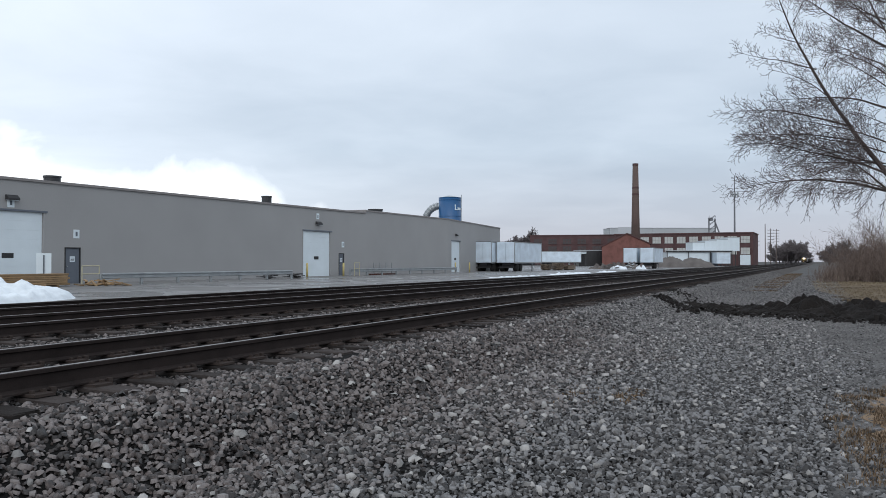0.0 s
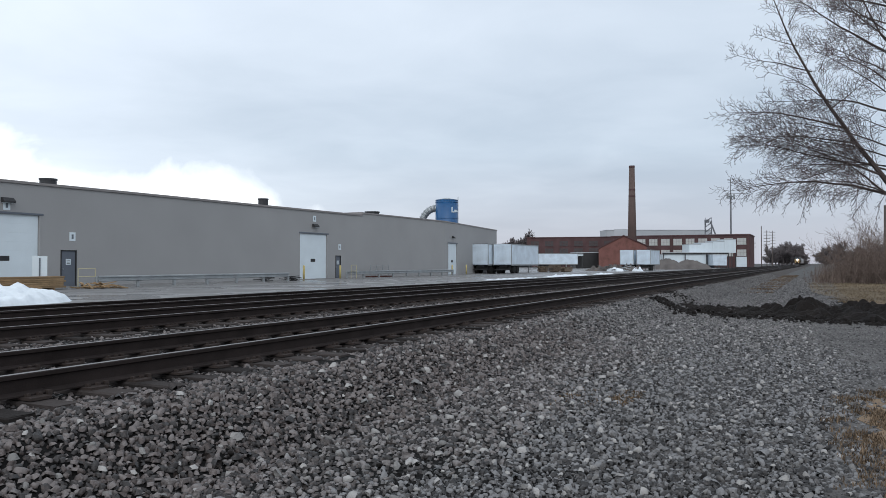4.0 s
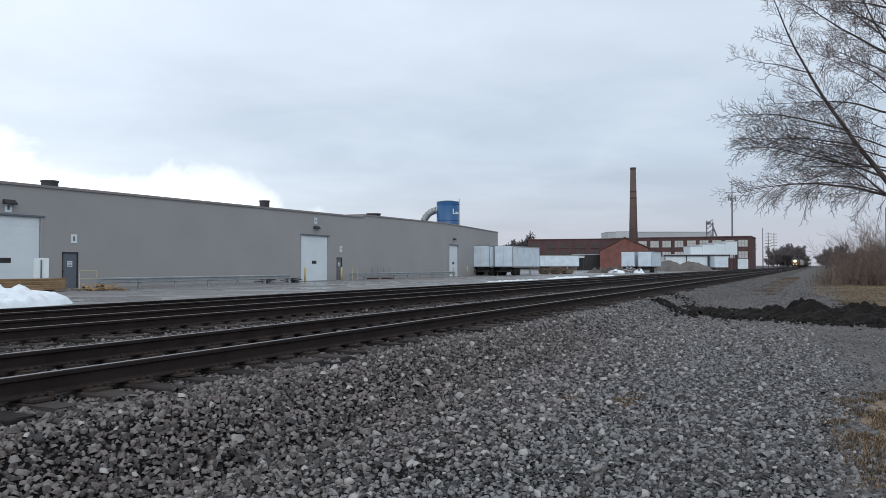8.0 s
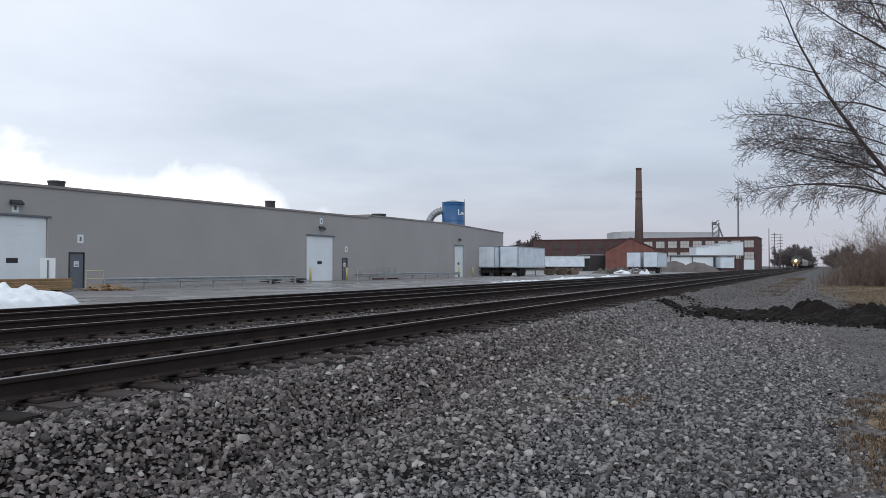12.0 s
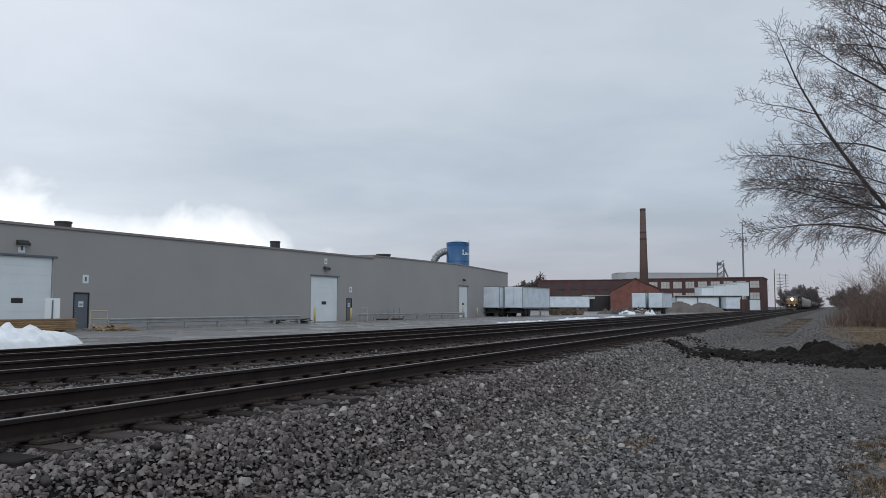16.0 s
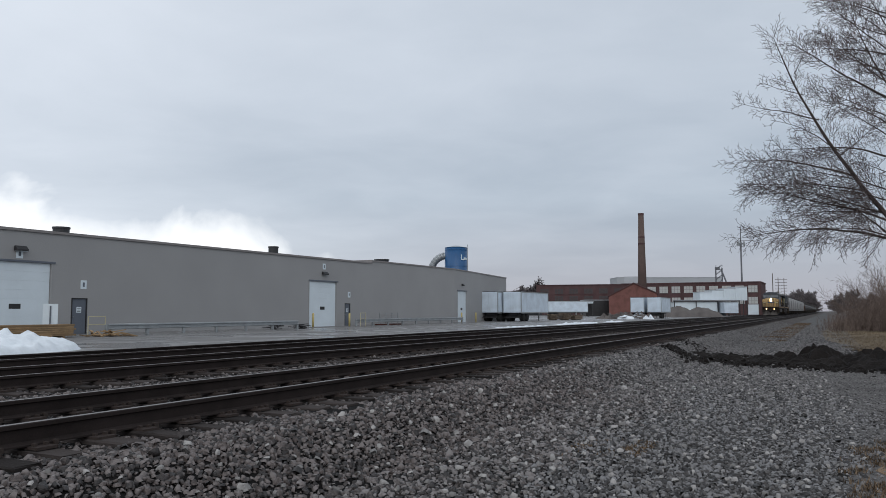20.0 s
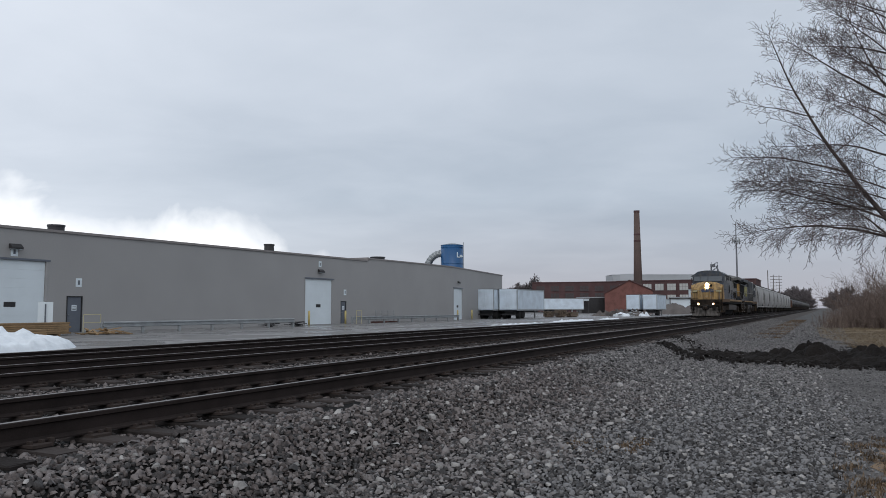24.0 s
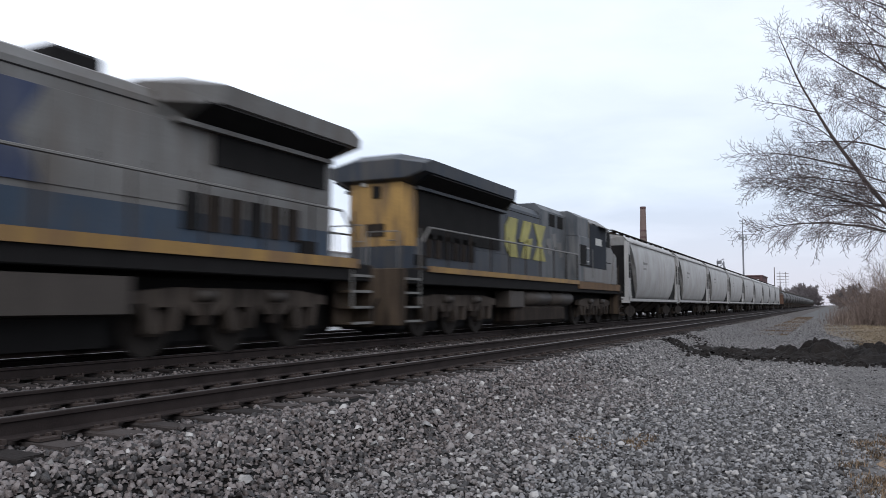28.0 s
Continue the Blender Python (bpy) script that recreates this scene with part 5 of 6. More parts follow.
def grimy(name, rgb, rough=0.5, vary=0.25, scale=0.8, second=None, streak=0.35, dirt=(0.06, 0.05, 0.04)):
    """Vehicle paint: faded, with rain streaks that run down the sides and dirt in patches."""
    m = shade(name, rgb, rough, vary=vary, scale=scale, grain=22, bump=0.04, second=second)
    n, l = m.node_tree.nodes, m.node_tree.links
    b = n["Principled BSDF"]
    b.inputs["Specular IOR Level"].default_value = 0.28 if rough < 0.65 else 0.12
    src = b.inputs["Base Color"].links[0].from_socket
    co, mp, t, r, mx = (n.new(k) for k in ("ShaderNodeTexCoord", "ShaderNodeMapping", "ShaderNodeTexNoise", "ShaderNodeMapRange", "ShaderNodeMix"))
    mp.inputs["Scale"].default_value = (3.0, 3.0, 0.35)
    t.inputs["Scale"].default_value, t.inputs["Detail"].default_value = 1.6, 5
    l.new(co.outputs["Object"], mp.inputs["Vector"])
    l.new(mp.outputs[0], t.inputs["Vector"])
    r.inputs["From Min"].default_value, r.inputs["From Max"].default_value = 0.44, 0.64
    r.inputs["To Max"].default_value = streak
    l.new(t.outputs["Fac"], r.inputs["Value"])
    mx.data_type = "RGBA"
    l.new(r.outputs[0], mx.inputs["Factor"])
    l.new(src, mx.inputs["A"])
    mx.inputs["B"].default_value = (*dirt, 1)
    l.new(mx.outputs["Result"], b.inputs["Base Color"])
    return m


TM = dict(
    nose=grimy("loco_yellow", (0.39, 0.255, 0.10), 0.5, second=(0.25, 0.155, 0.06), streak=0.8, dirt=(0.11, 0.075, 0.045)),
    # rear yellow: deeper than the nose's, slightly heavier streaks
    rear=grimy("darker_rear_yellow", (0.32, 0.195, 0.058), 0.55, second=(0.20, 0.12, 0.04), streak=0.85, dirt=(0.075, 0.052, 0.036)),
    navy=grimy("loco_dark_blue", (0.0165, 0.0235, 0.0345), 0.45, streak=0.65, dirt=(0.05, 0.045, 0.040)),
    blue=grimy("loco_band_blue", (0.026, 0.044, 0.070), 0.45, streak=0.5),
    grey=grimy("loco_grey", (0.138, 0.138, 0.134), 0.5, second=(0.092, 0.090, 0.087), streak=0.6, dirt=(0.085, 0.070, 0.058)),
    stripe=grimy("loco_sill_yellow", (0.225, 0.135, 0.040), 0.55, streak=0.75, dirt=(0.12, 0.07, 0.04)),
    mark=shade("loco_mark_yellow", (0.27, 0.245, 0.055), 0.5, vary=0.45, scale=2.2),
    under=grimy("loco_underframe", (0.017, 0.0135, 0.0115), 0.9, streak=0.6, dirt=(0.05, 0.038, 0.029)),
    tankgrey=grimy("fuel_tank_paint", (0.050, 0.042, 0.036), 0.6, streak=0.6, dirt=(0.03, 0.025, 0.021)),
    hopper=grimy("hopper_pale_grey", (0.32, 0.32, 0.315), 0.55, second=(0.25, 0.246, 0.24), streak=0.45, dirt=(0.19, 0.165, 0.14)),
    lamp=shade("headlight", (1.0, 0.90, 0.74), 0.3, emit=220.0),
    ditch=shade("ditch_light", (1.0, 0.60, 0.30), 0.3, emit=6.0),
    glass=shade("cab_glass", (0.07, 0.08, 0.09), 0.1, vary=0.1),
    rusty=grimy("rusty_sill", (0.13, 0.08, 0.045), 0.7, streak=0.5, dirt=(0.05, 0.035, 0.025)),
    frame=grimy("dusty_cast_steel", (0.066, 0.054, 0.045), 0.9, streak=0.8, scale=2.0, dirt=(0.012, 0.010, 0.009)),
    black=grimy("tank_car_black", (0.025, 0.024, 0.024), 0.5, streak=0.5, dirt=(0.07, 0.06, 0.05)),
    # black of intakes and vents, also painted shade at hopper ends and undersides
    dark=shade("intake_and_shade_black", (0.011, 0.0105, 0.0105), 0.92, vary=0.3),
    brown=grimy("box_car_brown", (0.12, 0.07, 0.05), 0.7, streak=0.4),
    pilot=grimy("muddy_pilot", (0.075, 0.056, 0.040), 0.9, streak=0.8, scale=1.6, dirt=(0.015, 0.013, 0.012)),
    plough=grimy("scraped_plough", (0.11, 0.10, 0.092), 0.7, vary=0.5, scale=1.8, streak=0.75, dirt=(0.022, 0.019, 0.017)),
    board=shade("number_board", (0.45, 0.40, 0.22), 0.5, vary=0.2),
    wheel=shade("wheel_steel", (0.022, 0.019, 0.017), 0.9, 0.0, vary=0.3),
    bright=shade("scuffed_steel", (0.15, 0.145, 0.135), 0.5, 0.3, vary=0.3),
    faded=grimy("faded_mark_blue", (0.030, 0.041, 0.082), 0.5, streak=0.45, dirt=(0.10, 0.10, 0.10)),
    flank=grimy("dark_cab_paint", (0.013, 0.017, 0.024), 0.7, streak=0.4, dirt=(0.03, 0.03, 0.03)),
    weathered=grimy("faded_hood_blue", (0.075, 0.082, 0.090), 0.6, second=(0.04, 0.046, 0.054), streak=0.7, dirt=(0.15, 0.15, 0.148)),
    worn_letter=grimy("worn_lettering", (0.19, 0.19, 0.18), 0.6, streak=0.7, dirt=(0.05, 0.05, 0.05)),
    pale=shade("pale_lettering", (0.42, 0.42, 0.40), 0.6, vary=0.3, scale=4),
)
WHEELS = []   # (wheelset, its place along the locomotive, radius)
CARS = []   # (thing, distance of its origin from the train's front, +1 or -1 for its heading)


def loft(sections, cap=True):
    """Joins outlines of (x, z), one for each y, into a body."""
    bm = bmesh.new()
    rings = [[bm.verts.new((x, y, z)) for x, z in pts] for y, pts in sections]
    k = len(rings[0])
    for a, b in zip(rings, rings[1:]):
        for i in range(k):
            bm.faces.new((a[i], a[(i + 1) % k], b[(i + 1) % k], b[i]))
    if cap:
        bm.faces.new(rings[0][::-1])
        bm.faces.new(rings[-1])
    bmesh.ops.recalc_face_normals(bm, faces=bm.faces[:])
    return bm


def slab(corners, thick):
    """A thin plate over four corners, thickened along its normal."""
    p = [Vector(c) for c in corners]
    nrm = (p[1] - p[0]).cross(p[3] - p[0]).normalized() * thick
    bm = bmesh.new()
    lo, hi = [bm.verts.new(q) for q in p], [bm.verts.new(q + nrm) for q in p]
    for i in range(4):
        bm.faces.new((lo[i], lo[(i + 1) % 4], hi[(i + 1) % 4], hi[i]))
    bm.faces.new(lo[::-1])
    bm.faces.new(hi)
    bmesh.ops.recalc_face_normals(bm, faces=bm.faces[:])
    return bm


def both(pts):
    """A half outline from the foot outwards and up, mirrored."""
    return [(-x, z) for x, z in pts] + [(x, z) for x, z in reversed(pts)]


def wheelset(parent, y, r=0.53):
    w = part("wheelset", rod((-0.8, 0, 0), (0.8, 0, 0), 0.09, seg=10), TM["wheel"], parent)
    w.matrix_local = pose(0, y, r)
    for s in (-1, 1):
        bm = rod((s * 0.70, 0, 0), (s * 0.82, 0, 0), r, seg=24)
        for k in range(3):
            a = k * 2 * math.pi / 3
            add_rod(bm, (s * 0.82, math.cos(a) * r * 0.55, math.sin(a) * r * 0.55), (s * 0.835, math.cos(a) * r * 0.55, math.sin(a) * r * 0.55), r * 0.12, seg=8)
        part("wheel", bm, TM["wheel"], w, "worn steel wheel")
        part("axle_box", box(s * 0.86 - 0.09, y - 0.2, r - 0.2, s * 0.86 + 0.2, y + 0.2, r + 0.22, 0.05), TM["frame"], parent)
    return w


def loco_truck(parent, y):
    """A three-axle truck: cast side frames that dip between the axles, springs, brake cylinders."""
    for dy in (-1.85, 0, 1.85):
        WHEELS.append((wheelset(parent, y + dy), y + dy, 0.53))
    # straight top beam, pedestals over the axles, dropped webs between them
    low = []
    for c in (-1.85, 0.0, 1.85):
        low += [(y + c - 0.42, 0.86), (y + c - 0.30, 0.42), (y + c - 0.19, 0.42), (y + c - 0.17, 0.80), (y + c + 0.17, 0.80), (y + c + 0.19, 0.42), (y + c + 0.30, 0.42), (y + c + 0.42, 0.86)]
        if c < 1:
            low += [(y + c + 0.65, 0.66), (y + c + 1.2, 0.66)]
    prof = [(y + 2.55, 0.84), (y + 2.55, 1.02), (y + 1.6, 1.12), (y - 1.6, 1.12), (y - 2.55, 1.02), (y - 2.55, 0.84)]
    for s in (-1, 1):
        x0, x1 = (1.02, 1.18) if s > 0 else (-1.18, -1.02)
        part("side_frame", add_prism(bmesh.new(), low + prof, "x", x0, x1), TM["frame"], parent, "dusty cast steel truck frame")
        for dy in (-0.93, 0.93):
            part("spring_nest", rod((s * 1.1, y + dy, 0.5), (s * 1.1, y + dy, 0.85), 0.14, seg=10), TM["under"], parent)
            part("brake_cylinder", rod((s * 1.2, y + dy - 0.25, 1.0), (s * 1.2, y + dy + 0.2, 1.0), 0.11, seg=10), TM["tankgrey"], parent, smooth=True)


def railing(parent, pts, posts, mat="bright", x=1.5, foot=1.72):
    bm = bmesh.new()
    add_path(bm, pts, 0.028, 6)
    part("handrail", bm, TM[mat], parent, "thin steel handrail")
    for y, z in posts:
        part("stanchion", rod((x, y, foot), (x, y, z), 0.022, seg=5), TM["under"], parent)


def letter_bars(parent, name, x, y0, y1, z0, z1, n, mat, slant=0.0, gap=0.18):
    """Plain blocks in place of lettering on a side."""
    s = 1 if x > 0 else -1
    w = (y1 - y0) / n
    for i in range(n):
        a, b = y0 + i * w + w * gap / 2, y0 + (i + 1) * w - w * gap / 2
        x0, x1 = sorted((x, x + s * 0.012))
        part(name, add_prism(bmesh.new(), [(a, z0), (b, z0), (b + slant, z1), (a + slant, z1)], "x", x0, x1), mat, parent)


def mark_shapes(parent, s, y0, y1, z0, z1, mat):
    """The owner's mark as plain shapes: a clipped block, two leaning bars and a waisted block; y0 may lie past y1."""
    w, h = (y1 - y0) / 3, z1 - z0
    x0, x1 = sorted((s * 0.99, s * 1.012))
    for pts in ([(0.02, 0.24), (0.30, 0), (0.86, 0), (0.66, 0.5), (0.86, 1), (0.30, 1), (0.02, 0.76)],
                [(1.0, 0.42), (1.3, 1), (1.86, 1), (1.5, 0.42)], [(1.12, 0), (1.66, 0), (1.94, 0.58), (1.4, 0.5)],
                [(2.02, 0), (2.98, 0), (2.62, 0.5), (2.98, 1), (2.02, 1), (2.38, 0.5)]):
        part("side_mark", add_prism(bmesh.new(), [(y0 + a * w, z0 + b * h) for a, b in pts], "x", x0, x1), mat, parent)


def plough_blade(s):
    """One half of a snow plough: swept back from the centre, hollow from top to foot."""
    bm = bmesh.new()
    nu, nv = 6, 6
    sheets = []
    for back in (0.0, 0.05):
        grid = []
        for j in range(nv + 1):
            v = j / nv
            grid.append([bm.verts.new((s * (0.02 + 1.40 * (i / nu) * (0.93 + 0.10 * v)), 0.06 + 0.46 * (i / nu) ** 1.2 + 0.42 * v * (1 - 0.6 * v) + back,
                                       0.12 + (0.92 - 0.22 * (1 - i / nu)) * v)) for i in range(nu + 1)])
        sheets.append(grid)
        for j in range(nv):
            for i in range(nu):
                bm.faces.new((grid[j][i], grid[j][i + 1], grid[j + 1][i + 1], grid[j + 1][i]))
    a, b = sheets
    for j in range(nv):
        bm.faces.new((a[j][nu], b[j][nu], b[j + 1][nu], a[j + 1][nu]))
    for i in range(nu):
        bm.faces.new((a[nv][i], a[nv][i + 1], b[nv][i + 1], b[nv][i]))
        bm.faces.new((a[0][i], a[0][i + 1], b[0][i + 1], b[0][i]))
    bmesh.ops.recalc_face_normals(bm, faces=bm.faces[:])
    return bm


def locomotive(u, way, scheme):
    """A six-axle wide-cab freight diesel; its front is at y = 0, its rear at 22.6."""
    old = scheme == "grey"
    label = ("weathered freight locomotive, yellow nose, grey hood, blue band" if old
             else "dark blue freight locomotive with a yellow rear end")
    t = thing("locomotive", TRAIN_X, 0, 0, 0, label, "locomotive", "locomotives of the train")
    hood, band, cabm = (TM["grey"], TM["blue"], TM["navy"] if old else TM["grey"]) if old else (TM["navy"], TM["navy"], TM["grey"])
    # nose
    nose = part("nose", loft([
        (1.28, both([(0.78, 1.75), (0.80, 2.66), (0.56, 3.02), (0.26, 3.24)])),
        (1.34, both([(0.86, 1.75), (0.88, 2.70), (0.61, 3.09), (0.28, 3.30)])),
        (1.80, both([(1.44, 1.75), (1.44, 2.92), (0.92, 3.27), (0.36, 3.46)])),
        (2.05, both([(1.50, 1.75), (1.50, 3.20), (0.98, 3.44), (0.38, 3.55)]))]), TM["nose"] if old else TM["grey"], t, "yellow short nose" if old else "grey short nose")
    part("nose_rear", loft([(2.05, both([(1.50, 1.75), (1.50, 3.20), (0.98, 3.44), (0.38, 3.55)])),
                            (2.70, both([(1.53, 1.75), (1.53, 3.44), (1.0, 3.55), (0.4, 3.60)]))]), TM["navy"] if old else TM["grey"], t)
    # the yellow runs back along a raked line
    for s in (-1, 1):
        x0, x1 = sorted((s * 1.505, s * 1.56))
        part("nose_flank", add_prism(bmesh.new(), [(1.9, 1.76), (2.85, 1.76), (2.08, 3.22), (1.85, 3.04)], "x", x0, x1), TM["nose"] if old else TM["grey"], t)
    part("nose_door", box(-0.34, 1.235, 1.85, 0.30, 1.275, 2.98, 0.02), TM["nose"], nose)
    for s in (-1, 1):
        part("number_board", slab([(s * 0.90, 1.345, 2.52), (s * 1.36, 1.723, 2.52), (s * 1.36, 1.723, 2.67), (s * 0.90, 1.345, 2.67)], 0.03 * s), TM["board"], nose, "pale number board")
        part("nose_grab_iron", rod((s * 0.62, 1.24, 2.0), (s * 0.62, 1.24, 2.75), 0.018, seg=5), TM["under"], nose)
        part("number_board_edge", slab([(s * 0.88, 1.325, 2.46), (s * 1.40, 1.752, 2.46), (s * 1.40, 1.752, 2.50), (s * 0.88, 1.325, 2.50)], 0.05 * s), TM["dark"], nose)
        part("nose_handrail", slab([(s * 0.88, 1.32, 1.86), (s * 1.42, 1.77, 1.86), (s * 1.42, 1.77, 1.89), (s * 0.88, 1.32, 1.89)], 0.05 * s), TM["dark"], nose)
    for i, (a, b, c) in enumerate(((-0.50, -0.14, 0.06), (-0.10, 0.26, -0.05), (0.30, 0.70, 0.08))):
        part("nose_mark", add_prism(bmesh.new(), [(a + c, 2.46), (b - 0.05, 2.46), (b, 2.56), (b - c, 2.78), (a + 0.05, 2.78), (a, 2.62)], "y", 1.215, 1.235), TM["faded"], nose, "dark blue mark")
    part("nose_plate", box(-0.10, 1.20, 2.06, 0.14, 1.236, 2.10), TM["pale"], nose)
    if way > 0:
        h = part("headlight_box", box(-0.24, 1.20, 2.86, 0.66, 1.40, 3.40, 0.04), TM["nose"], nose)
        for z in (3.0, 3.26):
            part("headlight", rod((0.08, 1.17, z), (0.08, 1.21, z), 0.125, seg=16), TM["lamp"], h, "lit headlight")
        part("horn_cover", rod((0.46, 1.17, 3.13), (0.46, 1.21, 3.13), 0.12, seg=16), TM["dark"], h)
    # cab
    eave = both([(1.55, 1.75), (1.55, 4.32), (1.05, 4.66), (0.40, 4.76)])
    part("cab", loft([(2.70, both([(1.53, 1.75), (1.53, 3.44), (1.0, 3.55), (0.4, 3.60)])),
                      (2.92, both([(1.55, 1.75), (1.55, 4.04), (1.12, 4.26), (0.5, 4.36)])),
                      (3.16, both([(1.55, 1.75), (1.55, 4.28), (1.10, 4.60), (0.45, 4.72)])),
                      (3.45, eave), (7.92 if old else 6.35, eave)]), cabm if not old else TM["navy"], t, "dark wide cab")
    for x0, x1 in ((-1.38, -0.80), (-0.74, -0.04), (0.04, 1.36)):
        part("windshield", slab([(x0, 2.70, 3.62), (x1, 2.70, 3.62), (x1, 2.87, 4.10), (x0, 2.87, 4.10)], 0.04), TM["glass"], t, "dusty cab windscreen")
    for s in (-1, 1):
        x = s * 1.55
        a, b = sorted((x, x + s * 0.02))
        part("side_window", box(a, 3.66, 3.70, b, 4.18, 4.20, 0.005), TM["pale"], t, "cab side window, half open")
        part("side_window", box(a, 4.24, 3.70, b, 4.78, 4.20, 0.005), TM["dark"], t)
        part("sun_visor", slab([(x, 3.55, 4.30), (x, 4.95, 4.30), (x + s * 0.28, 4.95, 4.18), (x + s * 0.28, 3.55, 4.18)], 0.02), cabm, t)
        if old:
            g0, g1 = sorted((s * 1.552, s * 1.562))
            part("grey_flank", box(g0, 5.02, 3.50, g1, 7.93, 4.30, 0.003), TM["grey"], t, "grey upper flank behind the cab")
            for ya4 in (5.28, 6.38):
                part("cab_vent", box(min(x, s * 1.58), ya4, 3.80, max(x, s * 1.58), ya4 + 0.60, 4.26, 0.006), TM["dark"], t, "dark vent window")
                part("vent_sill", box(min(x, s * 1.60), ya4 - 0.05, 3.72, max(x, s * 1.60), ya4 + 0.65, 3.77), TM["grey"], t)
            part("brake_grille", box(min(s * 1.49, s * 1.53), 7.75, 3.82, max(s * 1.49, s * 1.53), 9.85, 4.28, 0.006), TM["dark"], t, "long black grille")
            part("grille_post", box(min(s * 1.49, s * 1.54), 8.60, 3.80, max(s * 1.49, s * 1.54), 8.68, 4.30), TM["grey"], t)
        else:
            part("cab_vent", box(a, 5.42, 3.84, b, 5.95, 4.32), TM["dark"], t)
        part("drip_rail", box(a, 2.9, 2.72, b, 4.6, 2.76), TM["dark"], t)
        if old:
            letter_bars(t, "number_bar", x, 3.45, 4.92, 3.06, 3.36, 4, TM["worn_letter"])
        part("steel_grab", rod((s * 1.58, 6.0, 2.0), (s * 1.58, 6.0, 3.2), 0.018, seg=5), TM["bright"], t)
        # side of the equipment room behind the cab
        part("equipment_room", box(min(s * 0.98, s * 1.55), 6.35, 1.75, max(s * 0.98, s * 1.55), 7.95, 3.66, 0.03), TM["navy"] if old else TM["weathered"], t)
        if not old:
            c0, c1 = sorted((s * 1.55, s * 1.572))
            part("cab_flank", box(c0, 3.72, 2.42, c1, 6.34, 4.26, 0.006), TM["flank"], t, "dark blue cab flank")
            part("cab_window", box(c0, 3.02, 3.45, c1, 3.66, 4.15, 0.006), TM["dark"], t, "dark cab window")
            part("flank_skirt", box(c0, 4.15, 1.82, c1, 7.3, 2.38, 0.006), TM["grey"], t)
            letter_bars(t, "number_bar", s * 1.572, 4.5, 5.5, 3.42, 3.72, 4, TM["pale"])
        part("blower_intake", box(a, 6.85, 2.52, b, 7.75, 3.30), TM["dark"], t, "dark air intake")
        part("shelf_edge", box(min(s * 1.0, s * 1.58), 6.2, 2.44, max(s * 1.0, s * 1.58), 7.8, 2.50), TM["dark"], t)
        letter_bars(t, "stencil_bar", x, 6.45, 6.75, 3.18, 3.24, 1, TM["pale"])
        letter_bars(t, "stencil_bar", x, 6.45, 6.75, 2.62, 2.67, 1, TM["pale"])
    # high hood behind the cab, then the engine hood
    high = both([(1.0, 1.75), (1.0, 1.95), (1.0, 4.42), (0.75, 4.66)])
    low_ = both([(0.98, 1.75), (0.98, 4.14), (0.90, 4.30), (0.66, 4.40)])
    if not old:
        part("high_hood", loft([(6.35, both([(1.5, 3.66), (1.5, 3.9), (1.5, 4.42), (1.1, 4.66)])), (7.95, both([(1.5, 3.66), (1.5, 3.9), (1.5, 4.42), (1.1, 4.66)]))]),
             TM["weathered"], t)
    if old:
        wide = both([(1.49, 1.76), (1.49, 4.30), (1.02, 4.62), (0.40, 4.72)])
        part("equipment_section", loft([(7.94, wide), (10.05, wide)]), TM["grey"], t, "wide grey equipment section behind the cab")
        for s in (-1, 1):
            part("section_band", box(min(s * 1.49, s * 1.498), 7.96, 1.83, max(s * 1.49, s * 1.498), 10.04, 2.40), TM["blue"], t, "dark blue lower band")
    part("high_hood", loft([(7.95, low_ if old else high), (10.95, low_ if old else high)]), TM["grey"] if old else TM["weathered"], t, "equipment hood")
    part("engine_hood", loft([(10.95, low_), (16.4, low_)]), hood, t, "long engine hood")
    part("radiator_hood", loft([(16.4, both([(0.98, 1.75), (0.98, 1.95), (0.98, 4.12), (0.62, 4.45)])), (21.25 if old else 20.75, both([(0.98, 1.75), (0.98, 1.95), (0.98, 4.12), (0.62, 4.45)]))]), hood, t)
    if not old:
        end = part("end_hood", loft([(20.75, both([(0.98, 2.36), (0.98, 3.9), (0.90, 4.16), (0.5, 4.2)])), (21.0, both([(0.80, 2.36), (0.80, 3.9), (0.76, 4.12), (0.4, 4.2)]))]), TM["rear"], t, "yellow rear hood end")
        part("end_band", loft([(20.75, both([(0.98, 1.78), (0.98, 2.355)])), (20.998, both([(0.80, 1.78), (0.80, 2.355)]))]), TM["navy"], end, "dark blue band")
        for x3 in (-0.62, 0.36):
            part("end_grab_iron", rod((x3, 21.05, 2.5), (x3 + 0.25, 21.05, 2.5), 0.015, seg=5), TM["bright"], end)
        part("end_louvre", box(-0.25, 20.99, 2.62, 0.3, 21.025, 2.95), TM["under"], end, "dark louvre")
        part("marker_light", box(-0.14, 20.99, 3.62, 0.12, 21.04, 3.95, 0.02), TM["dark"], end)
        part("end_lamp", box(0.30, 20.98, 3.95, 0.46, 21.06, 4.45, 0.02), TM["pale"], end, "unlit lamp case")
        for s in (-1, 1):
            a, b = sorted((s * 0.98, s * 0.995))
            part("yellow_flank", box(a, 20.62, 2.36, b, 20.75, 3.85), TM["rear"], t)
    else:
        part("end_hood", box(-0.96, 21.25, 1.78, 0.96, 21.35, 4.2, 0.04), TM["grey"], t)
    # radiator wings
    wing = [(0.98, 3.94), (1.52, 4.24), (1.55, 4.56), (0.60, 4.80)]
    front = [(0.98, 3.9), (1.05, 4.1), (1.05, 4.42), (0.60, 4.50)]
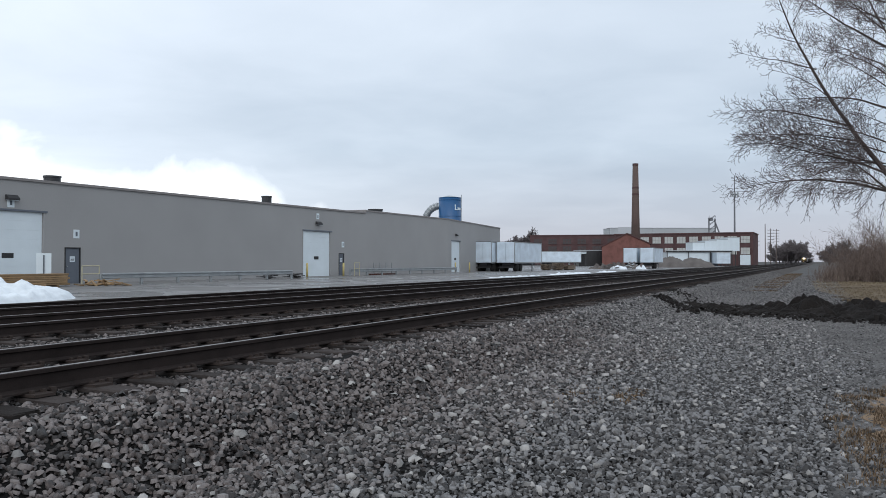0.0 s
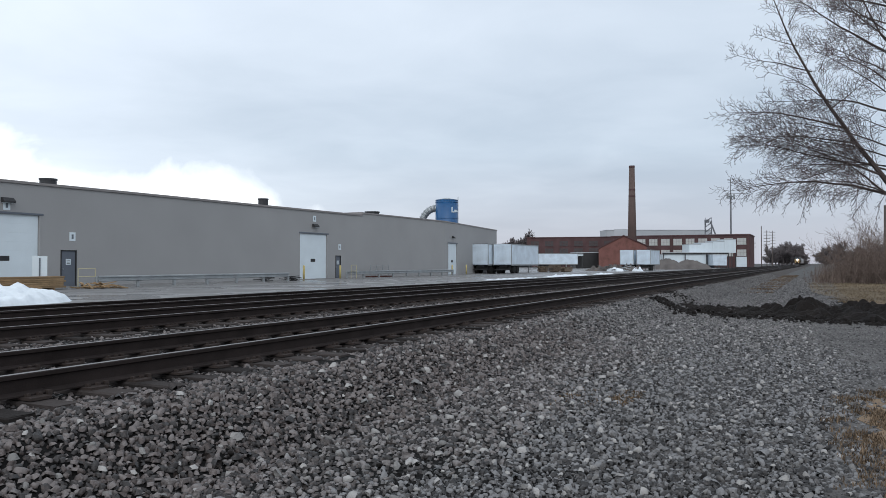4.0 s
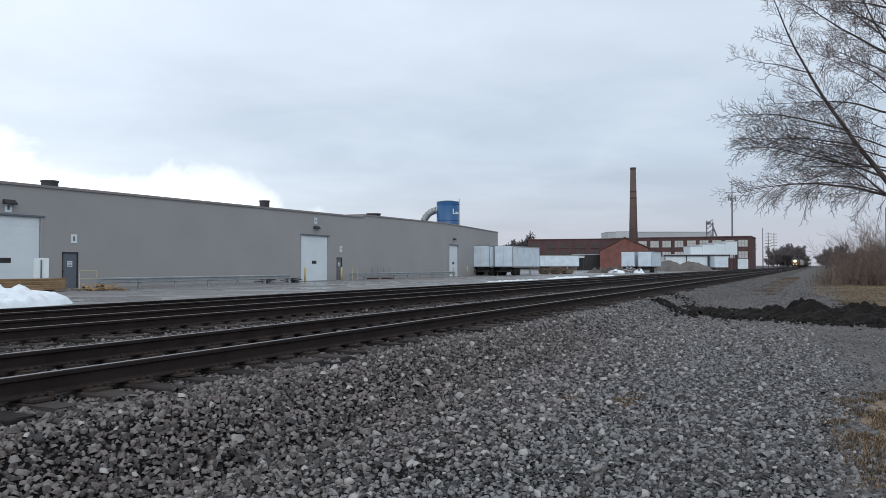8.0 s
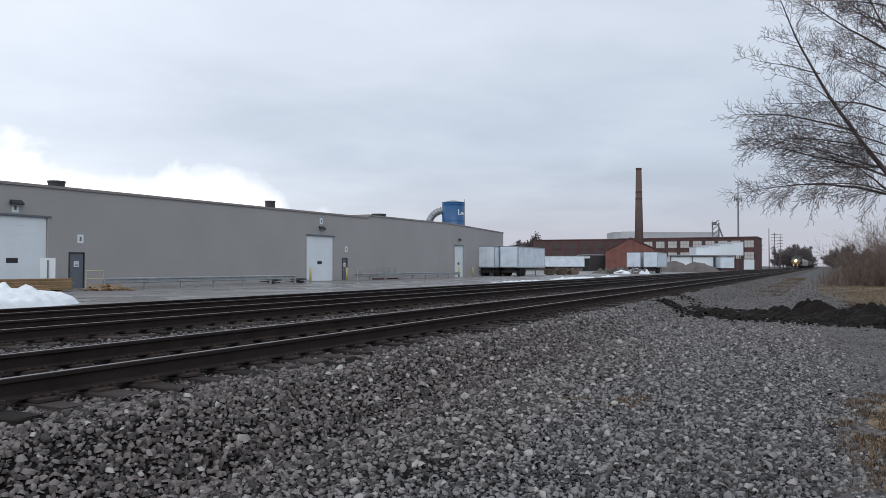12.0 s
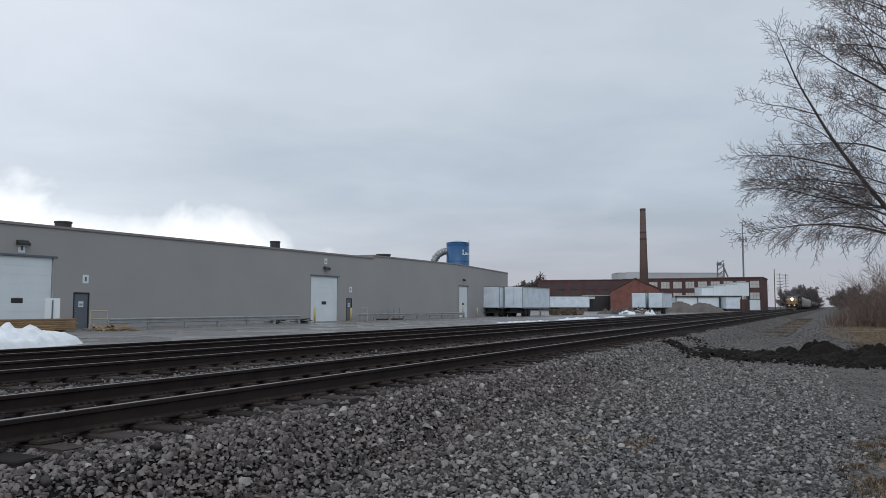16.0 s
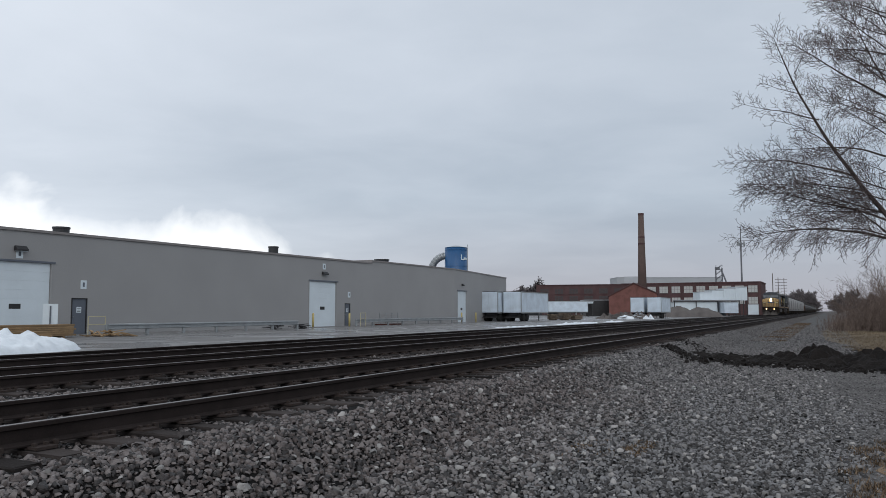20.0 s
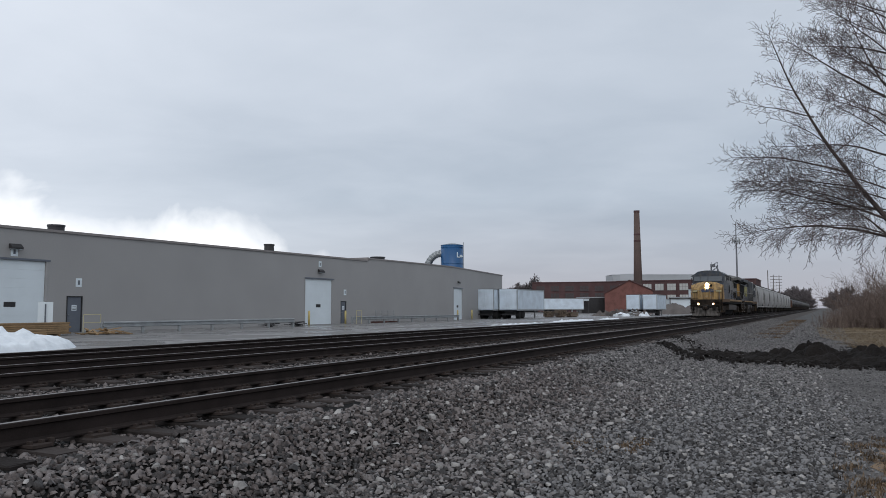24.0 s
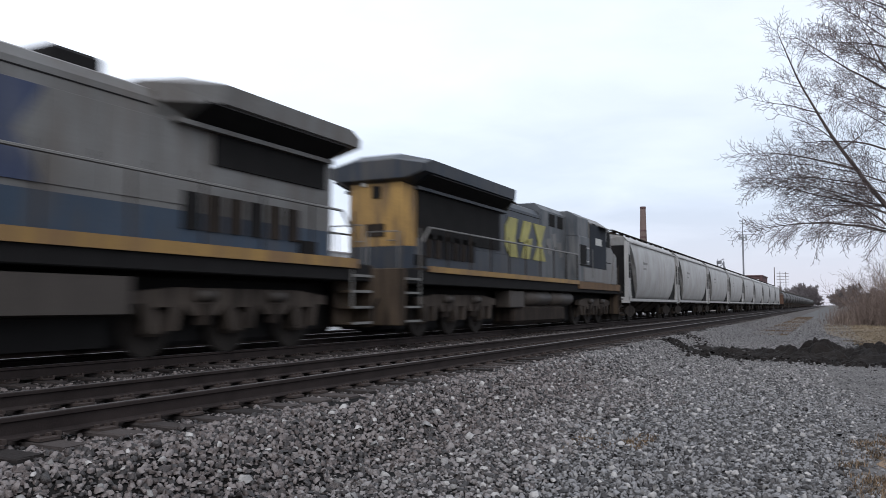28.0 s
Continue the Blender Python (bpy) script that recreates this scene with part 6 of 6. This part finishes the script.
    part("radiator_wing", loft([(16.35 if old else 14.4, both(front)), (17.35 if old else 14.9, both(wing)), (21.2 if old else 20.8, both(wing)), (21.6 if old else 21.2, both([(0.98, 4.1), (1.50, 4.24), (1.52, 4.42), (0.6, 4.60)]))]),
         TM["grey"] if old else TM["navy"], t, "flared radiator housing")
    part("roof_cap", box(-0.5, 17.6 if old else 15.4, 4.66, 0.5, 20.6, 4.78, 0.04), TM["dark"], t)
    for s in (-1, 1):
        a, b = sorted((s * 0.985, s * 1.03))
        part("radiator_intake", box(a, 17.7 if old else 15.0, 3.28 if old else 2.6, b, 21.0 if old else 20.6, 3.92), TM["dark"], t, "black radiator intake")
        ya, yb3 = (17.0, 21.15) if old else (14.9, 20.75)
        # screen; its black also holds the shade under the wing's overhang
        part("wing_screen", slab([(s * 1.02, ya, 3.90), (s * 1.02, yb3, 3.90), (s * 1.52, yb3, 4.17), (s * 1.52, ya, 4.17)], -0.03 * s), TM["dark"], t, "black screen under the radiator wing, overhang shade painted in")
        part("intake_lip", box(min(s * 0.98, s * 1.14), ya - 0.3, 3.84, max(s * 0.98, s * 1.14), yb3, 3.92), hood, t)
        part("hood_seam", box(min(s * 0.98, s * 0.992), 8.0, 4.02, max(s * 0.98, s * 0.992), 16.3, 4.04), TM["dark"], t)
        part("battery_box", box(min(s * 0.98, s * 1.04), 20.15, 1.86, max(s * 0.98, s * 1.04), 20.7, 2.14), TM["dark"], t)
        for k in range(6):
            part("louvre_panel", box(a, 17.0 + k * 0.55, 2.10, b, 17.0 + k * 0.55 + 0.36, 2.74), TM["dark"] if k % 3 == 0 else TM["under"], t)
        a2, b2 = sorted((s * 0.98, s * 0.99))
        part("blue_band", box(a2, 7.97, 1.76, b2, 21.2 if old else 20.7, 2.40 if old else 1.9), band, t, "dark blue lower band")
        for k in range(9):
            yy = 8.4 + k * 1.0
            part("hood_door", box(a2, yy, 2.5, b2 + 0.006 if s > 0 else b2, yy + 0.9, 3.85, 0.004), hood, t)
            part("door_latch", box(min(s * 0.98, s * 1.02), yy + 0.82, 3.0, max(s * 0.98, s * 1.0), yy + 0.84, 3.1), TM["under"], t)
        # the owner's mark as plain blocks
        if old:
            mark_shapes(t, s, 10.9, 14.4, 2.50, 3.84, TM["faded"])
        else:
            mark_shapes(t, s, 14.5, 10.4, 2.46, 3.80, TM["mark"])
        if not old:
            a3, b3 = sorted((s * 1.0, s * 1.015))
            for y3 in (8.3, 9.3):
                part("exhaust_vent", box(a3, y3, 3.86, b3, y3 + 0.72, 4.34), TM["dark"], t, "dark open vent")
            for k, (ya3, za3) in enumerate(((8.3, 2.75), (9.0, 3.05), (9.7, 2.8))):
                part("faded_patch", add_prism(bmesh.new(), [(ya3, za3), (ya3 + 0.45, za3 - 0.05), (ya3 + 0.7, za3 + 0.5), (ya3 + 0.2, za3 + 0.6)], "x", *sorted((s * 1.0, s * 1.006))), TM["grey"], t, "worn paint patch")
    part("exhaust_stack", box(-0.35, 14.9, 4.4, 0.35, 15.9, 4.74, 0.06), TM["dark"], t)
    part("roof_hatch", box(-0.5, 12.0, 4.4, 0.5, 12.8, 4.56, 0.05), TM["under"], t)
    part("antenna_dome", rod((-0.3, 4.6, 4.74), (-0.3, 4.6, 4.84), 0.18, 0.1, 10), TM["pale"], t)
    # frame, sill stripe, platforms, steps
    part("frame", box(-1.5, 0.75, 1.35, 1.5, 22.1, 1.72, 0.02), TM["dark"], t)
    for s in (-1, 1):
        a, b = sorted((s * 1.50, s * 1.56))
        part("sill_stripe", box(a, 7.9, 1.62 if old else 1.67, b, 21.5 if old else 20.9, 1.82), TM["stripe"], t, "faded yellow stripe along the sill")
        part("cab_sill", box(a, 1.2, 1.50, b, 7.9, 1.80), TM["rusty"], t, "rusty brown sill under the cab")
        for y0 in (0.48, 21.35):
            for k in range(4):
                st = part("step", box(min(s * 1.05, s * 1.52), y0, 0.42 + k * 0.34, max(s * 1.05, s * 1.52), y0 + 0.75, 0.47 + k * 0.34), TM["pilot"] if y0 > 5 else TM["under"], t)
                part("step_edge", box(min(s * 1.50, s * 1.535), y0, 0.42 + k * 0.34, max(s * 1.50, s * 1.535), y0 + 0.75, 0.475 + k * 0.34), TM["bright"] if y0 > 5 else TM["under"], st)
            part("step_side", box(min(s * 1.03, s * 1.07), y0, 0.42, max(s * 1.03, s * 1.07), y0 + 0.78, 1.7), TM["pilot"] if y0 > 5 else TM["under"], t)
            part("step_cheek", box(min(s * 1.08, s * 1.52), y0 + 0.75, 0.42, max(s * 1.08, s * 1.52), y0 + 0.8, 1.7), TM["pilot"], t)
            part("step_rail", rod((s * 1.5, y0 + (0.78 if y0 < 5 else 0), 0.8), (s * 1.5, y0 + (0.78 if y0 < 5 else 0), 2.75), 0.022, seg=5), TM["bright"] if y0 > 5 else TM["under"], t)
        rails_ = [(s * 1.53, 8.0, 2.86), (s * 1.53, 20.9, 2.80), (s * 1.53, 21.3, 2.4)]
        railing(t, rails_, [(8.1 + 1.47 * k, 2.84) for k in range(10)], "bright", s * 1.53)
        part("walkway", box(min(s * 0.98, s * 1.52), 7.95, 1.70, max(s * 0.98, s * 1.52), 21.4, 1.752), TM["under"], t)
    # ends: pilot plates, plough, coupler, ditch lights
    for y0, d in ((0.75, -1), (22.1, 1)):
        part("end_plate", box(-1.5, min(y0, y0 + d * 0.08), 0.34 if y0 > 5 else 0.75, 1.5, max(y0, y0 + d * 0.08), 1.72, 0.02), TM["pilot"] if y0 > 5 else TM["under"], t)
        part("coupler", box(-0.16, min(y0, y0 + d * 0.6), 0.75, 0.16, max(y0, y0 + d * 0.6), 1.02, 0.05), TM["under"], t)
        part("end_railing", add_path(bmesh.new(), [(-1.3, y0, 1.7), (-1.3, y0, 2.62), (-0.45, y0, 2.62), (-0.45, y0, 1.7)], 0.016, 5), TM["bright"], t)
        part("end_railing", add_path(bmesh.new(), [(1.3, y0, 1.7), (1.3, y0, 2.62), (0.45, y0, 2.62), (0.45, y0, 1.7)], 0.016, 5), TM["bright"], t)
        for k in range(4):
            part("air_hose", add_path(bmesh.new(), [(-0.8 + k * 0.18, y0 + d * 0.06, 1.0), (-0.76 + k * 0.18, y0 + d * 0.22, 0.75), (-0.74 + k * 0.18, y0 + d * 0.2, 0.45)], 0.03, 6), TM["dark"], t)
    part("deck", box(-1.5, 0.7, 1.66, 1.5, 1.4, 1.74), TM["under"], t)
    for s in (-1, 1):
        part("plough_blade", plough_blade(s), TM["plough"], t, "scraped grey snow plough")
    part("plough_brace", box(-1.3, 0.58, 0.4, 1.3, 0.78, 1.0), TM["dark"], t)
    part("draft_gear", box(-0.34, 0.20, 0.72, 0.34, 0.7, 1.18, 0.08), TM["dark"], t, "black coupler pocket")
    part("knuckle", box(-0.2, -0.2, 0.74, 0.2, 0.22, 1.06, 0.07), TM["under"], t)
    part("uncoupling_lever", add_path(bmesh.new(), [(-1.4, 0.63, 1.25), (-0.5, 0.53, 1.12), (0.0, 0.5, 1.2), (0.5, 0.53, 1.12), (1.4, 0.63, 1.25)], 0.018, 5), TM["frame"], t)
    for k in range(6):
        part("brake_hose", add_path(bmesh.new(), [(0.42 + k * 0.11, 0.62, 1.2), (0.44 + k * 0.10, 0.4, 0.95), (0.40 + k * 0.10, 0.38, 0.6)], 0.03, 6), TM["dark"], t)
    # added black filler boxes stand for the deep shade under frame and trucks
    part("underside_shade", box(-0.62, 0.8, 0.22, 0.62, 21.9, 1.4, 0.1), TM["dark"], t, "black filler box for the shade under the frame")
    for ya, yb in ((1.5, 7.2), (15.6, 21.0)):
        part("truck_shade", box(-0.66, ya, 0.14, 0.66, yb, 1.36, 0.08), TM["dark"], t)
    if way > 0:
        for s in (-1, 1):
            dl = part("ditch_light_box", box(s * 0.70 - 0.15, 0.50, 1.15, s * 0.70 + 0.15, 0.70, 1.42, 0.03), TM["under"], t)
            part("ditch_light", rod((s * 0.70, 0.465, 1.285), (s * 0.70, 0.505, 1.285), 0.098, seg=16), TM["ditch"], dl, "lit ditch light")
        part("mirror", box(-1.72, 3.3, 3.5, -1.66, 3.36, 4.0), TM["under"], t)
    # underneath
    if old:
        tank_top = both([(1.12, 0.66), (1.42, 0.70), (1.44, 1.25), (0.5, 1.30)])
        tank = part("fuel_tank", loft([(8.0, tank_top), (15.6, tank_top)]), TM["tankgrey"], t, "grey-brown fuel tank")
        # the tank's lower half is coloured black for the shade it lies in
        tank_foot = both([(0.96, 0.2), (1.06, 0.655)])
        part("shaded_tank_half", loft([(8.05, tank_foot), (15.55, tank_foot)]), TM["dark"], tank, "lower half of the tank, blackened as shade")
    else:
        part("fuel_tank", box(-1.3, 9.0, 0.2, 1.3, 14.5, 0.85, 0.12), TM["under"], t, "dark fuel tank")
    if not old:
        for s in (-1, 1):
            for k in range(2):
                part("air_reservoir", rod((s * 1.15, 8.3 + k * 2.7, 1.08), (s * 1.15, 10.7 + k * 2.7, 1.08), 0.27, seg=16), TM["tankgrey"], t, "grey air reservoir", True)
            part("filter_box", box(min(s * 0.9, s * 1.42), 13.8, 0.75, max(s * 0.9, s * 1.42), 15.1, 1.3, 0.03), TM["tankgrey"], t)
    loco_truck(t, 4.25)
    loco_truck(t, 18.3)
    t["heading"] = way
    CARS.append((t, u, way))
    return t


def freight_truck(parent, y):
    for dy in (-0.89, 0.89):
        wheelset(parent, y + dy, 0.46)
    prof = [(y - 1.15, 0.42), (y - 0.75, 0.36), (y - 0.45, 0.24), (y + 0.45, 0.24), (y + 0.75, 0.36), (y + 1.15, 0.42), (y + 1.15, 0.62),
            (y + 0.55, 0.80), (y - 0.55, 0.80), (y - 1.15, 0.62)]
    for s in (-1, 1):
        x0, x1 = sorted((s * 0.98, s * 1.12))
        part("side_frame", add_prism(bmesh.new(), prof, "x", x0, x1), TM["under"], parent, "cast steel truck frame")
    part("bolster", box(-1.1, y - 0.18, 0.55, 1.1, y + 0.18, 0.95), TM["under"], parent)


def hopper():
    """A covered hopper: bulged sides, sloped end sheets, end cheeks, roof walk, three outlets, two trucks."""
    t = thing("hopper_car", TRAIN_X, 0, 0, 0, "pale grey covered hopper car with bulged sides and rust streaks", "hopper car", "hopper cars of the train")
    L = 14.05

    half = [(1.26, 1.12), (1.40, 1.35), (1.52, 1.75), (1.585, 2.3), (1.60, 2.9), (1.56, 3.5), (1.46, 4.05), (1.15, 4.38), (0.35, 4.52)]
    sect = both(half)
    bm = bmesh.new()
    rings = []
    for e0, d, k in ((0.0, 1, 1), (0.0, 1, 2), (L, -1, 2), (L, -1, 1)):
        # raked ends: the sheets reach further out at the top than at the sill
        rings.append([bm.verts.new((x * (1.0 if k == 2 else 0.985), e0 + d * (3.0 if k == 2 else 0.66 + 1.75 * max(0.0, 4.05 - z) / 2.93), z)) for x, z in sect])
    for r0, r1 in zip(rings, rings[1:]):
        for i in range(len(sect)):
            bm.faces.new((r0[i], r0[(i + 1) % len(sect)], r1[(i + 1) % len(sect)], r1[i])).smooth = True
    bm.faces.new(rings[0][::-1])
    bm.faces.new(rings[-1])
    bmesh.ops.recalc_face_normals(bm, faces=bm.faces[:])
    bmesh.ops.split_edges(bm, edges=[e for e in bm.edges if any(not f.smooth for f in e.link_faces)])
    part("body", bm, TM["hopper"], t, "pale grey bulged steel sides", False)
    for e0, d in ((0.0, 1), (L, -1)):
        # dark prism over the pale end slope, in place of its shade
        part("end_slope_shade", add_prism(bmesh.new(), [(e0 + d * 0.5, 1.2), (e0 + d * 2.15, 1.2), (e0 + d * 0.70, 3.9), (e0 + d * 0.5, 3.9)], "x", -1.38, 1.38), TM["dark"], t, "dark block that paints the shade on the end slope")
    for s in (-1, 1):
        a, b = sorted((s * 1.45, s * 1.53))
        part("side_sill", box(a, 0.2, 1.03, b, L - 0.2, 1.17), TM["hopper"], t)
        part("top_chord", box(min(s * 1.46, s * 1.53), 0.4, 4.02, max(s * 1.46, s * 1.53), L - 0.4, 4.09), TM["hopper"], t)
        for e0, d in ((0.0, 1), (L, -1)):
            part("end_cheek", add_prism(bmesh.new(), [(e0 + d * 0.1, 1.1), (e0 + d * 0.9, 1.1), (e0 + d * 0.66, 1.5), (e0 + d * 0.52, 2.4), (e0 + d * 0.46, 4.02), (e0 + d * 0.1, 4.02)], "x", *sorted((s * 1.42, s * 1.50))), TM["hopper"], t)
            op = [(e0 + d * 0.16, 2.2), (e0 + d * 0.44, 2.2), (e0 + d * 0.42, 3.4), (e0 + d * 0.16, 3.4)]
            part("cheek_opening", add_prism(bmesh.new(), op, "x", *sorted((s * 1.502, s * 1.512))), TM["dark"], t, "dark end opening")
            for k in range(7):
                part("ladder_rung", rod((s * 1.54, e0 + d * 0.08, 1.3 + k * 0.42), (s * 1.54, e0 + d * 0.45, 1.3 + k * 0.42), 0.012, seg=4), TM["hopper"], t)
        part("stencil_bar", box(min(s * 1.565, s * 1.60), 3.2, 3.02, max(s * 1.565, s * 1.60), 4.2, 3.14), TM["grey"], t)
        part("stencil_bar", box(min(s * 1.565, s * 1.60), 3.2, 2.74, max(s * 1.565, s * 1.60), 3.9, 2.84), TM["grey"], t)
    part("roof_walk", box(-0.72, 0.1, 4.66, -0.5, L - 0.1, 4.69), TM["under"], t)
    part("roof_walk", box(0.5, 0.1, 4.66, 0.72, L - 0.1, 4.69), TM["under"], t)
    for k in range(9):
        part("walk_bracket", box(-0.7, 0.9 + k * 1.53, 4.45, 0.7, 0.95 + k * 1.53, 4.66), TM["under"], t)
    part("roof_hatch", box(-0.35, 1.0, 4.5, 0.35, L - 1.0, 4.62, 0.03), TM["hopper"], t)
    for y0 in (3.0, 5.9, 8.8):
        part("outlet", loft([(y0, both([(0.35, 0.45), (0.45, 0.6), (0.95, 1.0), (0.95, 1.2)])), (y0 + 2.2, both([(0.35, 0.45), (0.45, 0.6), (0.95, 1.0), (0.95, 1.2)]))]), TM["under"], t)
    for e0, d in ((0.0, 1), (L, -1)):
        part("end_sill", box(-1.5, min(e0 + d * 0.1, e0 + d * 0.4), 0.95, 1.5, max(e0 + d * 0.1, e0 + d * 0.4), 1.25), TM["hopper"], t)
        part("coupler", box(-0.15, min(e0 - d * 0.25, e0 + d * 0.3), 0.72, 0.15, max(e0 - d * 0.25, e0 + d * 0.3), 0.98), TM["under"], t)
        for s in (-1.35, 1.35):
            part("end_post", box(s - 0.06, min(e0 + d * 0.12, e0 + d * 0.24), 1.2, s + 0.06, max(e0 + d * 0.12, e0 + d * 0.24), 4.1), TM["hopper"], t)
    part("centre_sill", box(-0.3, 0.2, 0.85, 0.3, L - 0.2, 1.1), TM["under"], t)
    freight_truck(t, 2.0)
    freight_truck(t, L - 2.0)
    return t


def tank_car():
    t = thing("tank_car", TRAIN_X, 0, 0, 0, "dirty black railway tank car with a top platform", "tank car", "tank cars of the train")
    L = 15.6
    part("tank", rod((0, 0.7, 2.55), (0, L - 0.7, 2.55), 1.45, seg=28), TM["black"], t, "black tank shell", True)
    for y, d in ((0.7, -1), (L - 0.7, 1)):
        part("tank_head", rod((0, y, 2.55), (0, y + d * 0.4, 2.55), 1.45, 0.8, 28), TM["black"], t, "", True)
    part("dome", rod((0, L / 2, 3.95), (0, L / 2, 4.35), 0.5, seg=14), TM["black"], t)
    part("top_platform", box(-0.9, L / 2 - 1.1, 4.0, 0.9, L / 2 + 1.1, 4.05), TM["under"], t)
    for s in (-1, 1):
        part("platform_rail", add_path(bmesh.new(), [(s * 0.9, L / 2 - 1.1, 4.05), (s * 0.9, L / 2 - 1.1, 4.75), (s * 0.9, L / 2 + 1.1, 4.75), (s * 0.9, L / 2 + 1.1, 4.05)], 0.025, 5), TM["bright"], t)
        part("ladder", add_path(bmesh.new(), [(s * 1.5, L / 2 - 0.25, 1.0), (s * 1.5, L / 2 - 0.25, 3.2), (s * 0.95, L / 2 - 0.25, 4.0)], 0.025, 5), TM["bright"], t)
        part("side_mark", box(min(s * 1.44, s * 1.47), 3.0, 2.4, max(s * 1.44, s * 1.47), 4.4, 2.7), TM["pale"], t)
    for y in (1.2, L - 3.4):
        part("saddle", box(-1.1, y, 0.85, 1.1, y + 2.2, 1.35), TM["under"], t)
    for y in (-0.1, L - 0.3):
        part("end_sill", box(-1.4, y, 0.85, 1.4, y + 0.4, 1.15), TM["under"], t)
        part("end_rail", add_path(bmesh.new(), [(-1.3, y + 0.2, 1.15), (-1.3, y + 0.2, 2.1), (1.3, y + 0.2, 2.1), (1.3, y + 0.2, 1.15)], 0.025, 5), TM["under"], t)
    part("centre_sill", box(-0.3, 0, 0.8, 0.3, L, 1.1), TM["under"], t)
    freight_truck(t, 2.2)
    freight_truck(t, L - 2.2)
    return t


def gondola():
    t = thing("gondola_car", TRAIN_X, 0, 0, 0, "rusty brown open gondola car with ribbed sides", "gondola car", "freight cars of the train")
    L = 13.0
    for s in (-1, 1):
        part("side", box(min(s * 1.42, s * 1.48), 0.3, 1.1, max(s * 1.42, s * 1.48), L - 0.3, 3.0), TM["brown"], t)
        for k in range(12):
            part("rib", box(min(s * 1.48, s * 1.58), 0.5 + k * 1.08, 1.1, max(s * 1.48, s * 1.58), 0.64 + k * 1.08, 2.95), TM["brown"], t)
        part("top_chord", box(min(s * 1.38, s * 1.6), 0.25, 2.95, max(s * 1.38, s * 1.6), L - 0.25, 3.08), TM["brown"], t)
    for y in (0.3, L - 0.4):
        part("end", box(-1.42, y, 1.1, 1.42, y + 0.1, 3.3), TM["brown"], t)
    part("floor", box(-1.42, 0.3, 1.0, 1.42, L - 0.3, 1.2), TM["under"], t)
    part("centre_sill", box(-0.3, 0, 0.8, 0.3, L, 1.0), TM["under"], t)
    freight_truck(t, 2.0)
    freight_truck(t, L - 2.0)
    return t


def string_cars():
    locomotive(0.0, 1, "grey")
    locomotive(45.75, -1, "blue")
    u = 46.5
    first = hopper()
    for i in range(9):
        CARS.append((first if i == 0 else copy_thing(first, pose(TRAIN_X, u, 0)), u, 1))
        u += 14.27
    g = gondola()
    CARS.append((g, u, 1))
    u += 13.5
    tk = tank_car()
    for i in range(20):
        CARS.append((tk if i == 0 else copy_thing(tk, pose(TRAIN_X, u, 0)), u, 1))
        u += 16.2


string_cars()

# ---- tracks, with their ties piece by piece ----
build_track(0, 300, 90)
build_track(1, 260, 60)
build_track(2, 160, 0)


# ---- what moves ----
def motions():
    for car, u, way in CARS:
        rows = []
        for k in range(0, 29, 4):
            y = FRONT_27 + SPEED * (27 - k) + u
            rows.append((k, pose(TRAIN_X, y, 0, 0, 0, 0 if way > 0 else 180)))
        walk(car, rows)
    for w, y, r in WHEELS:
        turn = math.degrees(SPEED / r)
        way = 1 if w.parent.get("heading", 1) > 0 else -1
        walk(w, [(k / FPS, pose(0, y, r, way * ((turn * k / FPS) % 360))) for k in range(28 * FPS + 1)])


motions()
